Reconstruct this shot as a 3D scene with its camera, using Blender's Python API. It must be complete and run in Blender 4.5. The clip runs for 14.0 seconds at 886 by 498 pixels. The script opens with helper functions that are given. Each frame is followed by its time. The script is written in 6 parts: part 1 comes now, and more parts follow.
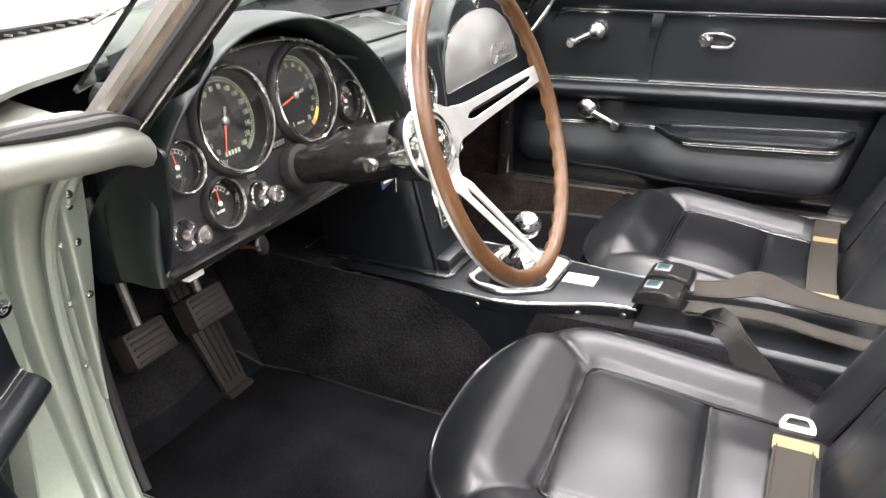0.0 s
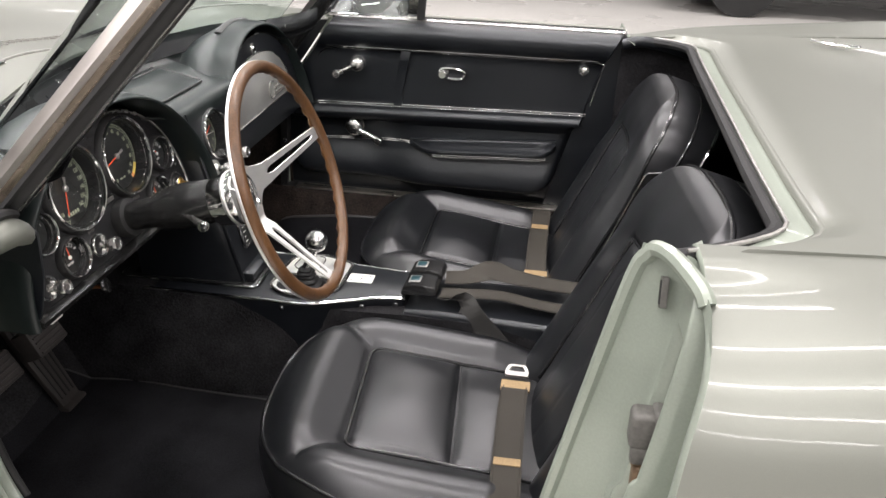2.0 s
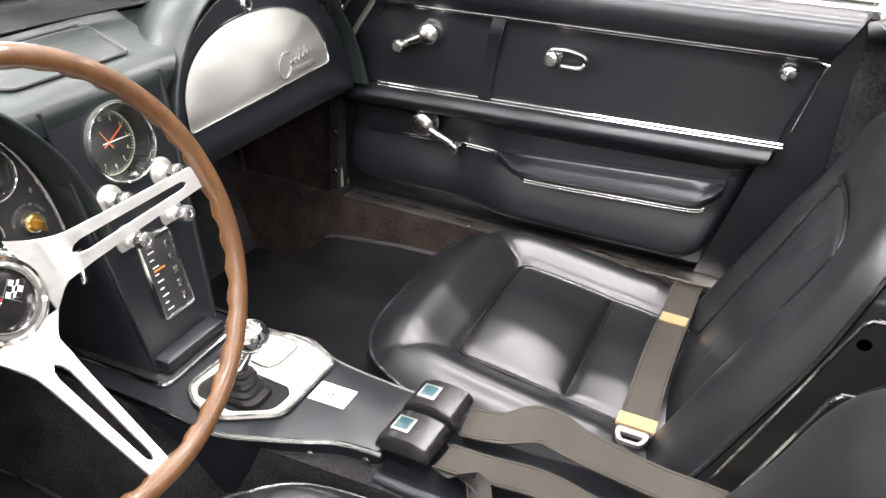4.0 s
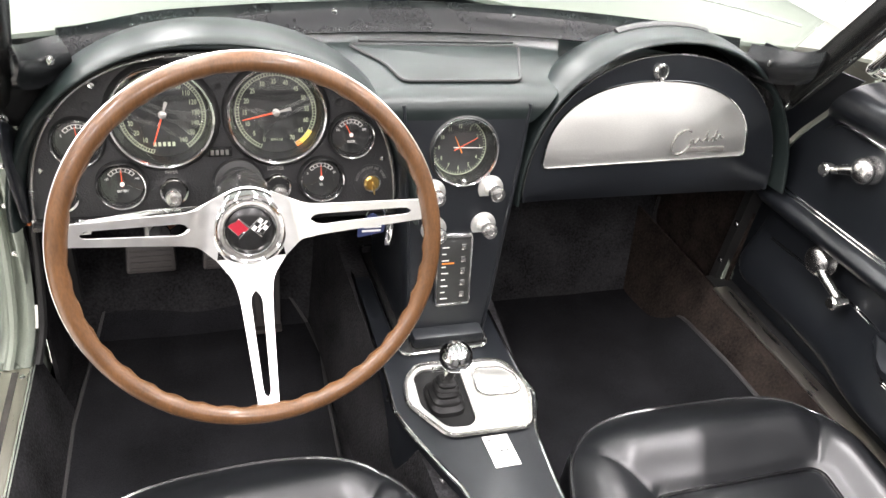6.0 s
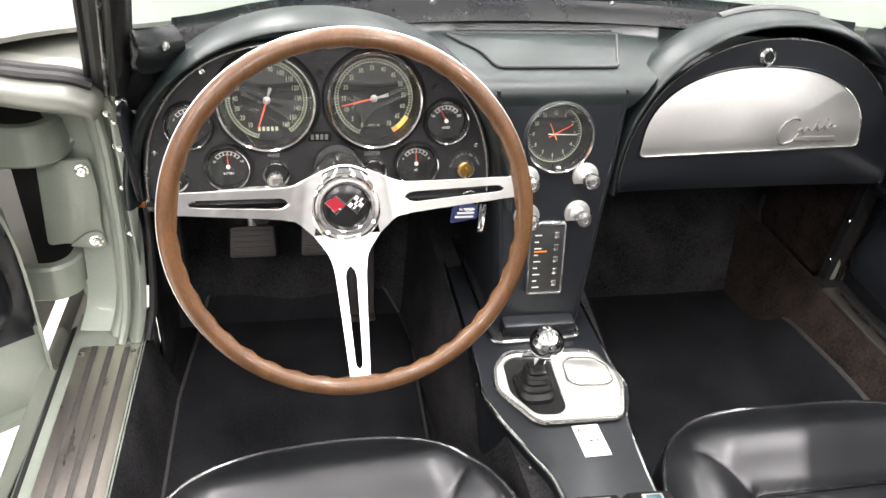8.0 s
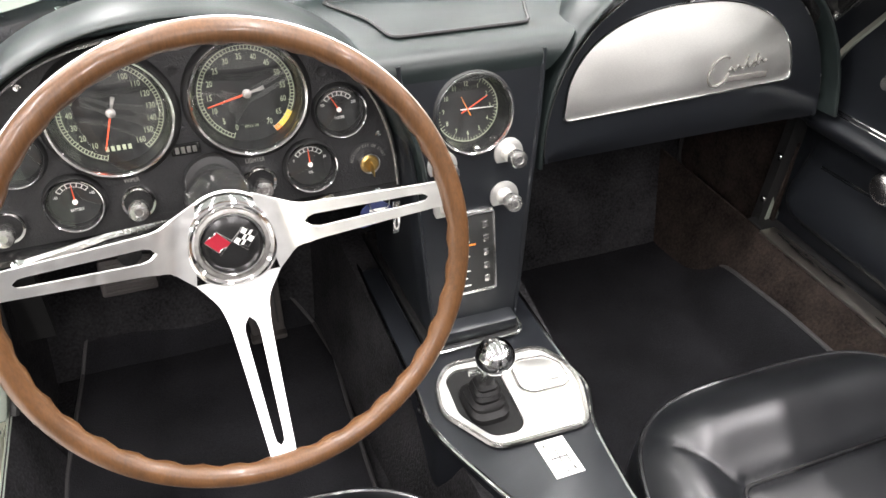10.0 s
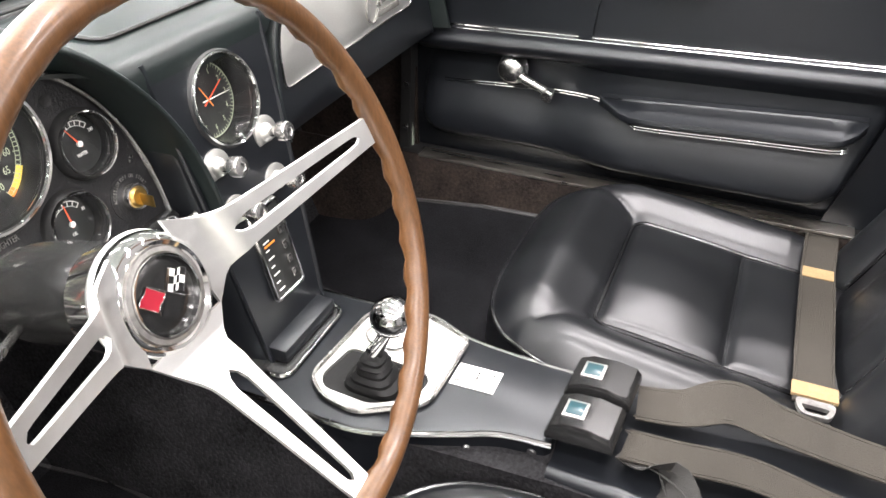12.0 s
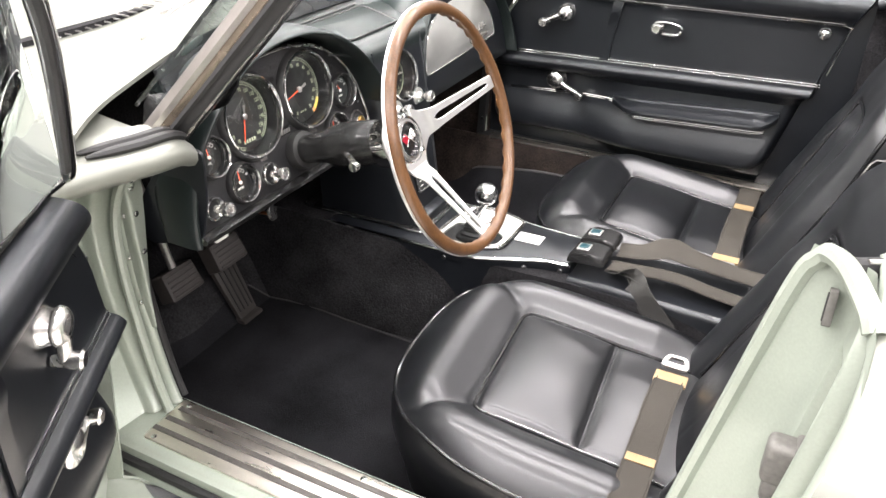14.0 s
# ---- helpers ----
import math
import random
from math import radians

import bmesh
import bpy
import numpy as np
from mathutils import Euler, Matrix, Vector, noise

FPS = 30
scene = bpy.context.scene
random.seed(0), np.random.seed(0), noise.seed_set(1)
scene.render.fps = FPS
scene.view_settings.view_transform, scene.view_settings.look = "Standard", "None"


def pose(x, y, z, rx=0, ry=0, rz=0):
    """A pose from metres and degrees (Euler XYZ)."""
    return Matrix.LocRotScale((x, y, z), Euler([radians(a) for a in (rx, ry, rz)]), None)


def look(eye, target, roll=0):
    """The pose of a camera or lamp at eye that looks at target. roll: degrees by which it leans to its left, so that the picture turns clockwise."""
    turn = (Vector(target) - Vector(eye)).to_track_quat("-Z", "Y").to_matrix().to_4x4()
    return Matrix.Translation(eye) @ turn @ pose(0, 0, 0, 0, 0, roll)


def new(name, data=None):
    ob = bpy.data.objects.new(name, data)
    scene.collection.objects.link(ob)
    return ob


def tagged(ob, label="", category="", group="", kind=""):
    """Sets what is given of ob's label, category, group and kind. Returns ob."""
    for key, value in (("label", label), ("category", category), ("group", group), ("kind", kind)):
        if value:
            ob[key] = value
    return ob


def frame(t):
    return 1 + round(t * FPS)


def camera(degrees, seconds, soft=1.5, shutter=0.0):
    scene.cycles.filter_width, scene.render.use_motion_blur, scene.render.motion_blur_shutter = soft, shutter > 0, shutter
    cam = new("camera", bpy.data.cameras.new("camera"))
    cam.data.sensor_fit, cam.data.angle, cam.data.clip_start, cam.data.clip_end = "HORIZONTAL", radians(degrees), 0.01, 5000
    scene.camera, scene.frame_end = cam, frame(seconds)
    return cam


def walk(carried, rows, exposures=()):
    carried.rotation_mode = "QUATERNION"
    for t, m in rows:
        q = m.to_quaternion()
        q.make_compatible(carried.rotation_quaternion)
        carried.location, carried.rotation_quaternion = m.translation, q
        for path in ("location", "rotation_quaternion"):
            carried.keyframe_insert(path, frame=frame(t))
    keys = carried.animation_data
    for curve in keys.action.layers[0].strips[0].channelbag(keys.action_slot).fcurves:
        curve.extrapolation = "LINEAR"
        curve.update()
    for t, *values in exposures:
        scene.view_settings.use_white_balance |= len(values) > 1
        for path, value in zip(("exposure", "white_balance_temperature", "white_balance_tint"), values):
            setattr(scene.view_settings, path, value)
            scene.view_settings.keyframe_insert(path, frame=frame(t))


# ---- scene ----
cam = camera(60.6, 14.0)
# plan units to metres
K = 1.06
PATH = [
    (0, (-1.077, 0.094, 1.057), (0.553, 0.911, 0.235), -1.1),
    (0.5, (-1.258, 0.095, 1.191), (0.471, 0.584, 0.313), 0.1),
    (1, (-1.409, 0.067, 1.261), (0.351, 0.428, 0.383), 0.8),
    (1.5, (-1.43, 0.051, 1.274), (0.338, 0.342, 0.386), 1.4),
    (2, (-1.34, 0.029, 1.274), (0.43, 0.278, 0.377), 2.1),
    (2.2, (-1.271, 0.018, 1.274), (0.494, 0.266, 0.366), 2.1),
    (4.3, (-0.491, -0.058, 1.158), (0.96, 0.846, 0.12), 2.3),
    (4.5, (-0.433, -0.069, 1.162), (0.922, 0.97, 0.121), 3.0),
    (5, (-0.333, -0.126, 1.19), (0.759, 1.191, 0.154), 4.1),
    (5.5, (-0.307, -0.187, 1.233), (0.498, 1.289, 0.15), 6.7),
    (6, (-0.315, -0.22, 1.269), (0.264, 1.335, 0.152), 7.7),
    (6.5, (-0.325, -0.232, 1.278), (0.116, 1.367, 0.16), 6.8),
    (7, (-0.324, -0.226, 1.277), (0.052, 1.364, 0.123), 5.3),
    (7.2, (-0.315, -0.246, 1.245), (0.031, 1.382, 0.136), 4.4),
    (9.5, (-0.317, -0.153, 1.236), (0.085, 1.422, 0.071), 1.9),
    (10, (-0.294, -0.072, 1.202), (0.281, 1.419, -0.001), 1.2),
    (10.5, (-0.318, 0.053, 1.153), (0.626, 1.358, -0.032), 0.3),
    (11, (-0.363, 0.165, 1.118), (0.903, 1.216, -0.019), -0.3),
    (11.5, (-0.427, 0.201, 1.087), (1.033, 0.983, -0.034), -0.1),
    (12, (-0.567, 0.171, 1.099), (0.952, 0.841, -0.016), -0.5),
    (12.5, (-0.744, 0.127, 1.143), (0.79, 0.785, 0.041), 0.0),
    (13, (-0.906, 0.089, 1.17), (0.638, 0.766, 0.095), 0.2),
    (13.5, (-1.087, 0.034, 1.207), (0.457, 0.761, 0.166), 0.2),
    (14, (-1.248, -0.052, 1.255), (0.29, 0.723, 0.239), 0.7),
]
EXPOSURES = [(0, 0.2), (0.5, 0.26), (0.8, 0.1), (1.0, -0.22), (1.3, -0.88), (2.2, -0.87), (4.3, 0.34), (5, 0.31), (7.2, 0.08), (9.5, 0.03), (11.5, 0.08), (12, 0.2), (12.5, 0.36), (13, 0.52), (13.5, 0.54), (14, 0.22)]
walk(cam, [(t, look(eye, target, roll)) for t, eye, target, roll in PATH], EXPOSURES)
# ---------------------------------------------------------------- light
world = bpy.data.worlds.new("garage_world")
scene.world = world
world.use_nodes = True
world.node_tree.nodes["Background"].inputs[0].default_value = (0.9, 0.95, 1.0, 1)
world.node_tree.nodes["Background"].inputs[1].default_value = 0.3


def area(name, x, y, z, sx, sy, watts, colour=(1.0, 0.945, 0.948)):
    lamp = bpy.data.lights.new(name, "AREA")
    lamp.shape, lamp.size, lamp.size_y, lamp.energy, lamp.color = "RECTANGLE", sx, sy, watts, colour
    ob = new(name, lamp)
    ob.location = (x, y, z)
    return ob


for lx in (-4.4, -2.7, -1.0, 0.7, 2.4, 5.4):
    for ly, watts in ((-3.4, 105), (0.3, 124), (4.0, 145)):
        area("tube_light", lx, ly, 3.50, 0.12, 2.4, watts)


# ---------------------------------------------------------------- materials
def material(name, colour, rough=0.5, metal=0.0, grain=0.0, scale=200.0, vary=0.15, vscale=6.0, coat=0.0, spec=0.5, rvary=0.0, stretch=None, detail=4.0, tint=None, crease=0.0, coat_rough=0.04):
    """A procedural surface: base colour with two scales of variation, roughness variation and a fine bump."""
    mat = bpy.data.materials.new(name)
    mat.use_nodes = True
    nt = mat.node_tree
    b = nt.nodes["Principled BSDF"]
    b.inputs["Roughness"].default_value, b.inputs["Metallic"].default_value = rough, metal
    b.inputs["Coat Weight"].default_value, b.inputs["Coat Roughness"].default_value = coat, coat_rough
    b.inputs["Specular IOR Level"].default_value = spec
    if tint:
        b.inputs["Specular Tint"].default_value = (*tint, 1)
    co = nt.nodes.new("ShaderNodeTexCoord")
    src = co.outputs["Object"]
    if stretch:
        mp = nt.nodes.new("ShaderNodeMapping")
        mp.inputs["Scale"].default_value = stretch
        nt.links.new(src, mp.inputs["Vector"])
        src = mp.outputs["Vector"]
    big = nt.nodes.new("ShaderNodeTexNoise")
    big.inputs["Scale"].default_value, big.inputs["Detail"].default_value = vscale, 5.0
    fine = nt.nodes.new("ShaderNodeTexNoise")
    fine.inputs["Scale"].default_value, fine.inputs["Detail"].default_value = scale, detail
    nt.links.new(src, big.inputs["Vector"])
    nt.links.new(src, fine.inputs["Vector"])
    add = nt.nodes.new("ShaderNodeMath")
    add.operation = "ADD"
    nt.links.new(big.outputs["Fac"], add.inputs[0])
    nt.links.new(fine.outputs["Fac"], add.inputs[1])
    ramp = nt.nodes.new("ShaderNodeMapRange")
    ramp.inputs["From Min"].default_value, ramp.inputs["From Max"].default_value = 0.6, 1.4
    ramp.inputs["To Min"].default_value, ramp.inputs["To Max"].default_value = max(0.06, 1 - vary), 1 + vary
    nt.links.new(add.outputs[0], ramp.inputs["Value"])
    mul = nt.nodes.new("ShaderNodeVectorMath")
    mul.operation = "SCALE"
    mul.inputs[0].default_value = colour
    nt.links.new(ramp.outputs["Result"], mul.inputs["Scale"])
    nt.links.new(mul.outputs["Vector"], b.inputs["Base Color"])
    if rvary:
        rr = nt.nodes.new("ShaderNodeMapRange")
        rr.inputs["From Min"].default_value, rr.inputs["From Max"].default_value = 0.3, 0.7
        rr.inputs["To Min"].default_value, rr.inputs["To Max"].default_value = max(0.02, rough - rvary), rough + rvary
        nt.links.new(big.outputs["Fac"], rr.inputs["Value"])
        nt.links.new(rr.outputs["Result"], b.inputs["Roughness"])
    if grain:
        bump = nt.nodes.new("ShaderNodeBump")
        bump.inputs["Strength"].default_value, bump.inputs["Distance"].default_value = grain, 0.002
        nt.links.new(fine.outputs["Fac"], bump.inputs["Height"])
        nt.links.new(bump.outputs["Normal"], b.inputs["Normal"])
        if crease:
            # soft puckers of stretched vinyl under the grain
            fold = nt.nodes.new("ShaderNodeTexNoise")
            fold.inputs["Scale"].default_value, fold.inputs["Detail"].default_value, fold.inputs["Distortion"].default_value = 13.0, 1.0, 0.3
            nt.links.new(src, fold.inputs["Vector"])
            soft_bump = nt.nodes.new("ShaderNodeBump")
            soft_bump.inputs["Strength"].default_value, soft_bump.inputs["Distance"].default_value = crease, 0.012
            nt.links.new(fold.outputs["Fac"], soft_bump.inputs["Height"])
            nt.links.new(soft_bump.outputs["Normal"], bump.inputs["Normal"])
    return mat


def glassy(name, colour, rough=0.0, ior=1.45):
    mat = bpy.data.materials.new(name)
    mat.use_nodes = True
    b = mat.node_tree.nodes["Principled BSDF"]
    b.inputs["Base Color"].default_value = (*colour, 1)
    b.inputs["Roughness"].default_value, b.inputs["Transmission Weight"].default_value, b.inputs["IOR"].default_value = rough, 1.0, ior
    return mat


PAINT = material("sage_green_paint", (0.195, 0.202, 0.176), 0.42, 0.38, 0.0, 900, 0.05, 3, coat=0.2, coat_rough=0.06)
JAMB = material("sage_green_jamb_paint", (0.285, 0.318, 0.268), 0.40, 0.2, 0.03, 300, 0.08, 8, coat=0.3, rvary=0.08)
VINYL = material("black_vinyl", (0.0066, 0.0076, 0.0094), 0.31, 0, 0.08, 700, 0.2, 9, rvary=0.012, spec=0.52, tint=(0.95, 0.98, 1.0))
SEATV = material("black_seat_vinyl", (0.0062, 0.0068, 0.0078), 0.34, 0, 0.02, 520, 0.2, 14, rvary=0.015, spec=0.70, tint=(0.99, 0.99, 1.0), crease=0.06)
PIPING = material("black_seat_piping", (0.0070, 0.0072, 0.0080), 0.20, 0, 0.02, 520, 0.2, 14, rvary=0.03, spec=0.9)
PAD = material("dark_green_black_pad", (0.0085, 0.0122, 0.0118), 0.34, 0, 0.08, 650, 0.2, 7, rvary=0.015, spec=0.38)
PANEL = material("crackle_black_panel", (0.011, 0.0112, 0.012), 0.5, 0, 0.5, 420, 0.25, 12)
GARNISH = material("black_painted_garnish", (0.0060, 0.0064, 0.0070), 0.26, 0, 0.02, 300, 0.15, 8, rvary=0.04, spec=0.24)
PLASTIC = material("black_plastic", (0.012, 0.012, 0.012), 0.22, 0, 0.02, 200, 0.1, 8, rvary=0.05)
CARPET = material("black_loop_carpet", (0.0088, 0.0086, 0.0092), 0.85, 0, 1.0, 230, 2.4, 14, spec=0.10, detail=2)
BROWNC = material("worn_brown_black_carpet", (0.0110, 0.0082, 0.0070), 0.85, 0, 1.0, 200, 2.6, 20, spec=0.12, detail=3)
MATR = material("black_floor_mat_felt", (0.0100, 0.0100, 0.0112), 0.9, 0, 0.6, 500, 0.9, 7, spec=0.05)
POLISH = material("polished_metal", (0.78, 0.77, 0.75), 0.24, 1, 0.02, 200, 0.05, 30, rvary=0.05)
BINDING = material("grey_black_mat_binding", (0.026, 0.025, 0.025), 0.6, 0, 0.2, 400, 0.3, 25)
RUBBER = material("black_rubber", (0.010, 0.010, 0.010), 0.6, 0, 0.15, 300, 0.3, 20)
CHROME = material("chrome", (0.82, 0.82, 0.81), 0.09, 1, 0.01, 100, 0.04, 20, rvary=0.03)
CHROMED = material("dulled_chrome", (0.62, 0.61, 0.59), 0.22, 1, 0.1, 200, 0.2, 30, rvary=0.08)
BRUSHED = material("brushed_aluminium", (0.86, 0.86, 0.84), 0.42, 1, 0.05, 300, 0.06, 10, rvary=0.05, stretch=(1, 12, 12))
SATIN = material("satin_aluminium", (0.84, 0.84, 0.80), 0.40, 1, 0.06, 400, 0.07, 8, rvary=0.05, stretch=(1, 10, 1))
STEP = material("scuffed_step_aluminium", (0.90, 0.84, 0.76), 0.30, 1, 0.03, 160, 0.08, 12, rvary=0.04, stretch=(6, 1, 6))
DARKRIB = material("dark_ribbed_insert", (0.07, 0.064, 0.058), 0.5, 0.2, 0.2, 250, 0.4, 20)
STEEL = material("worn_grey_steel", (0.42, 0.41, 0.39), 0.42, 0.9, 0.3, 180, 0.35, 40)
# dark bronze reflection in the pillar, kept as its own metal colour
BRONZE_REFLECTION = material("dark_bronze_reflection", (0.20, 0.165, 0.13), 0.25, 0.9, 0.05, 120, 0.2, 20, rvary=0.06)
TRIM = material("satin_pillar_trim", (0.46, 0.43, 0.40), 0.34, 1, 0.02, 300, 0.05, 12, rvary=0.06)
CASTING = material("grey_casting", (0.13, 0.125, 0.115), 0.55, 0.3, 0.25, 180, 0.3, 40)
WORN = material("brown_worn_brass", (0.20, 0.135, 0.085), 0.5, 0.6, 0.4, 150, 0.5, 60)
BOOT = material("black_boot_rubber", (0.006, 0.006, 0.006), 0.42, 0, 0.1, 300, 0.3, 20, spec=0.22)
PEDAL = material("brown_grey_rubber", (0.029, 0.025, 0.023), 0.6, 0, 0.3, 300, 0.3, 25)
BRASS = material("brass_key_lock", (0.62, 0.42, 0.14), 0.3, 1, 0.1, 300, 0.15, 60)
WOOD = material("walnut_rim", (0.092, 0.043, 0.0165), 0.33, 0, 0.05, 90, 0.40, 14, coat=0.14, stretch=(6, 6, 1.2))
DIAL = material("black_dial", (0.012, 0.013, 0.012), 0.5, 0, 0.02, 300, 0.2, 30)
MARK = material("pale_green_dial_marking", (0.36, 0.40, 0.28), 0.6, 0, 0.0, 300, 0.08, 30)
WHITEM = material("white_marking", (0.72, 0.72, 0.68), 0.6, 0, 0.0, 300, 0.08, 30)
RED = material("red_orange_needle", (0.75, 0.09, 0.03), 0.45, 0, 0, 300, 0.08, 30)
YELLOW = material("yellow_band", (0.75, 0.55, 0.08), 0.5, 0, 0, 300, 0.1, 30)
ORANGE = material("orange_band", (0.75, 0.22, 0.03), 0.5, 0, 0, 300, 0.1, 30)
REDF = material("red_flag_enamel", (0.30, 0.014, 0.028), 0.25, 0, 0, 300, 0.08, 30, coat=0.5)
BELT = material("grey_brown_belt_webbing", (0.034, 0.030, 0.024), 0.75, 0, 0.6, 900, 0.25, 12, spec=0.3)
BELTK = material("black_belt_webbing", (0.035, 0.034, 0.032), 0.7, 0, 0.6, 900, 0.25, 12, spec=0.3)
TAN = material("aged_tan_tag", (0.27, 0.185, 0.09), 0.7, 0, 0.2, 300, 0.25, 40)
TEAL = material("teal_buckle_badge", (0.012, 0.045, 0.055), 0.3, 0, 0, 300, 0.1, 40, coat=0.5)
BLUE = material("blue_key_tag", (0.02, 0.028, 0.08), 0.35, 0, 0, 300, 0.1, 40, coat=0.4)
COPPER = material("copper_bracket", (0.5, 0.17, 0.06), 0.45, 0.8, 0.1, 200, 0.3, 40)
GLASS = glassy("windscreen_glass", (0.86, 0.95, 0.91))
LENS = glassy("gauge_glass", (1, 1, 1))
FLOORG = material("pale_garage_floor", (0.84, 0.82, 0.77), 0.28, 0, 0.05, 30, 0.08, 0.8, rvary=0.08)
CEIL = material("grey_garage_ceiling", (0.27, 0.27, 0.28), 0.8, 0, 0.1, 40, 0.1, 1.0)
WALLG = material("grey_garage_wall", (0.56, 0.56, 0.55), 0.7, 0, 0.1, 60, 0.05, 1.2)
TYRE = material("tyre_rubber", (0.02, 0.02, 0.02), 0.7, 0, 0.2, 100, 0.3, 10)
REDLINE = material("red_line_rubber", (0.45, 0.03, 0.03), 0.5, 0, 0.05, 100, 0.15, 10)
DARKPAINT = material("dark_car_paint", (0.015, 0.014, 0.018), 0.2, 0.2, 0, 300, 0.1, 3, coat=1)

# ---------------------------------------------------------------- mesh helpers
WORLD = {}


def thing(name, at=(0, 0, 0), label="", category="", group="", kind=""):
    """A top-level Empty at its base."""
    ob = new(name)
    ob.empty_display_size = 0.05
    ob.location = Vector(at) * K
    WORLD[ob] = Matrix.Translation(Vector(at) * K)
    return tagged(ob, label, category, group, kind)


def part(name, bm, mat, parent=None, label="", m=None, sharp=38, tri=None):
    """Links a bmesh as one mesh object under a thing or part. tri: more materials."""
    if m is not None:
        bm.transform(m)
        if m.to_3x3().determinant() < 0:
            bmesh.ops.reverse_faces(bm, faces=bm.faces[:])
    bm.transform(Matrix.Scale(K, 4))
    me = bpy.data.meshes.new(name)
    for f in bm.faces:
        f.smooth = True
    bm.to_mesh(me)
    bm.free()
    me.set_sharp_from_angle(angle=radians(sharp))
    for mt in (mat, *(tri or ())):
        me.materials.append(mt)
    ob = new(name, me)
    WORLD[ob] = Matrix.Identity(4)
    if parent is not None:
        ob.parent = parent
        ob.matrix_parent_inverse = WORLD[parent].inverted()
    if label:
        tagged(ob, label)
    return ob


def solo(name, bm, mat, label, category, kind="", m=None, sharp=38, group=""):
    return tagged(part(name, bm, mat, None, "", m, sharp), label, category, group, kind)


def joined(*bms):
    out = bms[0]
    for b in bms[1:]:
        me = bpy.data.meshes.new("tmp")
        b.to_mesh(me)
        b.free()
        out.from_mesh(me)
        bpy.data.meshes.remove(me)
    return out


def painted(bm, index):
    for f in bm.faces:
        f.material_index = index
    return bm


def box(x0, x1, y0, y1, z0, z1, bev=0.003, seg=2):
    bm = bmesh.new()
    bmesh.ops.create_cube(bm, size=1)
    for v in bm.verts:
        v.co = Vector((x0 + (v.co.x + 0.5) * (x1 - x0), y0 + (v.co.y + 0.5) * (y1 - y0), z0 + (v.co.z + 0.5) * (z1 - z0)))
    if bev:
        bmesh.ops.bevel(bm, geom=bm.edges[:], offset=bev, segments=seg, profile=0.5, affect="EDGES")
    return bm


def rounded(pts, r, n=5):
    """The closed 2D outline with its corners rounded."""
    out = []
    for i, p in enumerate(pts):
        p, a, b = Vector(p), Vector(pts[i - 1]), Vector(pts[(i + 1) % len(pts)])
        d0, d1 = (a - p), (b - p)
        k = min(r, d0.length * 0.45, d1.length * 0.45)
        s, e = p + d0.normalized() * k, p + d1.normalized() * k
        for j in range(n + 1):
            t = j / n
            out.append(((1 - t) ** 2) * s + 2 * t * (1 - t) * p + t * t * e)
    return [(v.x, v.y) for v in out]


def prism(outline, w0, w1, frame_m=None, bev=0.0, seg=2):
    """A 2D outline pushed from w0 to w1 along local z, then laid by frame_m."""
    bm = bmesh.new()
    lo = [bm.verts.new((u, v, w0)) for u, v in outline]
    hi = [bm.verts.new((u, v, w1)) for u, v in outline]
    n = len(outline)
    top = bm.faces.new(hi)
    bm.faces.new(lo[::-1])
    for i in range(n):
        bm.faces.new((lo[i], lo[(i + 1) % n], hi[(i + 1) % n], hi[i]))
    bmesh.ops.recalc_face_normals(bm, faces=bm.faces[:])
    if bev:
        bmesh.ops.bevel(bm, geom=list(top.edges), offset=bev, segments=seg, profile=0.5, affect="EDGES")
    if frame_m is not None:
        bm.transform(frame_m)
    return bm


def loft(rings, ring_closed=True, cap=True, closed=False):
    """A skin over rings of equal count."""
    bm = bmesh.new()
    vs = [[bm.verts.new(p) for p in ring] for ring in rings]
    n = len(rings[0])
    pairs = list(zip(vs, vs[1:])) + ([(vs[-1], vs[0])] if closed else [])
    for a, b in pairs:
        for i in range(n if ring_closed else n - 1):
            j = (i + 1) % n
            bm.faces.new((a[i], a[j], b[j], b[i]))
    if cap and ring_closed and not closed:
        bm.faces.new(vs[0][::-1])
        bm.faces.new(vs[-1])
    bmesh.ops.recalc_face_normals(bm, faces=bm.faces[:])
    return bm


def smooth_path(pts, n=6, closed=False):
    """Catmull-Rom through the points."""
    P = [Vector(p) for p in pts]
    out, m = [], len(P)
    for i in range(m if closed else m - 1):
        a, b, c, d = (P[(i - 1) % m], P[i], P[(i + 1) % m], P[(i + 2) % m]) if closed else (P[max(i - 1, 0)], P[i], P[i + 1], P[min(i + 2, m - 1)])
        for j in range(n):
            t = j / n
            out.append(0.5 * (2 * b + (c - a) * t + (2 * a - 5 * b + 4 * c - d) * t * t + (3 * b - a - 3 * c + d) * t**3))
    if not closed:
        out.append(P[-1])
    return out


def tube(pts, r, seg=8, closed=False, radii=None, flat=None):
    """A round bar along points. flat: (width, height) factors with the height along the up side."""
    P = [Vector(p) for p in pts]
    n, rings, side = len(P), [], None
    for i, p in enumerate(P):
        a, b = (P[i - 1], P[(i + 1) % n]) if closed else (P[max(i - 1, 0)], P[min(i + 1, n - 1)])
        d = (b - a).normalized()
        if side is None:
            side = d.cross(Vector((0, 0, 1)) if abs(d.z) < 0.9 else Vector((0, 1, 0))).normalized()
        side = (side - d * side.dot(d)).normalized()
        up = side.cross(d)
        rr = radii[i] if radii else r
        fw, fh = flat or (1, 1)
        rings.append([p + side * math.cos(2 * math.pi * k / seg) * rr * fw + up * math.sin(2 * math.pi * k / seg) * rr * fh for k in range(seg)])
    return loft(rings, True, not closed, closed)


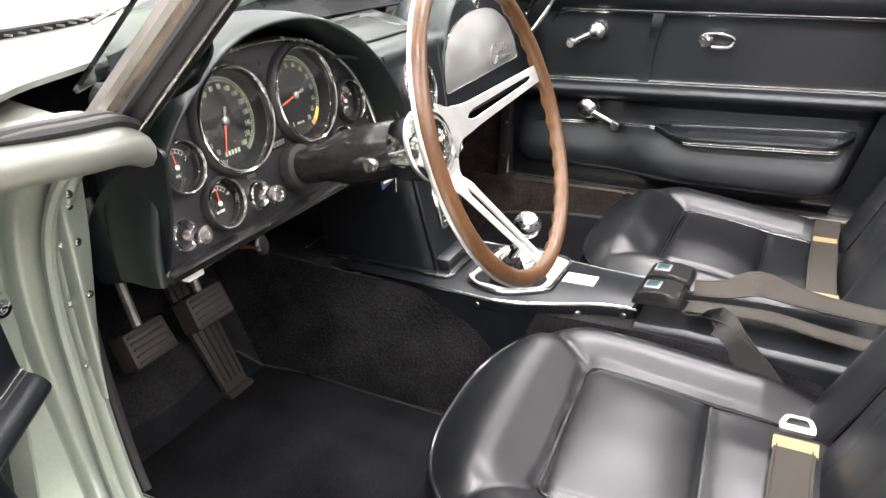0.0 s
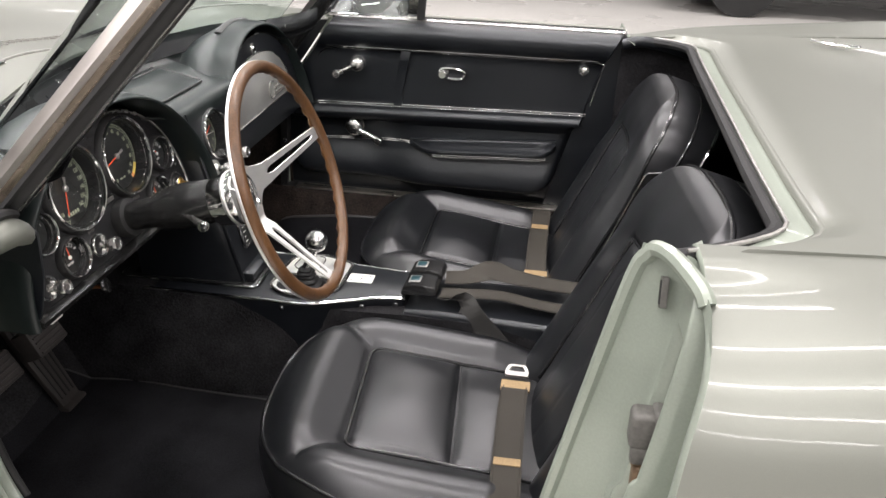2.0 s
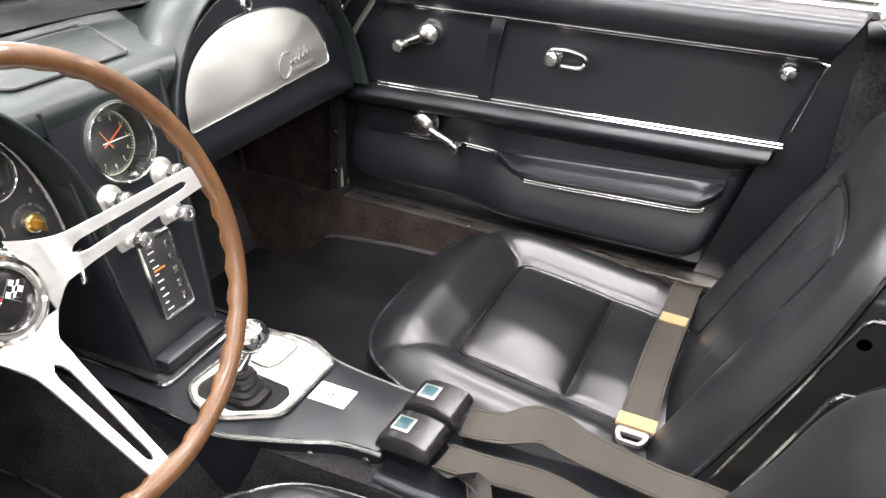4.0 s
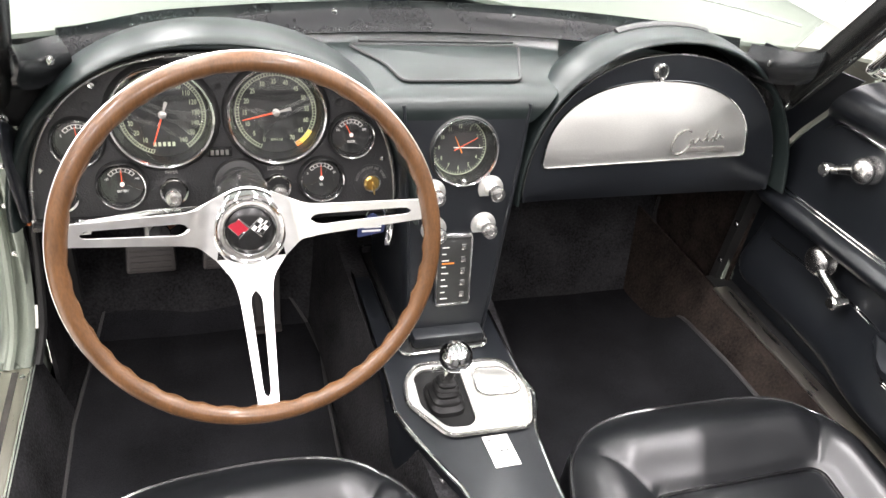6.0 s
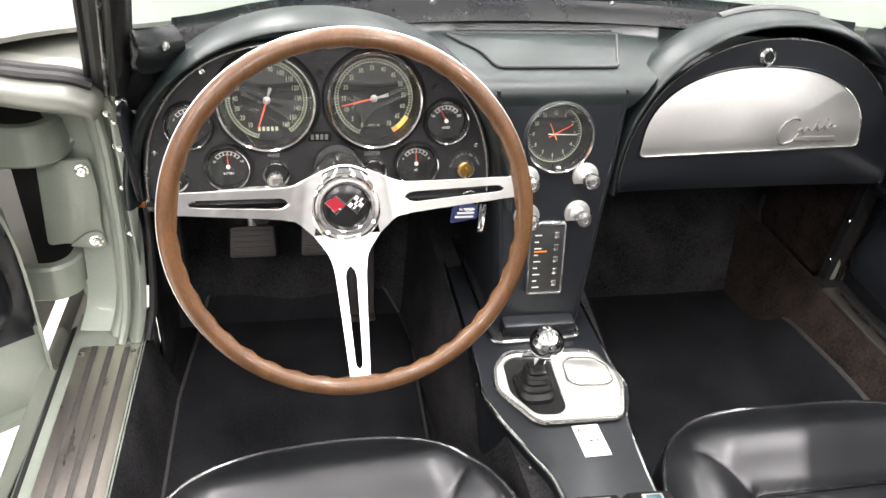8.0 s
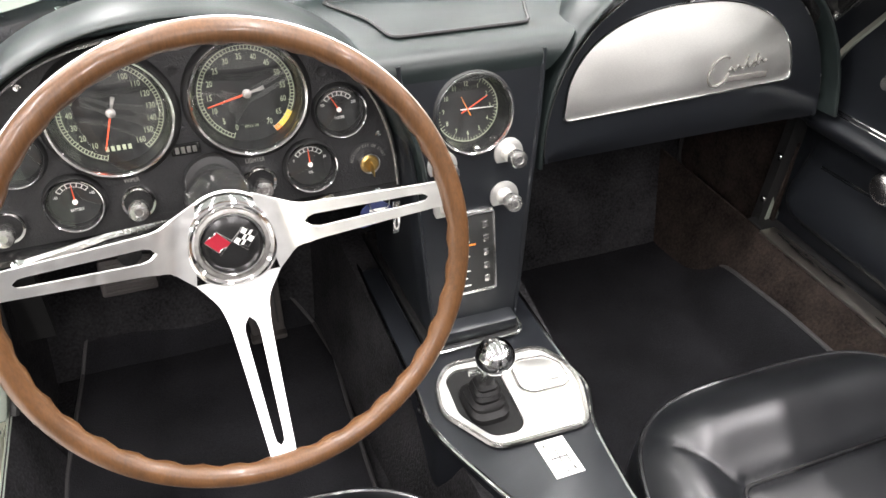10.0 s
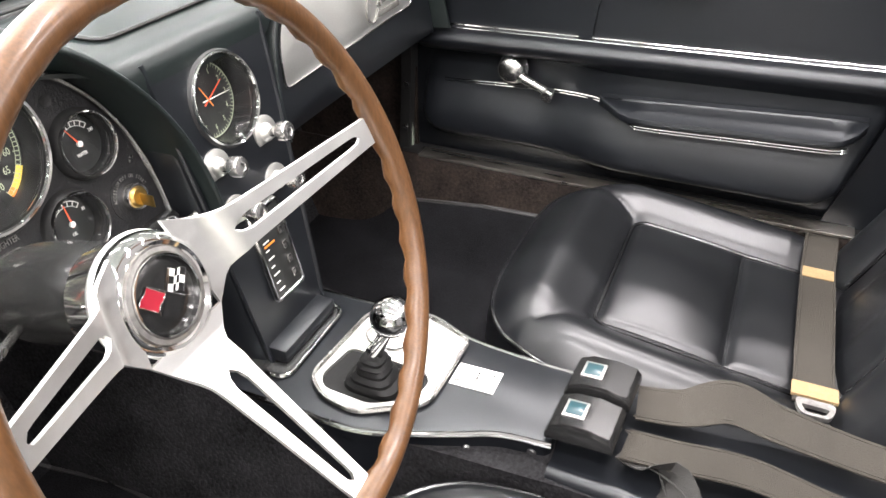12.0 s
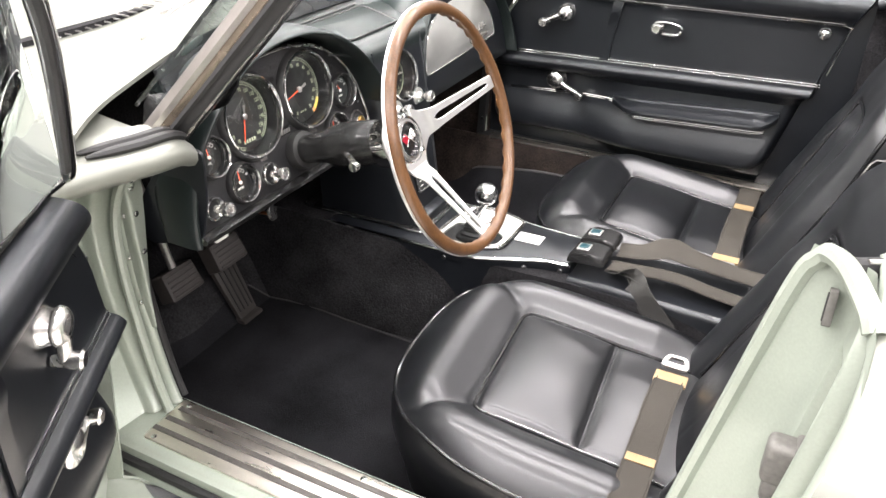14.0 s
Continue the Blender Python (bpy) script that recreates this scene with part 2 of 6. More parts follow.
def lathe(profile, m=None, seg=32, cap=True):
    """Profile of (radius, height) turned round local z."""
    rings = [[(max(r, 1e-5) * math.cos(2 * math.pi * k / seg), max(r, 1e-5) * math.sin(2 * math.pi * k / seg), h) for k in range(seg)] for r, h in profile]
    bm = loft(rings, True, cap)
    if m is not None:
        bm.transform(m)
    return bm


def sheet(fn, nu, nv, thick=0.0, us=None, vs=None):
    """A surface fn(u, v), u and v from 0 to 1, with a thickness."""
    us = us or [i / nu for i in range(nu + 1)]
    vs = vs or [j / nv for j in range(nv + 1)]
    bm = bmesh.new()
    g = [[bm.verts.new(fn(u, v)) for v in vs] for u in us]
    for i in range(len(us) - 1):
        for j in range(len(vs) - 1):
            bm.faces.new((g[i][j], g[i + 1][j], g[i + 1][j + 1], g[i][j + 1]))
    if thick:
        bmesh.ops.recalc_face_normals(bm, faces=bm.faces[:])
        bmesh.ops.solidify(bm, geom=bm.faces[:], thickness=thick)
        bmesh.ops.recalc_face_normals(bm, faces=bm.faces[:])
    return bm


def ribbon(pts, width, thick=0.0015, across=None, n=6):
    """A webbing strap along points; across: direction of its width, for each point or for all."""
    P = smooth_path(pts, n)
    A = smooth_path(across, n) if isinstance(across[0], (tuple, list, Vector)) else [Vector(across)] * len(P)
    rings = []
    for i, p in enumerate(P):
        d = (P[min(i + 1, len(P) - 1)] - P[max(i - 1, 0)]).normalized()
        a = (A[i] - d * A[i].dot(d)).normalized()
        up = a.cross(d)
        rings.append([p + a * (width / 2 * s) + up * (thick / 2 * q) for s, q in ((-1, -1), (-0.5, -1), (0.5, -1), (1, -1), (1, 1), (0.5, 1), (-0.5, 1), (-1, 1))])
    return loft(rings)


def frame_of(o, u, v):
    """A matrix with local x along u, y along v, z their cross, at o."""
    u = Vector(u).normalized()
    w = u.cross(Vector(v)).normalized()
    v = w.cross(u)
    return Matrix(((u.x, v.x, w.x, o[0]), (u.y, v.y, w.y, o[1]), (u.z, v.z, w.z, o[2]), (0, 0, 0, 1)))


def text_mesh(strings, depth=0.0002):
    """Raised condensed letters in the local xy plane: rows of (text, size, x, y, turn degrees)."""
    out = bmesh.new()
    for body, size, x, y, turn in strings:
        cu = bpy.data.curves.new("letters", "FONT")
        cu.body, cu.size, cu.extrude, cu.align_x, cu.align_y, cu.resolution_u = body, size, depth, "CENTER", "CENTER", 2
        ob = bpy.data.objects.new("letters", cu)
        scene.collection.objects.link(ob)
        me = bpy.data.meshes.new_from_object(ob.evaluated_get(bpy.context.evaluated_depsgraph_get()))
        me.transform(Matrix.Translation((x, y, 0)) @ Matrix.Rotation(radians(turn), 4, "Z") @ Matrix.Diagonal((0.72, 1, 1, 1)))
        out.from_mesh(me)
        bpy.data.objects.remove(ob)
        bpy.data.curves.remove(cu)
        bpy.data.meshes.remove(me)
    return out


def lerp(a, b, t):
    return a + (b - a) * t


def table(x, rows):
    """Smooth value between (x, value) rows."""
    if x <= rows[0][0]:
        return rows[0][1]
    for (a, va), (b, vb) in zip(rows, rows[1:]):
        if x <= b:
            k = [r[0] for r in rows].index(a)
            t, h = (x - a) / (b - a), b - a
            ma = (vb - rows[k - 1][1]) / (b - rows[k - 1][0]) if k else (vb - va) / h
            mb = (rows[k + 2][1] - va) / (rows[k + 2][0] - a) if k + 2 < len(rows) else (vb - va) / h
            return (2 * t**3 - 3 * t * t + 1) * va + (t**3 - 2 * t * t + t) * h * ma + (3 * t * t - 2 * t**3) * vb + (t**3 - t * t) * h * mb
    return rows[-1][1]


def soft_step(t):
    t = max(0.0, min(1.0, t))
    return t * t * (3 - 2 * t)


def gauss(d, s):
    return math.exp(-((d / s) ** 2))


def screw(name, p, n, r, parent, label="chrome screw"):
    up = (0, 0, 1) if abs(n[2]) < 0.9 else (0, 1, 0)
    m = frame_of(p, Vector(up).cross(Vector(n)), up)
    return part(name, lathe([(r * 1.5, 0), (r * 1.5, 0.0006), (r, 0.001), (r * 0.8, r * 0.5), (r * 0.3, r * 0.55), (0, r * 0.4)], m, 14), CHROME, parent, label)
CX = 0.02  # middle of the car

# ---------------------------------------------------------------- garage
garage_floor = solo("floor", box(-7, 12, -8, 10, -0.2, 0.0, 0), FLOORG, "pale glossy garage floor under the car", "floor", "structure")
for nm, b in (("wall_west", (-7.2, -7, -8.2, 10.2)), ("wall_east", (12, 12.2, -8.2, 10.2)), ("wall_south", (-7, 12, -8.2, -8)), ("wall_north", (-7, 12, 10, 10.2))):
    solo(nm, box(*b, -0.2, 3.6, 0), WALLG, "plain pale grey garage wall", "wall", "structure")
solo("ceiling", box(-7.2, 12.2, -8.2, 10.2, 3.6, 3.8, 0), CEIL, "grey garage ceiling with tube lights", "ceiling", "structure")

# ---------------------------------------------------------------- car body
body = thing("car_body", (CX, 0.2, 0.2), "pale sage green metallic open sports car body, parked", "car body", kind="structure")


def base_y(x):
    """Foot of the windscreen in plan."""
    return 0.876 - 0.5 * (x - CX) ** 2


def hood_z(x, y):
    a = abs(x - CX)
    crest = 0.05 * gauss(a - 0.66, 0.12) * min(1, max(0, (y - 0.55) / 0.8))
    return 0.85 + crest + 0.03 * gauss(a, 0.18) - max(0, a - 0.70) ** 2 * 3.0 - max(0, y - 1.3) ** 2 * 0.07


def hood(u, v):
    x = CX - 0.86 + 1.72 * u
    start = base_y(x) + 0.03 if abs(x - CX) < 0.50 else max(0.665, base_y(x) + 0.03)
    y = lerp(start, 2.7, v**1.3)
    return (x, y, hood_z(x, y))


part("front_body", sheet(hood, 60, 40, 0.006), PAINT, body)
# nearly vertical fender sides
for s in (-1, 1):
    def side(u, v, s=s):
        y = lerp(0.78, 2.7, u)
        z = lerp(hood_z(CX + 0.86, y), 0.25, v)
        return (CX + s * (0.86 + 0.03 * math.sin(math.pi * min(1, v * 1.3)) - 0.06 * v * v), y, z)
    part("front_fender_side", sheet(side, 24, 14, 0.004), PAINT, body)


def rear_z(x, y):
    a, r = abs(x - CX), max(0, -y - 0.14)
    return 0.868 + 0.07 * min(r, 0.7) * max(0, (a - 0.25) / 0.33) ** 2 - 0.015 * r


FENDER = smooth_path([(0.556, 0, 0.868), (0.585, 0, 0.868), (0.63, 0, 0.868), (0.675, 0, 0.864), (0.72, 0, 0.855), (0.757, 0, 0.836), (0.785, 0, 0.80), (0.803, 0, 0.75), (0.815, 0, 0.68), (0.824, 0, 0.55), (0.815, 0, 0.38), (0.79, 0, 0.22)], 5)


def fender(u, v, s):
    i = u * (len(FENDER) - 1)
    k = min(int(i), len(FENDER) - 2)
    p = FENDER[k].lerp(FENDER[k + 1], i - k)
    y0 = table(p.z, ((0.22, -0.022), (0.5, -0.062), (0.70, -0.094), (0.80, -0.108), (0.85, -0.124), (0.87, -0.134)))
    y = lerp(y0, -1.9, v**1.4)
    r = max(0, y0 - y)
    lift = (rear_z(CX + 0.585, y) - 0.868) * max(0, min(1, (p.z - 0.4) / 0.4)) + 0.035 * min(r, 0.6) * gauss(p.x - 0.72, 0.08) - 0.014 * gauss(r, 0.12) * soft_step((p.z - 0.55) / 0.2) * soft_step((p.x - 0.585) / 0.05)
    return (CX + s * (p.x + 0.06 * min(r, 0.5) * max(0, min(1, (p.x - 0.70) / 0.08))), y, p.z + lift)


for s in (-1, 1):
    part("rear_fender", sheet(lambda u, v, s=s: fender(u, v, s), 60, 40, 0.005), PAINT, body)
    front = [Vector(fender(i / 60, 0, s)) for i in range(61)]
    part("fender_return", loft([[p, p + Vector((-s * 0.004, 0.003, -0.003)), p + Vector((-s * 0.012, 0.003, -0.007)), p + Vector((-s * 0.040, -0.012, -0.014))] for p in front], False), JAMB, body, "painted fender return edge", sharp=60)


def deck_y(x):
    """Rear edge of the open cabin."""
    return -0.254 - 0.033 * (x - CX) + 0.115 * max(0, (abs(x - CX) - 0.47) / 0.10) ** 2


def deck(u, v):
    x = CX - 0.57 + 1.14 * u
    a = abs(x - CX)
    y = lerp(deck_y(x) - 0.038, -1.9, v**1.3)
    z = rear_z(x, y) + 0.004 - 0.010 * gauss(v, 0.012)
    return (x, y, z)


def shelf(u, v):
    x = CX - 0.57 + 1.14 * u
    y = deck_y(x) - 0.048 * v
    return (x, y, rear_z(x, y) - 0.010 + 0.004 * (1 - v) - 0.006 * v)


part("deck_lid", sheet(deck, 50, 30, 0.006), PAINT, body)
part("deck_shelf", sheet(shelf, 50, 6, 0.004), JAMB, body, "painted recess along the cabin edge")
edge = [deck(u, 0) for u in [i / 60 for i in range(61)]]
part("deck_edge_lip", tube([(x, y - 0.002, z - 0.006) for x, y, z in edge], 0.008, 10), PAINT, body)
edge = [shelf(u, 0) for u in [i / 60 for i in range(61)]]
part("deck_seal", tube([(x, y + 0.009, z - 0.005) for x, y, z in edge], 0.009, 8), RUBBER, body, "black rubber seal")
part("deck_bright_strip", tube([(x, y - 0.001, z + 0.003) for x, y, z in edge], 0.0026, 8), STEEL, body, "thin bright edge strip")
# dark luggage well behind the seats
part("luggage_well", joined(box(-0.56, 0.60, -1.2, -1.18, 0.25, 0.86, 0), box(-0.58, -0.56, -1.2, -0.16, 0.25, 0.86, 0), box(0.60, 0.62, -1.2, -0.12, 0.25, 0.86, 0), box(-0.56, 0.60, -1.2, -0.2, 0.28, 0.32, 0)), CARPET, body, "black carpeted well behind the seats")

# rear door jamb (driver's side), a pressed panel with a hollow, an outer groove and a raised bracket shape
def segment_gap(p, q, u, v):
    """Distance on the jamb from (u, v) to the line p to q, in metres."""
    ax, ay, bx, by = (u - p[0]) * 0.25, (v - p[1]) * 0.48, (q[0] - p[0]) * 0.25, (q[1] - p[1]) * 0.48
    t = max(0.0, min(1.0, (ax * bx + ay * by) / (bx * bx + by * by)))
    return math.hypot(ax - bx * t, ay - by * t)


BRACKET = (((0.22, 0.63), (0.48, 0.475), 0.008), ((0.50, 0.49), (0.62, 0.56), 0.008), ((0.22, 0.63), (0.13, 0.88), 0.005), ((0.33, 0.635), (0.25, 0.92), 0.004), ((0.46, 0.555), (0.38, 0.90), 0.004))


def jamb_edge(z):
    """Outer edge of the jamb in x and y."""
    return table(z, ((0.38, -0.765), (0.6, -0.775), (0.75, -0.755), (0.83, -0.715), (0.872, -0.645))), table(z, ((0.38, -0.060), (0.9, -0.134)))


def jamb(u, v):
    """Flat inner flange, a sunk panel, a ridge, then a deep channel beside the fender."""
    z = lerp(0.862, 0.39, v)
    yi = table(z, ((0.38, 0.018), (0.48, -0.007), (0.60, -0.029), (0.76, -0.061), (0.87, -0.081)))
    xo, yo = jamb_edge(z)
    x, y = lerp(-0.532, xo, u), lerp(yi, yo, soft_step(u / 0.24 * 0.5 + 0.5) * 2 - 1)
    start = 0.215 + 0.10 * max(0, v - 0.16)
    sunk = soft_step((u - start) / 0.03) * soft_step((0.480 - u) / 0.012) * soft_step((v - 0.13) / 0.03) * soft_step((0.80 - v) / 0.08)
    slope = 0.012 + 0.020 * max(0, min(1, (u - start) / (0.46 - start)))
    channel = soft_step((u - 0.512) / 0.022) * soft_step((0.93 - u) / 0.07) * soft_step((v - 0.035) / 0.04)
    ribs = 0.0
    if v > 0.42:
        for p, q, wid in BRACKET:
            ribs = max(ribs, soft_step((wid + 0.004 - segment_gap(p, q, u, v)) / 0.006))
    return (x, y - slope * sunk - 0.046 * channel + 0.004 * gauss(u - 0.497, 0.018) + 0.006 * ribs * (1 - sunk), z)


part("rear_door_jamb", sheet(jamb, 150, 120), JAMB, body, "sage green pressed rear door jamb")
part("jamb_top_cap", tube(smooth_path([(-0.532, -0.008, 0.46), (-0.532, -0.044, 0.66), (-0.532, -0.074, 0.82), (-0.537, -0.086, 0.852), (-0.545, -0.094, 0.862), (-0.570, -0.108, 0.864), (-0.622, -0.124, 0.862), (-0.636, -0.130, 0.852)], 6), 0.009, 8), JAMB, body)
# striker and slot
XZ = Matrix(((1, 0, 0, 0), (0, 0, -1, 0), (0, 1, 0, 0), (0, 0, 0, 1)))  # x and z in the plane, depth towards the rear
STRIKE_M = Matrix.Translation((-0.603, -0.092, 0.680)) @ Matrix.Rotation(radians(5), 4, "Y")
strk = part("striker", joined(box(-0.0145, 0.0145, -0.042, 0.006, -0.022, 0.022, 0.007, 3), box(-0.0165, 0.0165, -0.042, -0.016, -0.085, 0.026, 0.006, 3), box(-0.0145, 0.002, -0.03, 0.002, -0.04, -0.018, 0.004)), CASTING, body, "worn grey cast door striker", m=STRIKE_M)
part("striker_wedge", joined(box(-0.011, 0.011, -0.030, -0.004, -0.082, -0.045, 0.005, 3), box(-0.008, 0.012, -0.030, 0.0, -0.046, -0.022, 0.003)), WORN, strk, "brown worn striker wedge", m=STRIKE_M)
part("striker_bolt", joined(*[lathe([(0.0055, 0), (0.0055, 0.003), (0.003, 0.004), (0, 0.004)], frame_of((-0.010, -0.016, z), (1, 0, 0), (0, 0, 1)), 12) for z in (-0.036, -0.056, -0.074)]), WORN, strk, "worn brass striker bolts", m=STRIKE_M)
SLOT_M = Matrix.Translation((0.036, 0.012, 0))
slot = part("jamb_slot", prism(rounded([(-0.588, 0.836), (-0.600, 0.840), (-0.611, 0.810), (-0.599, 0.805)], 0.002), 0.112, 0.119, XZ, 0.0015), CASTING, body, "small grey slot plate", m=SLOT_M)
part("slot_opening", prism(rounded([(-0.592, 0.833), (-0.598, 0.835), (-0.607, 0.812), (-0.601, 0.810)], 0.001), 0.1110, 0.1135, XZ), RUBBER, slot, "dark slot opening", m=SLOT_M)

# sill, driver's side
SILL = [(-0.555, 0.30), (-0.555, 0.378), (-0.650, 0.378), (-0.659, 0.372), (-0.666, 0.370), (-0.671, 0.352), (-0.682, 0.346), (-0.692, 0.330), (-0.692, 0.25), (-0.60, 0.22)]
part("sill", loft([[(x, y, z) for x, z in SILL] for y in (0.80, 0.4, 0.0, -0.08)]), JAMB, body, "sage green door sill")
rock = [(-0.686, 0.345), (-0.706, 0.338), (-0.720, 0.322), (-0.722, 0.25), (-0.68, 0.22)]
part("rocker_moulding", loft([[(x, y, z) for x, z in rock] for y in (0.95, 0.4, 0.0, -0.3)]), CHROME, body, "bright ribbed rocker moulding")
part("sill_seal", tube([(-0.672, 0.78, 0.353), (-0.672, -0.05, 0.353)], 0.008, 8), RUBBER, body, "black rubber sill seal")
plate = part("sill_step_plate", prism(rounded([(-0.647, 0.705), (-0.560, 0.708), (-0.560, -0.03), (-0.647, -0.03)], 0.004), 0.378, 0.3815, None, 0.001), STEP, body, "scuffed ribbed aluminium step plate")
for k in range(3):
    x = -0.578 - 0.0235 * k
    part("step_rib", box(x - 0.0045, x + 0.0045, -0.02, 0.70 + 0.003 * k, 0.3812, 0.3825, 0.0006), DARKRIB, plate, "dark ribbed insert")
for y in (0.69, 0.376, 0.06):
    screw("sill_screw", (-0.568, y, 0.3815), (0, 0, 1), 0.003, plate)
    screw("sill_screw", (-0.641, y, 0.3815), (0, 0, 1), 0.003, plate)
# sill, passenger side
part("sill", loft([[(x, y, z) for x, z in ((0.580, 0.30), (0.583, 0.405), (0.588, 0.411), (0.63, 0.412), (0.70, 0.37), (0.75, 0.25))] for y in (0.74, 0.4, 0.0, -0.08)]), RUBBER, body, "black passenger sill")
part("sill_step_plate", prism(rounded([(0.577, 0.70), (0.610, 0.70), (0.610, -0.02), (0.577, -0.02)], 0.003), 0.411, 0.4155, None, 0.001), STEP, body, "bright aluminium step plate strip")

# front hinge pillar, driver's side
inner = smooth_path([(-0.563, 0.722, 0.38), (-0.552, 0.750, 0.43), (-0.545, 0.772, 0.53), (-0.543, 0.778, 0.62), (-0.540, 0.770, 0.70), (-0.536, 0.735, 0.765), (-0.53, 0.68, 0.805)], 6)
outer = smooth_path([(-0.655, 0.735, 0.378), (-0.640, 0.770, 0.43), (-0.640, 0.800, 0.53), (-0.645, 0.808, 0.62), (-0.65, 0.80, 0.70), (-0.66, 0.77, 0.765), (-0.67, 0.72, 0.805)], 6)


def pillar(u, v):
    i = u * (len(inner) - 1)
    k = min(int(i), len(inner) - 2)
    a, b = inner[k].lerp(inner[k + 1], i - k), outer[k].lerp(outer[k + 1], i - k)
    p = a.lerp(b, v)
    ridge = 0.012 * gauss(v - 0.05, 0.07) - 0.015 * max(0, min(1, (v - 0.42) / 0.06))
    return (p.x, p.y - ridge, p.z)


part("hinge_pillar", sheet(pillar, 40, 40, 0.004), JAMB, body, "sage green front hinge pillar")
part("pillar_weatherstrip", tube([p + Vector((0.012, -0.006, 0.0)) for p in inner[:26]], 0.006, 8), RUBBER, body, "black door weatherstrip")
part("pillar_ridge", tube([p + Vector((-0.026, -0.012, 0.0)) for p in inner], 0.007, 8), JAMB, body)
for p in inner[13:32:5]:
    screw("pillar_rivet", p + Vector((-0.012, -0.015, 0)), (0, -1, 0), 0.003, body, "painted rivet")
# pillar inside flange towards the dashboard
def flange(u, v):
    z = lerp(0.50, 0.79, u)
    right = table(z, ((0.50, -0.549), (0.58, -0.540), (0.70, -0.522), (0.79, -0.515)))
    x = table(v, ((0.0, -0.551), (0.3, -0.553), (0.4, -0.550), (1.0, right)))
    return (x, table(v, ((0.0, 0.785), (0.3, 0.752), (0.4, 0.746), (1.0, 0.752))), z)


part("inner_flange", sheet(flange, 12, 20, 0.003), JAMB, body, "sage green inner pillar flange", sharp=60)
for z in (0.63, 0.69, 0.73):
    screw("flange_screw", (-0.544, 0.745, z), (0, -1, 0), 0.003, body, "painted rivet")
part("copper_clip", box(-0.545, -0.53, 0.765, 0.775, 0.585, 0.597, 0.002), COPPER, body, "copper coloured clip")
# cowl side rail above the hinge opening
rail = [(-0.536, 0.63, 0.808), (-0.56, 0.626, 0.818), (-0.60, 0.632, 0.820), (-0.66, 0.650, 0.822), (-0.72, 0.668, 0.820), (-0.84, 0.70, 0.80)]
rings = []
for i, (x, y, z) in enumerate([(-0.529, 0.634, 0.806)] + [tuple(p) for p in smooth_path(rail, 5)]):
    k = 0.45 if i == 0 else 1.0
    rings.append([(x, y + a * k, z + b * k) for a, b in ((0.03, -0.024), (0.008, -0.027), (-0.004, -0.023), (-0.011, -0.014), (-0.012, -0.004), (-0.006, 0.004), (0.006, 0.009), (0.030, 0.012), (0.06, 0.018), (0.06, -0.02))])
part("cowl_side_rail", loft(rings), PAINT, body, "glossy sage green cowl side rail", sharp=60)
seal_line = smooth_path(rail[:4], 6)
for off in (0.012, 0.027):
    part("cowl_seal", tube([(x, y + off, z + 0.012 + off * 0.12) for x, y, z in seal_line], 0.0085, 8, radii=[0.0085 * min(1, (len(seal_line) - k + 0.5) / 5) for k in range(len(seal_line))], flat=(1.0, 0.75)), RUBBER, body, "black rubber cowl seal bead")
# fender shoulder rising from the rail to the bonnet
shoulder = smooth_path(rail, 5)


def fender_shoulder(u, v):
    i = u * (len(shoulder) - 1)
    k = min(int(i), len(shoulder) - 2)
    p = shoulder[k].lerp(shoulder[k + 1], i - k)
    y = p.y + 0.045 + 0.26 * v
    return (p.x - 0.01, y, lerp(p.z + 0.013, hood_z(p.x, p.y + 0.305) - 0.005, v ** 1.3))


part("fender_shoulder", sheet(fender_shoulder, 24, 16, 0.003), PAINT, body, "sage green fender shoulder", sharp=60)
# black slab standing in for the shade inside the hinge opening
part("hinge_shade_slab", box(-0.72, -0.50, 0.83, 0.85, 0.40, 0.80, 0), RUBBER, body, "black slab for the shade behind the hinges")
# hinges
part("hinge_plate", prism(rounded([(-0.672, 0.650), (-0.600, 0.650), (-0.598, 0.600), (-0.604, 0.540), (-0.600, 0.506), (-0.622, 0.502), (-0.655, 0.512), (-0.685, 0.508)], 0.010), -0.800, -0.793, XZ, 0.0015), JAMB, body, "painted hinge plate")
part("hinge_tab", prism(rounded([(-0.655, 0.508), (-0.625, 0.532), (-0.604, 0.532), (-0.600, 0.508), (-0.615, 0.503)], 0.008), -0.793, -0.789, XZ, 0.001), JAMB, body, "painted hinge tab")
part("hinge_plate", prism(rounded([(-0.650, 0.446), (-0.612, 0.444), (-0.600, 0.432), (-0.600, 0.404), (-0.650, 0.402)], 0.010), -0.796, -0.789, XZ, 0.0015), JAMB, body, "painted lower hinge plate")
for x, z in ((-0.612, 0.636), (-0.614, 0.517), (-0.613, 0.422)):
    screw("hinge_bolt", (x, 0.7885, z), (0, -1, 0), 0.0065, body, "painted hinge bolt")
for z0, z1, far in ((0.655, 0.715, -0.645), (0.430, 0.490, -0.660)):
    arm = smooth_path([(far + 0.012, 0.835, 0), (far + 0.008, 0.80, 0), (far - 0.004, 0.778, 0), (far - 0.03, 0.768, 0), (far - 0.10, 0.775, 0)], 5)
    rings = []
    for i, p in enumerate(arm):
        d = (arm[min(i + 1, len(arm) - 1)] - arm[max(i - 1, 0)]).normalized()
        n = Vector((-d.y, d.x, 0)) * 0.011
        rings.append([(p.x + n.x * a, p.y + n.y * a, lerp(z0, z1, b)) for a, b in ((-1, 0.08), (-0.6, 0), (0.6, 0), (1, 0.08), (1, 0.92), (0.6, 1), (-0.6, 1), (-1, 0.92))])
    part("hinge_arm", loft(rings), JAMB, body, "painted hinge arm")
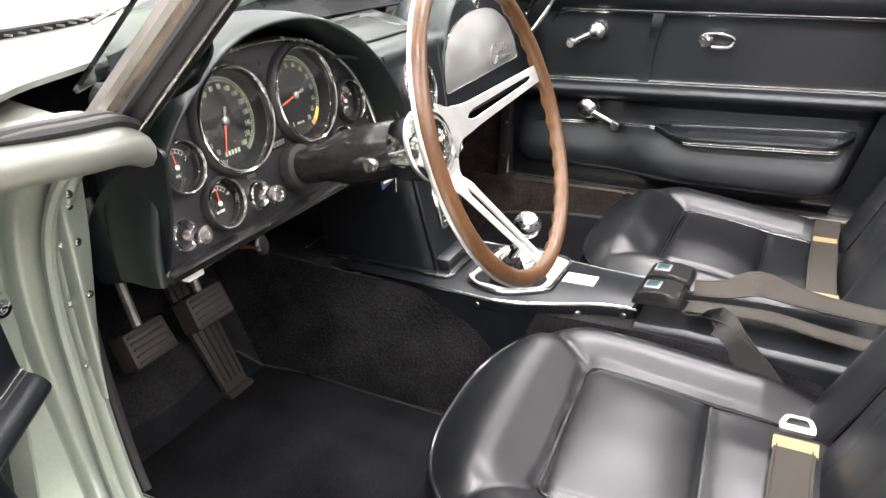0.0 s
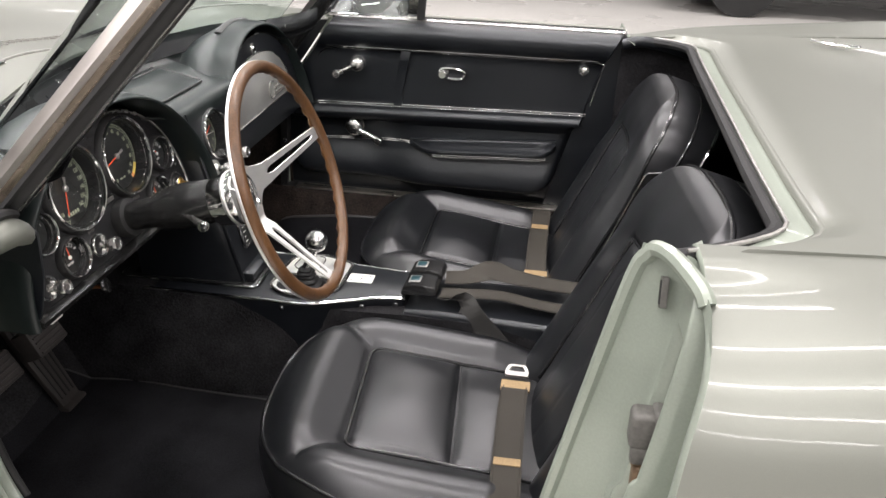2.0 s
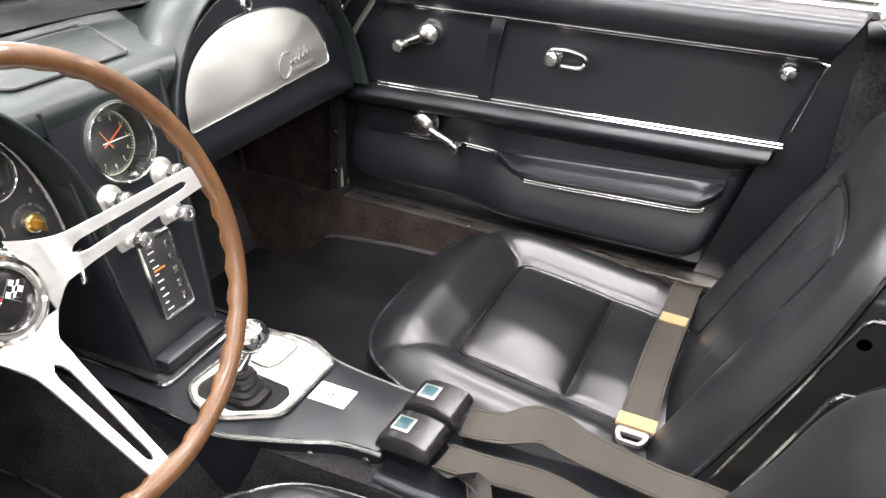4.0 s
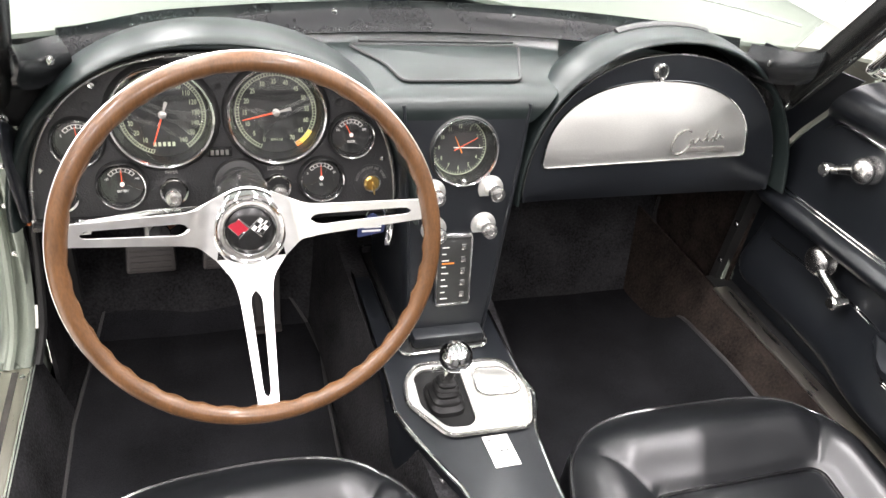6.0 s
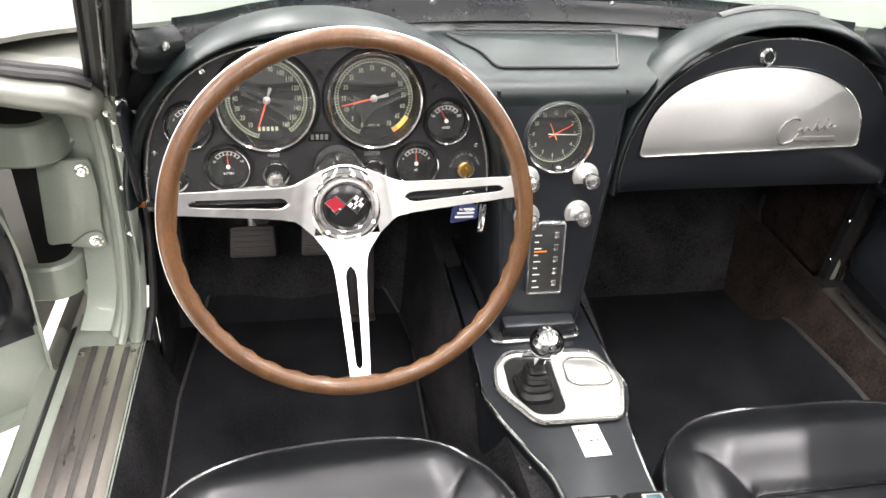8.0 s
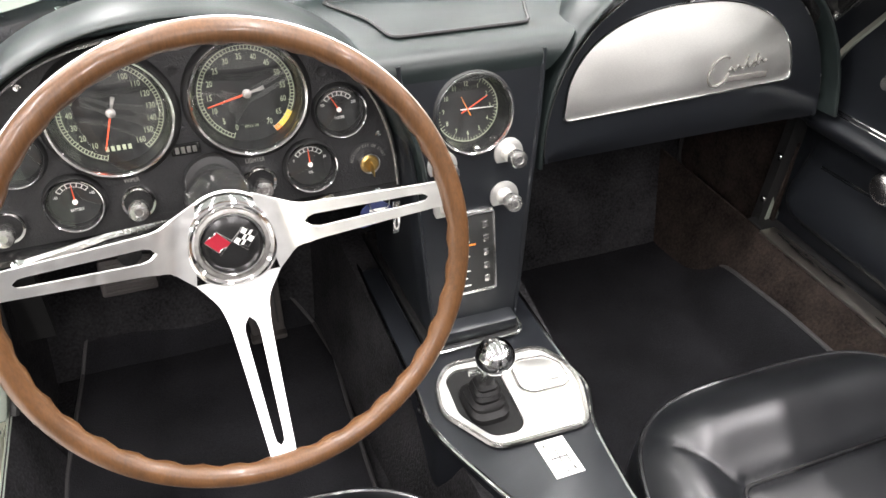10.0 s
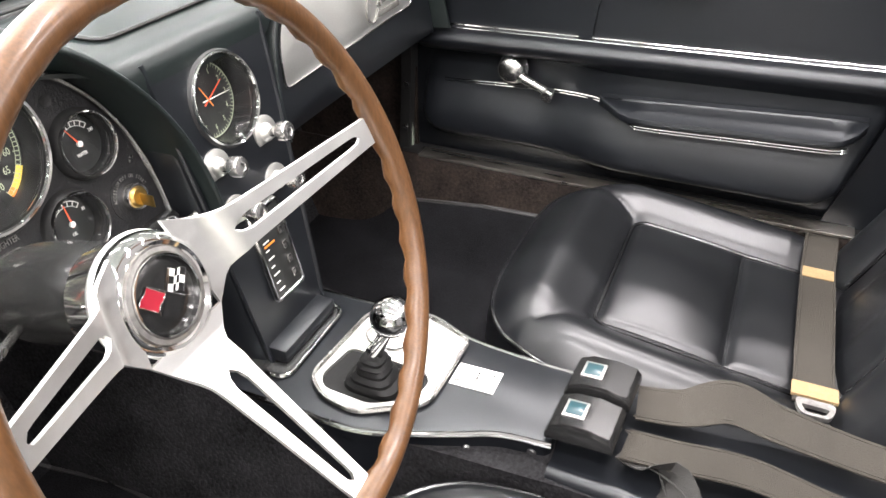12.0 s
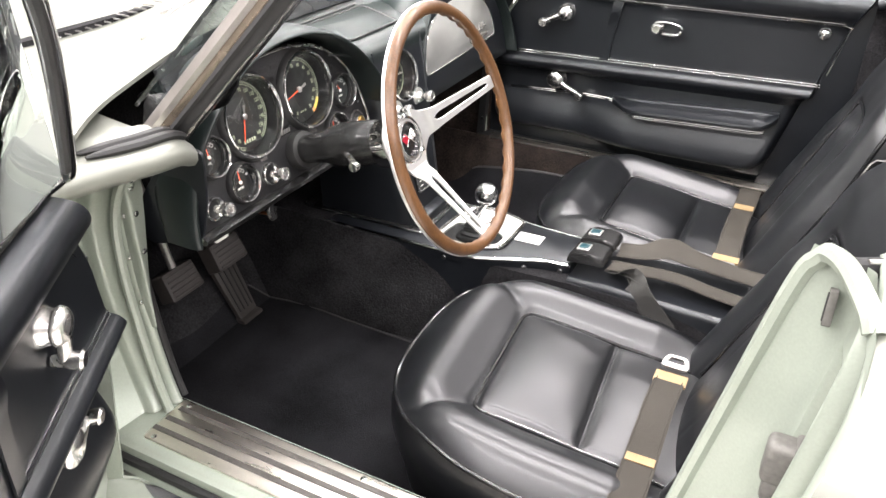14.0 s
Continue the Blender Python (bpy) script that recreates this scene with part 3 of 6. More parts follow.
part("hinge_spring", tube(smooth_path([(-0.655, 0.815, 0.672), (-0.63, 0.81, 0.668), (-0.605, 0.82, 0.690), (-0.600, 0.83, 0.72)], 5), 0.006, 8), STEEL, body, "greasy hinge spring")
part("hinge_spring", tube(smooth_path([(-0.655, 0.815, 0.462), (-0.63, 0.81, 0.470), (-0.605, 0.82, 0.462)], 5), 0.006, 8), STEEL, body, "greasy hinge spring")

# cabin tub: floor, tunnel, toe boards, inner sills
part("cabin_floor", box(-0.57, 0.60, -0.25, 1.0, 0.235, 0.25, 0), CARPET, body, "black loop carpet on the cabin floor")
part("toe_board", sheet(lambda u, v: (lerp(-0.57, 0.62, u), lerp(0.90, 1.06, v), lerp(0.25, 0.50, v)), 30, 10, 0.01), CARPET, body, "worn carpet on the toe board")
part("firewall", box(-0.57, 0.62, 1.05, 1.07, 0.3, 0.86, 0), CARPET, body, "dark carpeted firewall")
part("inner_sill_carpet", sheet(lambda u, v: (lerp(-0.525, -0.558, v) if v < 0.9 else -0.562, lerp(0.735, -0.05, u), lerp(0.25, 0.376, v)), 30, 8, 0.006), CARPET, body)
part("inner_sill_carpet", sheet(lambda u, v: (lerp(0.535, 0.585, v), lerp(1.0, -0.05, u), lerp(0.25, 0.412, v)), 30, 8, 0.006), BROWNC, body)
part("kick_panel", sheet(lambda u, v: (0.626, lerp(0.72, 1.06, u), lerp(0.25, 0.66, v)), 10, 10, 0.006), BROWNC, body, "dark brown carpeted kick panel")
part("kick_panel", sheet(lambda u, v: (-0.545, lerp(0.765, 1.06, u), lerp(0.25, 0.64, v)), 10, 10, 0.006), CARPET, body)
part("kick_trim", loft([[(0.600, y - 0.012, z), (0.603, y + 0.008, z), (0.628, y + 0.012, z), (0.628, y - 0.012, z)] for y, z in ((0.742, 0.40), (0.738, 0.46), (0.732, 0.56), (0.728, 0.66))]), RUBBER, body, "black kick panel edge strip")
for y, z in ((0.7255, 0.615), (0.7285, 0.535), (0.7335, 0.452)):
    screw("kick_screw", (0.6005, y, z), (-1, -0.2, 0), 0.0042, body)
part("kick_seam", tube(smooth_path([(0.615, 0.98, 0.44), (0.615, 0.97, 0.385), (0.612, 0.90, 0.372), (0.605, 0.73, 0.372)], 5), 0.004, 6), RUBBER, body, "black carpet edge")
tunnel = [(-0.105, 0.25), (-0.085, 0.36), (-0.075, 0.44), (0.115, 0.44), (0.125, 0.36), (0.145, 0.25)]
part("tunnel_carpet", loft([[(lerp(CX, x, w), y, 0.25 + (z - 0.25) * h) for x, z in tunnel] for y, w, h in ((-0.25, 0.95, 1.0), (0.25, 0.78, 1.0), (0.38, 0.85, 1.0), (0.5, 1.0, 1.02), (0.7, 1.15, 1.08), (1.05, 1.35, 1.2))]), CARPET, body, "black loop carpet over the tunnel")

# floor mats
def mat(name, rows, label):
    """A felt mat from rows (y, z, left, right, rise of the right edge)."""
    t = thing(name, (rows[0][2] + 0.1, rows[0][0], 0.25), label, "floor mat", "floor mats")

    def at(u, v):
        i = v * (len(rows) - 1)
        k = min(int(i), len(rows) - 2)
        y, z, l, r, zr = (lerp(a, b, i - k) for a, b in zip(rows[k], rows[k + 1]))
        lift = zr * max(0, (u - 0.8) / 0.2) ** 1.6
        return (lerp(l, r, u), y, z + 0.004 + lift + 0.003 * noise.noise(Vector((u * 3, v * 5, l))))
    part("felt", sheet(at, 30, 40, 0.005), MATR, t)
    edge = [at(0, v) for v in [i / 40 for i in range(41)]] + [at(u, 1) for u in [i / 30 for i in range(1, 31)]] + [at(1, v) for v in [1 - i / 40 for i in range(1, 41)]]
    part("bound_edge", tube([(x, y, z + 0.003) for x, y, z in edge], 0.0040, 6), BINDING, t, "raised dark binding")


mat("floor_mat", [(0.32, 0.252, 0.17, 0.535, 0.11), (0.55, 0.252, 0.17, 0.54, 0.10), (0.71, 0.252, 0.18, 0.55, 0.075), (0.80, 0.252, 0.20, 0.565, 0.03), (0.90, 0.254, 0.22, 0.58, 0.006), (0.94, 0.312, 0.24, 0.56, 0.0), (0.965, 0.352, 0.25, 0.54, 0.0), (0.98, 0.375, 0.28, 0.52, 0.0)], "black felt floor mat bent up the toe board")
mat("floor_mat", [(0.34, 0.252, -0.52, -0.135, 0.0), (0.70, 0.252, -0.52, -0.13, 0.0), (0.80, 0.252, -0.51, -0.125, 0.0), (0.89, 0.254, -0.50, -0.14, 0.0), (0.94, 0.31, -0.48, -0.18, 0.0), (0.965, 0.35, -0.46, -0.21, 0.0)], "black felt floor mat under the pedals")
# ---------------------------------------------------------------- dashboard
dash = thing("dashboard", (CX, 0.75, 0.64), "black padded twin-cowl dashboard with round chrome-ringed gauges", "dashboard")
LEAN_K = 0.2


def dash_y(z):
    return 0.680 + LEAN_K * (z - 0.72)


def arch(cx, hw, z0, top, n=48, p=2.15, skew=0.0):
    """A cowl outline in x and z, from the left foot over the crown to the right foot."""
    out = []
    for i in range(n + 1):
        a = math.pi * (1 - i / n)
        c, s = math.cos(a), math.sin(a)
        x = cx + hw * math.copysign(abs(c) ** (2 / p), c) + skew * s
        out.append((x, z0 + (top - z0) * abs(s) ** (2 / p)))
    return out


def cowl(name, cx, hw, z0, top, reach, left_reach, label, set_y):
    """A padded hood round a face: its lip stands out by reach, less at the left foot."""
    def ring(grow, out, drop=0.0, y=None, flat=0.0):
        pts = []
        o = arch(cx, hw + grow, z0, top + grow - drop)
        for i, (x, z) in enumerate(o):
            k = i / (len(o) - 1)
            q = lerp(left_reach, reach, min(1, k / 0.3)) if y is None else 0
            pts.append((x, (set_y + LEAN_K * (z - 0.72) - out * q) if y is None else lerp(0.70, y, 0.25 + 0.75 * math.sin(math.pi * k)) + flat, z))
        return pts
    rings = [ring(0.0, -0.15), ring(0.006, 0.6), ring(0.009, 0.93), ring(0.0105, 0.99), ring(0.0125, 1.0), ring(0.0145, 0.96), ring(0.0175, 0.75), ring(0.0195, 0.25), ring(0.019, 0.0, 0.0, 0.735), ring(0.011, 0.0, 0.008, 0.775), ring(-0.008, 0.0, 0.020, 0.83)]
    return part(name, loft(rings, False), PAD, dash, label, sharp=60)


cowl("gauge_cowl", -0.278, 0.234, 0.648, 0.868, 0.052, 0.016, "dark padded gauge cowl", 0.682)
cowl("glovebox_cowl", 0.352, 0.216, 0.652, 0.869, 0.050, 0.045, "dark padded glovebox cowl", 0.700)
# side cheek of the dashboard beside the door opening
part("side_cheek", prism(rounded([(0.660, 0.652), (0.765, 0.622), (0.780, 0.655), (0.762, 0.70), (0.735, 0.735), (0.692, 0.768), (0.655, 0.795), (0.634, 0.79), (0.640, 0.72)], 0.016), -0.514, -0.508, Matrix(((0, 0, 1, 0), (1, 0, 0, 0), (0, 1, 0, 0), (0, 0, 0, 1))), 0.002), VINYL, dash, "black side cheek")

# gauge panel plate with a bright edge
o = arch(-0.278, 0.229, 0.650, 0.854, p=2.5)
PF = Matrix(((1, 0, 0, 0), (0, LEAN_K, 1, 0.680 - 0.72 * LEAN_K), (0, 1, 0, 0), (0, 0, 0, 1)))  # x, z, depth to plan


def on_dash(cx, cz):
    """Local frame on the gauge panel: x right, y up, z towards the driver."""
    return frame_of((cx, dash_y(cz), cz), (1, 0, 0), (0, LEAN_K, 1))


HOLES = [(-0.346, 0.776, 0.0630), (-0.208, 0.777, 0.0630), (-0.444, 0.748, 0.0292), (-0.400, 0.693, 0.0292), (-0.112, 0.748, 0.0292), (-0.152, 0.691, 0.0292)]


def holed(outer, inners, z0, z1):
    """A flat plate with holes, filled between its outlines."""
    bm = bmesh.new()
    es = []
    for ring in (outer, *inners):
        vs = [bm.verts.new((x, y, z1)) for x, y in ring]
        es += [bm.edges.new((vs[i], vs[(i + 1) % len(vs)])) for i in range(len(vs))]
    bmesh.ops.triangle_fill(bm, use_beauty=True, edges=es)
    for f in bm.faces:
        if f.normal.z < 0:
            f.normal_flip()
    bmesh.ops.solidify(bm, geom=bm.faces[:], thickness=z1 - z0)
    bmesh.ops.recalc_face_normals(bm, faces=bm.faces[:])
    return bm


circles = [[(x + r * 0.95 * math.cos(2 * math.pi * k / 48), z + r * 0.95 * math.sin(2 * math.pi * k / 48)) for k in range(48)] for x, z, r in HOLES]
gp = part("gauge_panel", holed(o, circles, 0.007, 0.011), PANEL, dash, "crackle black metal gauge panel", m=PF, sharp=20)
part("panel_bright_edge", tube([(x * 0.985 - 0.278 * 0.015, dash_y(z) + 0.003, z - 0.003) for x, z in o], 0.0030, 8), POLISH, dash, "thin bright panel edge")


DIAL_GROW = 1.07


def gauge(name, cx, cz, r, label, face_w=-0.020, m=None, proud=0.0):
    """Ring, bowl and dial; returns the gauge part and its local frame at the dial."""
    m = (m or on_dash(cx, cz)) @ Matrix.Translation((0, 0, proud))
    g = part(name, lathe([(r * 0.84, face_w - 0.001), (r * 0.92, -0.002), (r * 0.94, 0.0045)], m, 48, cap=False), PLASTIC, dash, label)
    part("bezel", lathe([(r * 0.925, 0.0035), (r * 0.94, 0.0060), (r * 0.972, 0.0066), (r * 0.995, 0.005), (r * 1.0, 0.001)], m, 56, cap=False), CHROME, g, "chrome ring")
    part("collar", lathe([(r * 0.99, 0.0035), (r * 1.035, 0.001), (r * 1.075, -0.004), (r * 1.10, -0.012)], m, 56, cap=False), RUBBER, g, "black collar")
    part("dial", lathe([(0, face_w), (r * 0.86, face_w)], m, 48), DIAL, g, "black dial")
    part("glass", lathe([(0, 0.0028), (r * 0.5, 0.0024), (r * 0.91, 0.001), (r * 0.91, 0.0), (r * 0.5, 0.0014), (0, 0.0018)], m, 32, cap=False), LENS, g).visible_shadow = False
    return g, m @ Matrix.Translation((0, 0, face_w + 0.0006)) @ Matrix.Scale(DIAL_GROW, 4)


def ticks(r0, r1, a0, a1, n, wid, m, every=0, longer=0.0):
    bm = bmesh.new()
    for i in range(n + 1):
        a = radians(lerp(a0, a1, i / n))
        c, s = math.cos(a), math.sin(a)
        q0 = r0 - (longer if every and i % every == 0 else 0)
        vs = [bm.verts.new((c * q + s * w, s * q - c * w, 0)) for q, w in ((q0, -wid), (q0, wid), (r1, wid), (r1, -wid))]
        bm.faces.new(vs)
    bm.transform(m)
    return bm


def band(r0, r1, a0, a1, m, n=24):
    bm = sheet(lambda u, v: (lerp(r0, r1, v) * math.cos(radians(lerp(a0, a1, u))), lerp(r0, r1, v) * math.sin(radians(lerp(a0, a1, u))), 0), n, 1)
    bm.transform(m)
    return bm


def needle(angle, length, tail, wid, m, mat, g, name="needle"):
    r = Matrix.Rotation(radians(angle), 4, "Z")
    bm = prism([(-tail, -wid * 0.8), (length, -wid * 0.35), (length, wid * 0.35), (-tail, wid * 0.8)], 0.0015, 0.0024, m @ r)
    if wid > 0.001:
        part("counterweight", prism([(-tail * 1.3, -wid * 1.6), (-0.003, -wid * 0.7), (-0.003, wid * 0.7), (-tail * 1.3, wid * 1.6)], 0.0012, 0.0026, m @ r), STEEL, g)
    return part(name, bm, mat, g)


def big_dial(g, m, r, a0, a1, labels, n, size, every):
    R = r * 0.79
    part("scale_ring", joined(ticks(R * 0.88, R * 0.955, a0, a1, n, 0.0004, m, every, 0.0015), band(R * 0.95, R * 0.965, a0, a1, m, 60), band(R * 0.875, R * 0.887, a0, a1, m, 60)), MARK, g, "pale green scale")
    rows = []
    for k, t in enumerate(labels):
        a = radians(lerp(a0, a1, k / (len(labels) - 1)))
        if t:
            rows.append((t, size, R * 0.74 * math.cos(a), R * 0.74 * math.sin(a), 0))
    bm = text_mesh(rows)
    bm.transform(m @ Matrix.Translation((0, 0, 0.0003)))
    part("numerals", bm, MARK, g, "pale green numerals")
    part("needle_cap", lathe([(0.0045, 0.001), (0.0045, 0.004), (0.003, 0.005), (0, 0.005)], m, 20), STEEL, g)


sp, spm = gauge("speedometer", -0.346, 0.776, 0.0630, "chrome-ringed speedometer with red needle")
big_dial(sp, spm, 0.0630, 254.3, -55, ["", "10", "20", "30", "40", "50", "60", "70", "80", "90", "100", "110", "120", "130", "140", "150", "160"], 80, 0.0085, 5)
needle(251, 0.037, 0.012, 0.0013, spm, RED, sp)
part("odometer", joined(*[box(-0.0125 + 0.0052 * k, -0.0125 + 0.0052 * k + 0.0032, -0.0375, -0.0325, 0.0004, 0.0007, 0) for k in range(5)]), MARK, sp, "pale odometer digits as bars", m=spm)
tc, tcm = gauge("tachometer", -0.208, 0.777, 0.0630, "chrome-ringed tachometer with red needle")
big_dial(tc, tcm, 0.0630, 246, -60, ["0", "5", "10", "15", "20", "25", "30", "35", "40", "45", "50", "55", "60", "65", "70"], 70, 0.0085, 5)
needle(193, 0.041, 0.014, 0.0013, tcm, RED, tc)
part("warning_band", joined(painted(band(0.044, 0.0495, -30, -52, tcm), 0), painted(band(0.044, 0.0495, -52, -60, tcm), 1)), YELLOW, tc, "yellow and orange band", tri=(ORANGE,))
bm = text_mesh([("RPM X 100", 0.0042, 0, -0.034, 0)])
bm.transform(tcm)
part("lettering", bm, MARK, tc)
for nm, gx, gz, na, lab in (("fuel_gauge", -0.444, 0.748, 95, "small chrome-ringed fuel gauge"), ("battery_gauge", -0.400, 0.693, 90, "small chrome-ringed battery gauge"), ("temperature_gauge", -0.112, 0.748, 118, "small chrome-ringed water temperature gauge"), ("oil_gauge", -0.152, 0.691, 92, "small chrome-ringed oil pressure gauge")):
    g, m = gauge(nm, gx, gz, 0.0292, lab, -0.011)
    part("scale_ring", joined(band(0.0185, 0.0192, 40, 140, m, 20), band(0.0145, 0.0150, 40, 140, m, 20), ticks(0.0148, 0.019, 40, 140, 6, 0.0005, m)), WHITEM, g, "white scale")
    needle(na, 0.017, 0.003, 0.0008, m, RED, g)
    part("needle_cap", lathe([(0.0025, 0.001), (0.0025, 0.003), (0, 0.003)], m, 14), WHITEM, g)
    bm = text_mesh([({"battery_gauge": "BATTERY", "temperature_gauge": "WATER", "oil_gauge": "OIL", "fuel_gauge": "FUEL"}[nm], 0.0042, 0, -0.009, 0)])
    bm.transform(m)
    part("lettering", bm, WHITEM, g)
    for body_text, sx in (({"battery_gauge": "-40", "temperature_gauge": "100", "oil_gauge": "0", "fuel_gauge": "E"}[nm], -0.0165), ({"battery_gauge": "+40", "temperature_gauge": "240", "oil_gauge": "80", "fuel_gauge": "F"}[nm], 0.0165)):
        bm = text_mesh([(body_text, 0.0045, sx, 0.006, 0)])
        bm.transform(m)
        part("scale_end", bm, WHITEM, g)


def knob(name, p, axis, r, length, label, disc=None, parent=None):
    """A chrome pull knob with a stem on a dished plate."""
    m = frame_of(p, (1, 0, 0), Vector(axis).cross(Vector((1, 0, 0))))
    k = part(name, lathe([(0, 0.0), (r * 0.55, 0.0), (r * 0.5, length * 0.45), (r * 0.75, length * 0.55), (r, length * 0.62), (r * 1.02, length * 0.9), (r * 0.9, length * 0.97), (r * 0.45, length), (r * 0.4, length * 0.97), (0, length * 0.97)], m, 28), POLISH, parent or dash, label)
    if disc:
        half_disc = [(disc * math.cos(q), disc * math.sin(q)) for q in [radians(-35 + 250 * i / 24) for i in range(25)]]
        part("escutcheon", prism(half_disc, 0.0, 0.0025, m, 0.0006), SATIN, k, "satin aluminium escutcheon")
        part("knob_base", lathe([(r * 1.0, 0.0025), (r * 0.95, 0.005), (r * 0.7, 0.008), (r * 0.55, 0.009)], m, 28), SATIN, k)
    return k


DN = (0, -1, LEAN_K)
for nm, kx, kz in (("wiper_knob", -0.339, 0.683), ("lighter_knob", -0.210, 0.683), ("headlight_knob", -0.467, 0.680)):
    knob(nm, (kx, dash_y(kz), kz), DN, 0.0105, 0.030, "chrome push-pull knob")
    part("knob_ring", lathe([(0.012, -0.006), (0.0145, 0.0), (0.0170, 0.0005), (0.0185, -0.002), (0.019, -0.008)], on_dash(kx, kz), 32, cap=False), CHROME, dash, "chrome knob collar")
for word, wx in (("WIPER", -0.341), ("LIGHTER", -0.212)):
    bm = text_mesh([(word, 0.0075, wx, 0.706, 0)])
    bm.transform(PF @ Matrix.Translation((0, 0, 0.0062)))
    part("panel_lettering", bm, STEEL, dash, "small engraved lettering")
for sx, sz, w, h in ((-0.290, 0.829, 0.008, 0.0035), (-0.266, 0.829, 0.008, 0.0035)):
    part("panel_slot", box(-w, w, -h, h, -0.007, -0.0062, 0), RUBBER, dash, "small dark slot", m=on_dash(sx, sz))
part("panel_slot", lathe([(0.0045, -0.0068), (0, -0.0068)], on_dash(-0.278, 0.812), 16), RUBBER, dash, "small dark hole")
# ignition lock with key, ring and tag
lock = part("ignition_lock", lathe([(0.0112, -0.008), (0.0110, 0.001), (0.0102, 0.003), (0.0085, 0.004), (0.0078, 0.005), (0, 0.005)], on_dash(-0.085, 0.684), 36), BRASS, dash, "brass ignition lock with key")
arc = []
for word, start in (("ACCESSORY", 172), ("OFF", 102), ("ON", 72), ("START", 47)):
    for k, ch in enumerate(word):
        a = start - 8.2 * k
        arc.append((ch, 0.0052, 0.0195 * math.cos(radians(a)), 0.0195 * math.sin(radians(a)), a - 90))
bm = text_mesh(arc)
bm.transform(on_dash(-0.085, 0.684) @ Matrix.Translation((0, 0, -0.0056)))
part("lock_ring", lathe([(0.0150, -0.006), (0.0240, -0.0062), (0.0245, -0.008)], on_dash(-0.085, 0.684), 36), PANEL, lock)
part("lock_rim", lathe([(0.0102, 0.0030), (0.0120, 0.0034), (0.0130, 0.002), (0.0132, -0.008)], on_dash(-0.085, 0.684), 36, cap=False), CHROMED, lock, "dulled chrome lock rim")
part("lettering", bm, STEEL, lock)
part("key", box(-0.0858, -0.0844, 0.652, 0.668, 0.677, 0.689, 0.0006), BRASS, lock, "brass key")
part("key_ring", tube([(-0.084 + 0.0125 * math.cos(a), 0.640, 0.652 + 0.016 * math.sin(a)) for a in [2 * math.pi * i / 28 for i in range(28)]], 0.0009, 6, True), CHROME, lock, "thin chrome key ring")
part("key_tag", prism(rounded([(-0.108, 0.616), (-0.070, 0.622), (-0.068, 0.638), (-0.086, 0.650), (-0.105, 0.638)], 0.004), -0.001, 0.001, Matrix(((1, 0, 0, 0), (0, 0.2, 1, 0.52), (0, 1, 0, 0), (0, 0, 0, 1))), 0.0004), BLUE, lock, "blue key tag with pale bars")
part("tag_bars", joined(*[box(-0.101 + 0.003 * k, -0.075 + 0.001 * k, 0.6435 + 0.0011 * k, 0.6442 + 0.0011 * k, 0.6235 + 0.0055 * k, 0.6263 + 0.0055 * k, 0) for k in range(3)]), WHITEM, lock)
part("spare_key", box(-0.068, -0.058, 0.642, 0.644, 0.600, 0.645, 0.0008), CHROME, lock, "silver spare key")
for sx, sz in ((-0.421, 0.813), (-0.489, 0.713), (-0.070, 0.714)):
    screw("panel_screw", (sx, dash_y(sz) + 0.006, sz), DN, 0.0024, dash, "small panel screw")
for sx, sz in ((-0.429, 0.791), (-0.127, 0.792)):
    part("warning_lamp", lathe([(0.0055, 0), (0.0055, 0.001), (0.004, 0.0005), (0, 0.0002)], on_dash(sx, sz) @ Matrix.Translation((0, 0, -0.0065)), 16), RUBBER, dash, "dark warning lamp")
part("number_plate_badge", box(-0.296, -0.266, dash_y(0.73) + 0.0035, dash_y(0.73) + 0.007, 0.724, 0.737, 0.001), PLASTIC, dash, "small dark plaque with pale bars")
part("plaque_bars", joined(*[box(-0.292 + 0.006 * k, -0.288 + 0.006 * k, dash_y(0.73) + 0.0025, dash_y(0.73) + 0.0038, 0.727, 0.734, 0) for k in range(4)]), STEEL, dash)

# under-dash plate and hood release
part("lower_dash_edge", loft([[(x, 0.668, 0.6525), (x, 0.660, 0.648), (x, 0.662, 0.640), (x, 0.69, 0.636), (x, 0.80, 0.640), (x, 0.80, 0.6525)] for x in (-0.505, -0.3, -0.05)]), PLASTIC, dash)
hood_pull = part("hood_release", tube([(-0.343, 0.74, 0.600), (-0.343, 0.718, 0.608), (-0.363, 0.664, 0.626)], 0.0030, 8), COPPER, dash, "brown hood release rod with round knob")
part("release_knob", lathe([(0.004, 0), (0.012, 0.003), (0.0135, 0.006), (0.012, 0.009), (0, 0.010)], frame_of((-0.363, 0.668, 0.626), (1, 0.3, 0), (0, 0.3, 1)), 24), PLASTIC, hood_pull)
part("under_dash_tab", box(-0.470, -0.444, 0.678, 0.690, 0.622, 0.634, 0.002), WHITEM, dash, "small pale tab under the dash edge")
part("under_dash_switch", box(-0.440, -0.405, 0.680, 0.690, 0.626, 0.634, 0.002), CHROMED, dash, "small bright switch")

# glovebox
GX = 0.352
gl = arch(GX, 0.214, 0.654, 0.859)


def glove_y(z):
    return 0.674 + 0.15 * (z - 0.70)


def glove_skin(u, v):
    i = u * 48
    k = min(int(i), 47)
    x, z = lerp(gl[k][0], gl[k + 1][0], i - k), lerp(gl[k][1], gl[k + 1][1], i - k)
    z = lerp(0.645, z, v)
    return (x, glove_y(z) + 0.008 * max(0, 1 - v * 9), z)


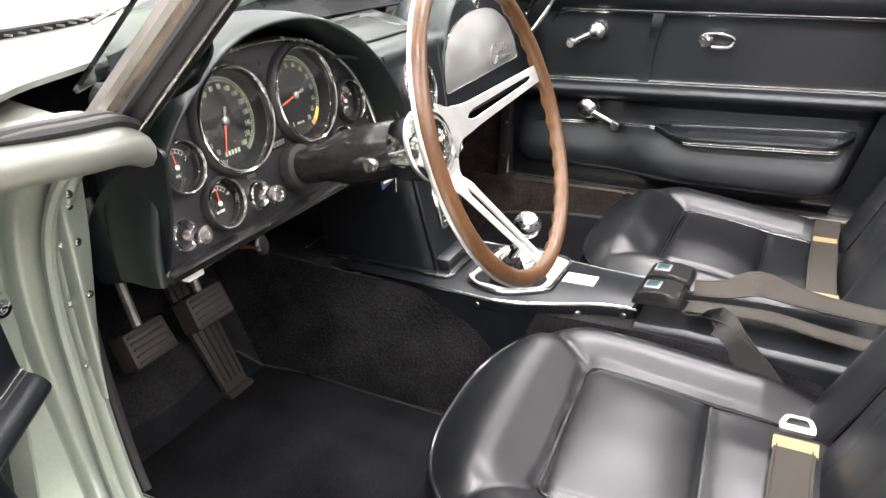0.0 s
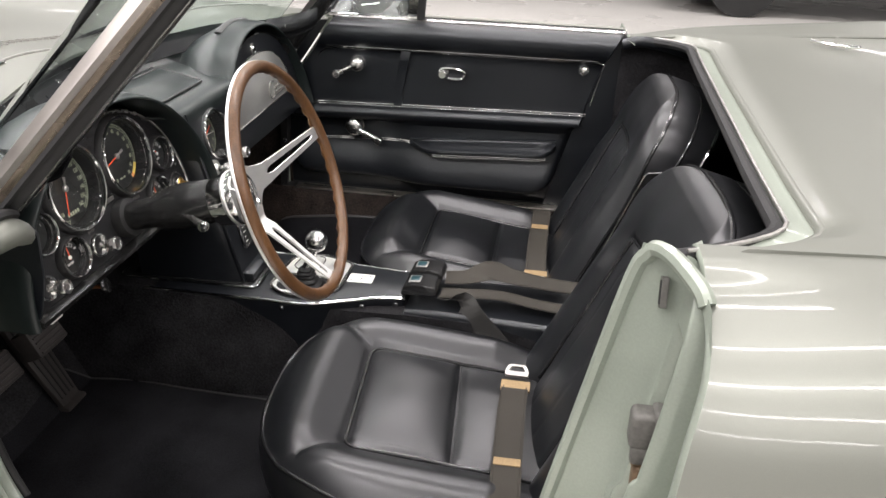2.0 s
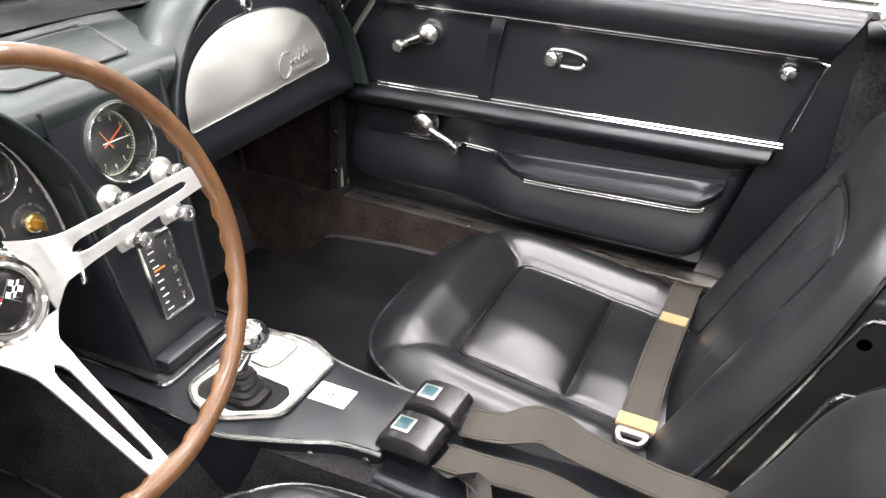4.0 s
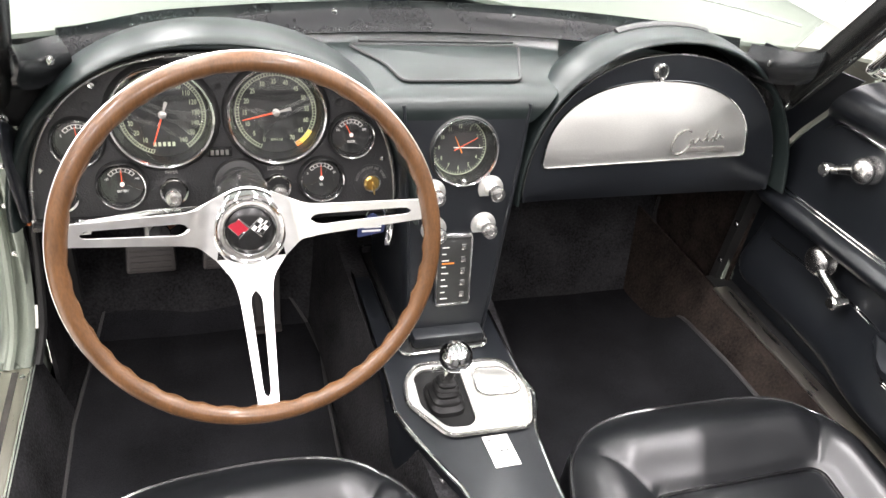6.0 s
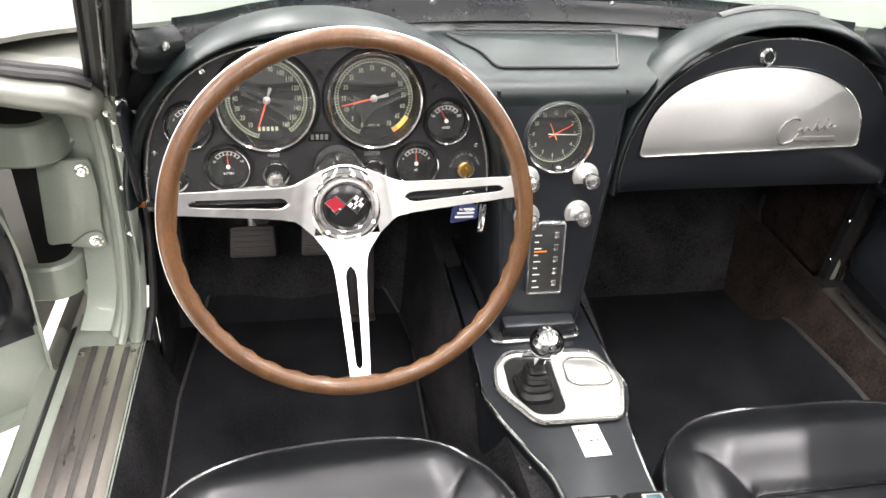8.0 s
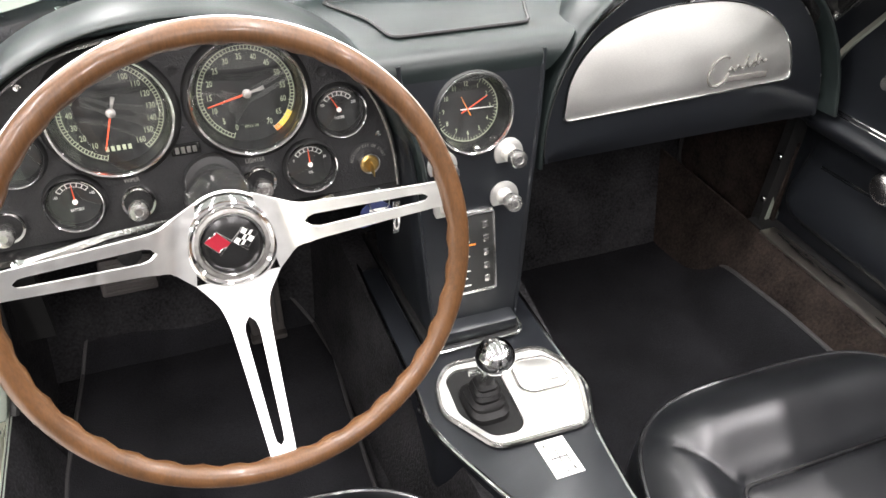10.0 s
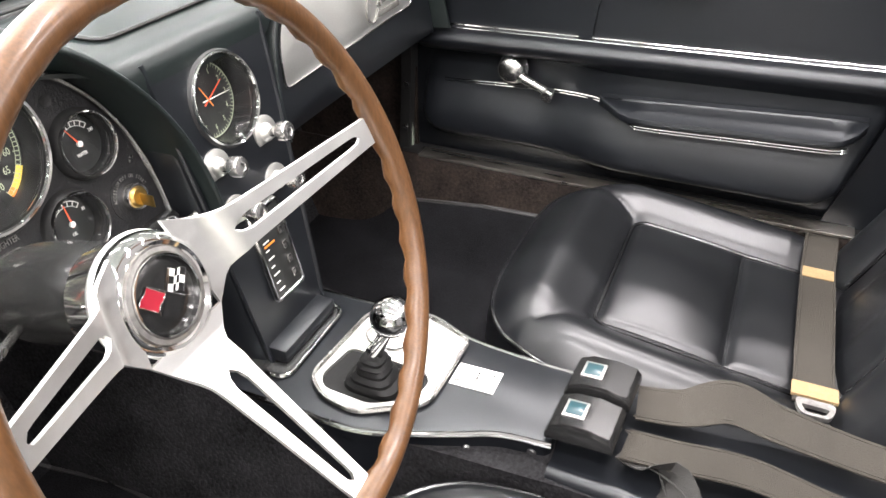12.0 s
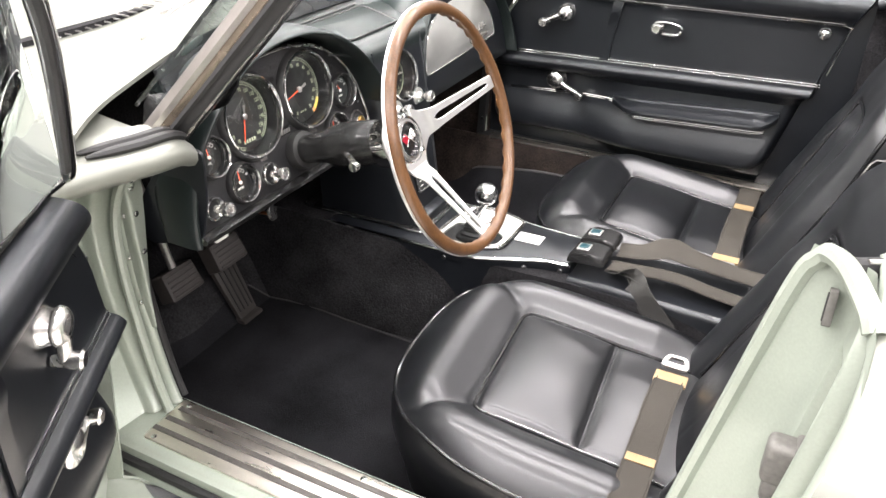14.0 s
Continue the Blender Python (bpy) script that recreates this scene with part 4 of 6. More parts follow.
glove = part("glovebox_door", sheet(glove_skin, 64, 12, 0.006), VINYL, dash, "black vinyl glovebox door")
GM = frame_of((0, glove_y(0.696), 0.696), (1, 0, 0), (0, 0.15, 1))
plate_o = rounded([(0.161, 0.001), (0.506, 0.010)] + [(0.334 + 0.170 * math.copysign(abs(math.cos(a)) ** 0.86, math.cos(a)), 0.022 + 0.106 * math.sin(a) ** 0.95) for a in [radians(8 + 164 * i / 24) for i in range(25)]], 0.010, 3)
part("glovebox_plate", prism(plate_o, 0.004, 0.0065, GM, 0.001), SATIN, glove, "brushed aluminium insert plate")
part("plate_edge", tube([GM @ Vector((x, y, 0.0068)) for x, y in plate_o], 0.0016, 6, True), CHROME, glove, "thin chrome edge")
part("glovebox_lock", lathe([(0.0125, 0.002), (0.0125, 0.006), (0.010, 0.008), (0.0085, 0.0065), (0.007, 0.009), (0, 0.009)], GM @ Matrix.Translation((0.328, 0.141, 0.003)), 28), CHROME, glove, "chrome glovebox lock")
part("lock_slot", box(-0.0012, 0.0012, -0.004, 0.004, 0.009, 0.0098, 0), PLASTIC, glove, m=GM @ Matrix.Translation((0.328, 0.141, 0.003)))
# script emblem as plain strokes
E0 = GM @ Matrix.Translation((0.406, 0.031, 0.0075))
loop = [(-0.018 + 0.017 * math.cos(a), 0.004 + 0.018 * math.sin(a) + 0.006 * math.cos(a), 0) for a in [radians(40 + 290 * i / 20) for i in range(21)]]
wave = [(-0.004 + 0.0045 * i, 0.004 + 0.004 * math.sin(i * 2.4) + 0.0006 * i, 0) for i in range(14)]
part("script_emblem", joined(tube([E0 @ Vector(p) for p in loop], 0.0016, 6), tube([E0 @ Vector(p) for p in smooth_path(wave, 3)], 0.0014, 6), tube([E0 @ Vector(p) for p in ((0.020, 0.004, 0), (0.024, 0.020, 0))], 0.0014, 6), tube([E0 @ Vector(p) for p in ((0.036, 0.004, 0), (0.04, 0.022, 0))], 0.0014, 6)), CASTING, glove, "dark grey script shape")
part("emblem_bar", box(-0.008, 0.058, -0.012, -0.004, -0.001, 0.0012, 0.0008), CASTING, glove, m=E0)
part("cowl_bright_edge", tube([(x, glove_y(z) - 0.004, z + 0.001) for x, z in gl], 0.0018, 6), CHROMED, glove)

# middle section: pad, inset speaker panel and gauge stack
def mid_pad(u, v):
    s = lerp(0, 1, v)
    prof = ((0.0, 0.661, 0.775), (0.12, 0.663, 0.795), (0.22, 0.672, 0.806), (0.34, 0.690, 0.811), (0.5, 0.72, 0.8125), (0.75, 0.80, 0.820), (1.0, 0.856, 0.827))
    y, z = table(s, [(a, b) for a, b, c in prof]), table(s, [(a, c) for a, b, c in prof])
    return (lerp(-0.054 - 0.14 * v**0.8, 0.128 + 0.115 * v**0.8, u), y, z)


def dash_top(u, v):
    x = lerp(CX - 0.43, CX + 0.45, u)
    return (x, lerp(0.72, base_y(x) + 0.07, v), table(v, ((0.0, 0.77), (0.5, 0.80), (0.75, 0.815), (1.0, 0.80))))


part("dash_top", sheet(dash_top, 30, 8, 0.004), PAD, dash, "dark padded dashboard top")
part("centre_pad", sheet(mid_pad, 40, 48, 0.004), PAD, dash, "dark padded dashboard centre")
IM = frame_of((0.042, 0.712, 0.8125), (1, 0, 0), (0, 1, 0.088))
inset = rounded([(-0.084, 0.0), (0.084, 0.0), (0.096, 0.040), (0.120, 0.108), (-0.140, 0.110), (-0.098, 0.052)], 0.012)
part("inset_panel", prism(inset, -0.002, 0.002, IM, 0.0012), PAD, dash, "dark green inset top panel")
part("inset_edge", tube([IM @ Vector((x, y, 0.002)) for x, y in inset], 0.0024, 6, True), RUBBER, dash, "black inset edge roll")
part("inset_slot", box(-0.122, 0.116, 0.119, 0.127, 0.0, 0.004, 0.002), RUBBER, dash, "black slot", m=IM)
vent_arc = [(x, lerp(0.70, 0.735, 0.25 + 0.75 * math.sin(math.pi * k / 48)) + 0.004, z + 0.0005) for k, (x, z) in enumerate(arch(0.352, 0.235, 0.652, 0.8885)) if 0.27 < x < 0.43]
part("top_vent", tube(vent_arc, 0.0055, 8, flat=(1.4, 0.6)), RUBBER, dash, "black defroster slot")
stack_rings = []
STACK = ((0.800, -0.052, 0.126), (0.72, -0.046, 0.117), (0.60, -0.040, 0.099), (0.52, -0.037, 0.088), (0.462, -0.034, 0.079), (0.45, -0.034, 0.079))


def stack_y(z):
    return 0.649 + 0.22 * (z - 0.72)


SF = Matrix(((1, 0, 0, 0), (0, 0.22, 1, 0.649 - 0.22 * 0.72), (0, 1, 0, 0), (0, 0, 0, 1)))


def on_stack(x, z, out=0.0):
    return frame_of((x, stack_y(z) - out, z), (1, 0, 0), (0, 0.22, 1))


for z, xl, xr in STACK:
    y = stack_y(z)
    stack_rings.append([(xl - 0.012, 0.80, z), (xl - 0.005, y + 0.03, z), (xl - 0.001, y + 0.008, z), (xl + 0.002, y + 0.004, z), (xl + 0.003, y + 0.03, z), (xr - 0.003, y + 0.03, z), (xr - 0.002, y + 0.004, z), (xr + 0.001, y + 0.008, z), (xr + 0.005, y + 0.03, z), (xr + 0.012, 0.80, z)])
part("stack_sides", loft(stack_rings, False), VINYL, dash, "black vinyl centre stack sides", sharp=50)
face_o = rounded([(xl, z) for z, xl, xr in STACK[:5]] + [(xr, z) for z, xl, xr in STACK[:5][::-1]], 0.004, 3)
clock_hole = [(0.035 + 0.0455 * math.cos(2 * math.pi * k / 48), 0.738 + 0.0455 * math.sin(2 * math.pi * k / 48)) for k in range(48)]
part("stack_face", holed(face_o, [clock_hole], -0.001, 0.006), VINYL, dash, "black vinyl stack face with clock opening", m=SF, sharp=25)
part("stack_edge_bead", tube([(xl + 0.001, stack_y(z) - 0.001, z) for z, xl, xr in STACK[:5]], 0.003, 6), VINYL, dash)
part("stack_edge_bead", tube([(xr - 0.001, stack_y(z) - 0.001, z) for z, xl, xr in STACK[:5]], 0.003, 6), VINYL, dash)
part("stack_foot", prism(rounded([(-0.050, 0.562), (0.081, 0.565), (0.090, 0.84), (-0.060, 0.84)], 0.016), 0.458, 0.463, None, 0.002), PLASTIC, dash, "black foot moulding")
part("foot_bead", tube([(x, y, 0.4625) for x, y in rounded([(-0.050, 0.562), (0.081, 0.565), (0.090, 0.84), (-0.060, 0.84)], 0.016)], 0.0026, 8, True), CHROME, dash, "chrome bead round the foot")
part("stack_step", box(-0.032, 0.076, 0.572, 0.62, 0.462, 0.482, 0.006), VINYL, dash)
ck, ckm = gauge("clock", 0, 0, 0.0480, "round chrome-ringed dashboard clock", -0.024, m=on_stack(0.035, 0.738), proud=0.001)
part("scale_ring", joined(ticks(0.0325, 0.0360, 0, 360, 60, 0.0003, ckm, 5, 0.002), band(0.0357, 0.0365, 0, 360, ckm, 60)), MARK, ck)
bm = text_mesh([(str(h), 0.0075, 0.0272 * math.cos(radians(90 - 30 * h)), 0.0272 * math.sin(radians(90 - 30 * h)), 0) for h in range(1, 13)])
bm.transform(ckm)
part("numerals", bm, MARK, ck)
for ang, ln, mt in ((115, 0.016, ORANGE), (27, 0.027, RED), (-2, 0.031, WHITEM)):
    needle(ang, ln, 0.008, 0.0007, ckm, mt, ck, "clock_pointer")
part("set_knob", lathe([(0.003, 0), (0.004, 0.006), (0, 0.008)], on_stack(0.035, 0.698), 16), CHROME, ck)
for kx, kz in ((0.076, 0.686), (0.069, 0.634), (-0.008, 0.684), (-0.004, 0.632)):
    knob("heater_knob", (kx, stack_y(kz) - 0.001, kz), (0, -1, 0.22), 0.0105, 0.034, "chrome pull knob with satin half-disc", disc=0.0185)
radio = part("radio", box(-0.0265, 0.0265, -0.054, 0.054, 0, 0.006, 0.003), CHROME, dash, "chrome-framed upright radio", m=on_stack(0.027, 0.571))
RM = on_stack(0.027, 0.571, 0.0065) @ Matrix.Diagonal((1, 0.94, 1, 1))
part("radio_rim", tube([RM @ Vector((x, y, 0.0005)) for x, y in rounded([(-0.025, -0.056), (0.025, -0.056), (0.025, 0.056), (-0.025, 0.056)], 0.004)], 0.0021, 6, True), CHROME, radio, "thin chrome rim")
part("radio_dial", box(-0.0235, 0.0235, -0.0535, 0.0535, -0.001, 0.0008, 0.0005), DIAL, radio, m=RM)
part("radio_scale", joined(*[box(-0.018, -0.018 + (0.006 if k % 2 else 0.010), -0.046 + 0.0105 * k, -0.0445 + 0.0105 * k, 0.0008, 0.0014, 0) for k in range(9)]), WHITEM, radio, "pale tuning scale bars", m=RM)
part("tuning_pointer", box(-0.018, 0.0, 0.012, 0.014, 0.001, 0.0018, 0), ORANGE, radio, m=RM)
for k in range(5):
    part("radio_button", box(0.0095, 0.0175, -0.044 + 0.0195 * k, -0.034 + 0.0195 * k, 0, 0.003, 0.001), CHROMED, radio, "chrome push button", m=RM)

# ---------------------------------------------------------------- steering wheel and column
SW = frame_of((-0.2560, 0.3958, 0.7790), (math.cos(radians(2.4)), math.sin(radians(2.4)), 0), (-math.sin(radians(2.4)) * math.sin(radians(18.9)), math.cos(radians(2.4)) * math.sin(radians(18.9)), math.cos(radians(18.9))))
HUB = -0.088  # depth of the emblem behind the rim
wheel = thing("steering_wheel", SW @ Vector((0, 0, HUB)), "three-spoke steering wheel with walnut rim and brushed aluminium spokes", "steering wheel")
R, rt = 0.1716, 0.0094
rings = []
for i in range(144):
    a = 2 * math.pi * i / 144
    grip = 0.0028 * (0.5 + 0.5 * math.cos(a * 40)) if not any(abs(((a - radians(c) + math.pi) % (2 * math.pi)) - math.pi) < 0.12 for c in (10, 170, 270)) else 0.0
    ring = []
    for k in range(16):
        b = 2 * math.pi * k / 16
        g = grip * max(0, math.cos(b - radians(235)))
        q = rt - g
        ring.append(((R + q * math.cos(b)) * math.cos(a), (R + q * math.cos(b)) * math.sin(a), q * math.sin(b) * 1.05))
    rings.append(ring)
part("rim", loft(rings, True, False, True), WOOD, wheel, "glossy walnut rim with finger grips", m=SW)
band_ring = [[((R + a) * math.cos(w), (R + a) * math.sin(w), b) for a, b in ((0.004, -0.0060), (0.0086, -0.0056), (0.0103, -0.0040), (0.0103, -0.0012), (0.0082, 0.0005), (0.004, 0.0))] for w in [2 * math.pi * i / 96 for i in range(96)]]
part("rim_band", loft(band_ring, True, False, True), BRUSHED, wheel, "bright aluminium band in the rim", m=SW)


def spoke(turn):
    """A slotted tapered bar from hub to rim."""
    rs = [0.030, 0.036, 0.041, 0.046, 0.052, 0.057, 0.062, 0.066, 0.072, 0.08, 0.10, 0.12, 0.14, 0.148, 0.153, 0.156, 0.160, 0.166]

    def h(r):
        return table(r, ((0.03, 0.036), (0.040, 0.029), (0.050, 0.0225), (0.058, 0.0190), (0.07, 0.0165), (0.16, 0.0105)))

    def g(r):
        if r <= 0.0625 or r >= 0.1555:
            return 0.0
        t = (r - 0.0625) / 0.093
        w = lerp(0.0064, 0.0036, t)
        return w * min(1, math.sqrt(max(0, (r - 0.062) / 0.008))) * min(1, math.sqrt(max(0, (0.156 - r) / 0.004)))

    def d(r):
        return table(r, ((0.03, HUB + 0.004), (0.05, HUB + 0.008), (0.062, HUB + 0.022), (0.166, -0.004)))
    bm = bmesh.new()
    cols = []
    for r in rs:
        z = d(r) if r < 0.062 else lerp(HUB + 0.022, -0.003, (r - 0.062) / 0.104)
        cols.append([bm.verts.new((r, w, z)) for w in (-h(r), -max(g(r), 0.0005), max(g(r), 0.0005), h(r))])
    for i in range(len(rs) - 1):
        for j in range(3):
            if j == 1 and (g(rs[i]) > 0 or g(rs[i + 1]) > 0):
                continue
            bm.faces.new((cols[i][j], cols[i + 1][j], cols[i + 1][j + 1], cols[i][j + 1]))
    bmesh.ops.recalc_face_normals(bm, faces=bm.faces[:])
    bmesh.ops.solidify(bm, geom=bm.faces[:], thickness=0.0032)
    bmesh.ops.recalc_face_normals(bm, faces=bm.faces[:])
    return part("spoke", bm, BRUSHED, wheel, "slotted brushed aluminium spoke", m=SW @ Matrix.Translation((0, -0.0025, 0)) @ Matrix.Rotation(radians(turn), 4, "Z"))


for a in (10, 170, 270):
    spoke(a)
HM = SW @ Matrix.Translation((0, -0.0025, HUB))
part("spoke_boss", lathe([(0.012, -0.016), (0.042, -0.014), (0.0435, -0.010), (0.042, -0.007), (0.030, -0.006)], HM, 48), BRUSHED, wheel, "brushed aluminium spoke centre")
hub = part("hub", lathe([(0.033, -0.036), (0.0375, -0.010), (0.0378, -0.004), (0.0368, 0.0025), (0.0340, 0.0065), (0.0310, 0.0078), (0.0285, 0.0062), (0.0280, 0.0030)], HM @ Matrix.Scale(1.12, 4), 48), CHROME, wheel, "chrome hub collar")
part("hub_ring", lathe([(0.0300, 0.005), (0.0292, 0.0072), (0.0262, 0.0076), (0.0252, 0.005)], HM @ Matrix.Scale(1.06, 4), 48, cap=False), STEEL, hub, "dark grey hub ring")
part("hub_bright_ring", lathe([(0.0258, 0.006), (0.0250, 0.0088), (0.0238, 0.0085), (0.0230, 0.005)], HM @ Matrix.Scale(1.06, 4), 48, cap=False), CHROME, hub, "chrome emblem ring")
part("emblem_disc", lathe([(0.0245, 0.004), (0.0225, 0.0052), (0.012, 0.0062), (0, 0.0066)], HM @ Matrix.Scale(1.06, 4), 40), PLASTIC, hub, "black emblem disc")
FM = HM @ Matrix.Translation((0, 0.0005, 0.0074)) @ Matrix.Scale(1.16, 4)
PX = 0.000203
part("flag_pole", joined(*[tube([FM @ Vector((q * a * PX, b * PX, 0)) for a, b in ((-50, -35), (46, 55))], 0.0004, 6) for q in (1, -1)]), CHROME, hub)


def flag(q):
    """A waving flag of four by three squares on a leaning pole."""
    bm = bmesh.new()

    def at(i, j):
        wave = 5 * math.sin(math.pi * i / 2)
        return FM @ Vector((q * PX * (4 + 14.3 * j + 12 * i + 0.5 * wave), PX * (7 + 15.7 * j - 7.5 * i - wave), 0.0004))
    for i in range(4):
        for j in range(3):
            bm.faces.new([bm.verts.new(at(a, b)) for a, b in ((i, j), (i + 1, j), (i + 1, j + 1), (i, j + 1))]).material_index = (i + j) % 2
    edge = [(0, 0), (1, 0), (2, 0), (3, 0), (4, 0), (4, 3), (3, 3), (2, 3), (1, 3), (0, 3)]
    part("flag_edge", tube([at(a, b) for a, b in edge], 0.00032, 5, True), CHROME, hub, "thin bright flag edge")
    return bm


part("checkered_flag", flag(1), WHITEM, hub, "black and white checkered flag", tri=(PLASTIC,))
part("red_flag", flag(-1), REDF, hub, "red flag shape", tri=(REDF,))

column = thing("steering_column", (-0.275, 0.69, 0.64), "black steering column with chrome-tipped turn lever", "steering column")
c0 = SW @ Vector((0, 0, HUB))
ax = (Vector((-0.276, 0.69, 0.688)) - c0).normalized()
CM = frame_of(c0, (1, 0, 0), Vector((1, 0, 0)).cross(ax))
CM = CM if CM.to_3x3().col[2].dot(ax) < 0 else frame_of(c0, (1, 0, 0), ax.cross(Vector((1, 0, 0))))
part("column_cover", joined(lathe([(0.018, -0.03), (0.029, -0.034), (0.0335, -0.05), (0.0360, -0.085), (0.0355, -0.11), (0.0325, -0.130), (0.027, -0.145), (0.0240, -0.158), (0.0225, -0.20), (0.0225, -0.29)], CM, 40)), PLASTIC, column, "glossy black column cover")
part("column_ring", lathe([(0.0225, -0.192), (0.030, -0.194), (0.032, -0.204), (0.028, -0.222)], CM, 40, cap=False), RUBBER, column, "black rubber collar")
tip = Vector((-0.4145, 0.466, 0.770))
root = c0 + ax * 0.085 + Vector((-0.036, 0, 0.0))
lever = part("turn_lever", tube([root, root.lerp(tip, 0.5) + Vector((0, 0, 0.004)), tip], 0.004, 8, radii=[0.0030, 0.0036, 0.0058]), CHROMED, column, "chrome turn signal lever")
part("lever_knob", lathe([(0.0058, -0.003), (0.0068, 0.0), (0.0074, 0.003), (0.0064, 0.006), (0, 0.007)], frame_of(tip, (0, 1, 0), (0, 0, 1)) @ Matrix.Rotation(radians(180), 4, "Y"), 20), CHROME, lever)
part("telescope_lever", tube(smooth_path([c0 + Vector((0.03, 0.045, -0.025)), c0 + Vector((0.075, 0.06, -0.022)), c0 + Vector((0.10, 0.05, -0.010))], 5), 0.0035, 8), CHROMED, column, "bright lever")

# ---------------------------------------------------------------- pedals
def pedal(name, x, y, z, w, h, label):
    t = thing(name, (x, y, z), label, "pedal")
    m = frame_of((x, y, z), (1, 0, 0), (0, 0.45, 0.9))
    part("pad", prism(rounded([(-w / 2, -h / 2), (w / 2, -h / 2), (w / 2 * 0.94, h / 2), (-w / 2 * 0.94, h / 2)], 0.006), -0.026, 0.008, m, 0.004), PEDAL, t, "brown-grey worn ribbed rubber pad")
    part("pad_ribs", joined(*[tube([m @ Vector((-w * 0.4, -h * 0.36 + h * 0.18 * k, 0.009)), m @ Vector((w * 0.4, -h * 0.36 + h * 0.18 * k, 0.009))], 0.0018, 6) for k in range(5)]), PEDAL, t)
    part("arm", tube([m @ Vector((0, h * 0.3, -0.005)), (x, y + 0.03, z + 0.08), (x, 0.92, 0.66)], 0.007, 8), STEEL, t)


pedal("brake_pedal", -0.276, 0.858, 0.457, 0.078, 0.052, "grey worn rubber brake pedal hanging on a steel arm")
pedal("clutch_pedal", -0.393, 0.858, 0.459, 0.076, 0.052, "grey worn rubber clutch pedal hanging on a steel arm")
gas = thing("accelerator_pedal", (-0.29, 0.86, 0.25), "long dark ribbed accelerator pedal standing on the floor", "pedal")
gm = frame_of((-0.214, 0.886, 0.262), (1, 0.05, 0), (0, 0.42, 0.9))
part("pad", prism(rounded([(-0.026, 0.0), (0.026, 0.0), (0.034, 0.15), (0.03, 0.22), (-0.03, 0.22), (-0.034, 0.15)], 0.008), -0.004, 0.006, gm, 0.002), PEDAL, gas)
for k in range(4):
    part("rib", tube([gm @ Vector((-0.018 + 0.012 * k, 0.02, 0.007)), gm @ Vector((-0.022 + 0.0147 * k, 0.20, 0.007))], 0.002, 6), RUBBER, gas)
part("foot", box(-0.244, -0.186, 0.870, 0.898, 0.25, 0.270, 0.004), PEDAL, gas)
# ---------------------------------------------------------------- centre console
console = thing("centre_console", (CX, 0.45, 0.44), "black centre console with chrome edges and aluminium shifter plate", "console")
left_e = [(-0.085, 0.86), (-0.083, 0.65), (-0.081, 0.53), (-0.081, 0.455), (-0.050, 0.372), (-0.030, 0.325), (-0.024, 0.272)]
right_e = [(0.110, 0.86), (0.109, 0.65), (0.109, 0.51), (0.115, 0.46), (0.094, 0.405), (0.086, 0.325), (0.085, 0.278)]
ct = rounded(left_e + right_e[::-1], 0.012, 3)
part("console_top", prism(ct, 0.438, 0.459, None, 0.002), VINYL, console, "black vinyl console top")
for e in (left_e, right_e):
    part("chrome_edge", tube(smooth_path([(x, y, 0.457) for x, y in e], 5), 0.0032, 8), CHROME, console, "chrome edge strip")
pl = rounded([(-0.058, 0.514), (-0.035, 0.540), (0.085, 0.532), (0.105, 0.497), (0.107, 0.464), (0.086, 0.403), (-0.026, 0.405), (-0.066, 0.470)], 0.014, 5)
hole = rounded([(-0.046, 0.518), (-0.030, 0.530), (0.022, 0.522), (0.018, 0.428), (0.006, 0.417), (-0.024, 0.420), (-0.049, 0.462)], 0.01, 5)


def frame_plate(outer, inner, z0, z1):
    """A flat plate with a hole through it, filled between the two outlines."""
    bm = bmesh.new()
    lo = [bm.verts.new((x, y, z1)) for x, y in outer]
    hi = [bm.verts.new((x, y, z1)) for x, y in inner]
    es = [bm.edges.new((l[i], l[(i + 1) % len(l)])) for l in (lo, hi) for i in range(len(l))]
    bmesh.ops.triangle_fill(bm, use_beauty=True, edges=es)
    bmesh.ops.recalc_face_normals(bm, faces=bm.faces[:])
    for f in bm.faces:
        if f.normal.z < 0:
            f.normal_flip()
    bmesh.ops.solidify(bm, geom=bm.faces[:], thickness=z1 - z0)
    bmesh.ops.recalc_face_normals(bm, faces=bm.faces[:])
    return bm


sp_plate = part("shifter_plate", frame_plate(pl, hole, 0.459, 0.4635), SATIN, console, "satin aluminium shifter plate")
part("plate_rim", tube([(x, y, 0.4635) for x, y in pl], 0.0032, 6, True), CHROMED, sp_plate, "raised bright rim")
part("hole_lining", prism(hole, 0.4592, 0.4602, None), BOOT, console, "black shifter opening")
ash = rounded([(0.036, 0.506), (0.048, 0.518), (0.083, 0.514), (0.097, 0.497), (0.096, 0.468), (0.085, 0.462), (0.045, 0.464), (0.034, 0.474)], 0.006, 4)
part("ashtray_lid", prism(ash, 0.462, 0.4655, None, 0.0012), SATIN, sp_plate, "satin ashtray lid")
part("ashtray_rim", tube([(x, y, 0.4655) for x, y in ash], 0.0012, 6, True), CHROMED, sp_plate)
part("ashtray_tab", box(0.060, 0.082, 0.464, 0.473, 0.465, 0.471, 0.0015), SATIN, sp_plate)
CARD_M = Matrix.Translation((0.006, 0.008, 0))
card = part("shift_pattern_label", prism([(0.010, 0.391), (0.044, 0.391), (0.046, 0.341), (0.012, 0.341)], 0.459, 0.4602, CARD_M), WHITEM, console, "white shift pattern label")
bm = text_mesh([("R", 0.010, 0.0175, 0.383, 0), ("1", 0.010, 0.0265, 0.383, 0), ("3", 0.010, 0.0355, 0.383, 0), ("2", 0.010, 0.0285, 0.348, 0), ("4", 0.010, 0.0375, 0.348, 0)])
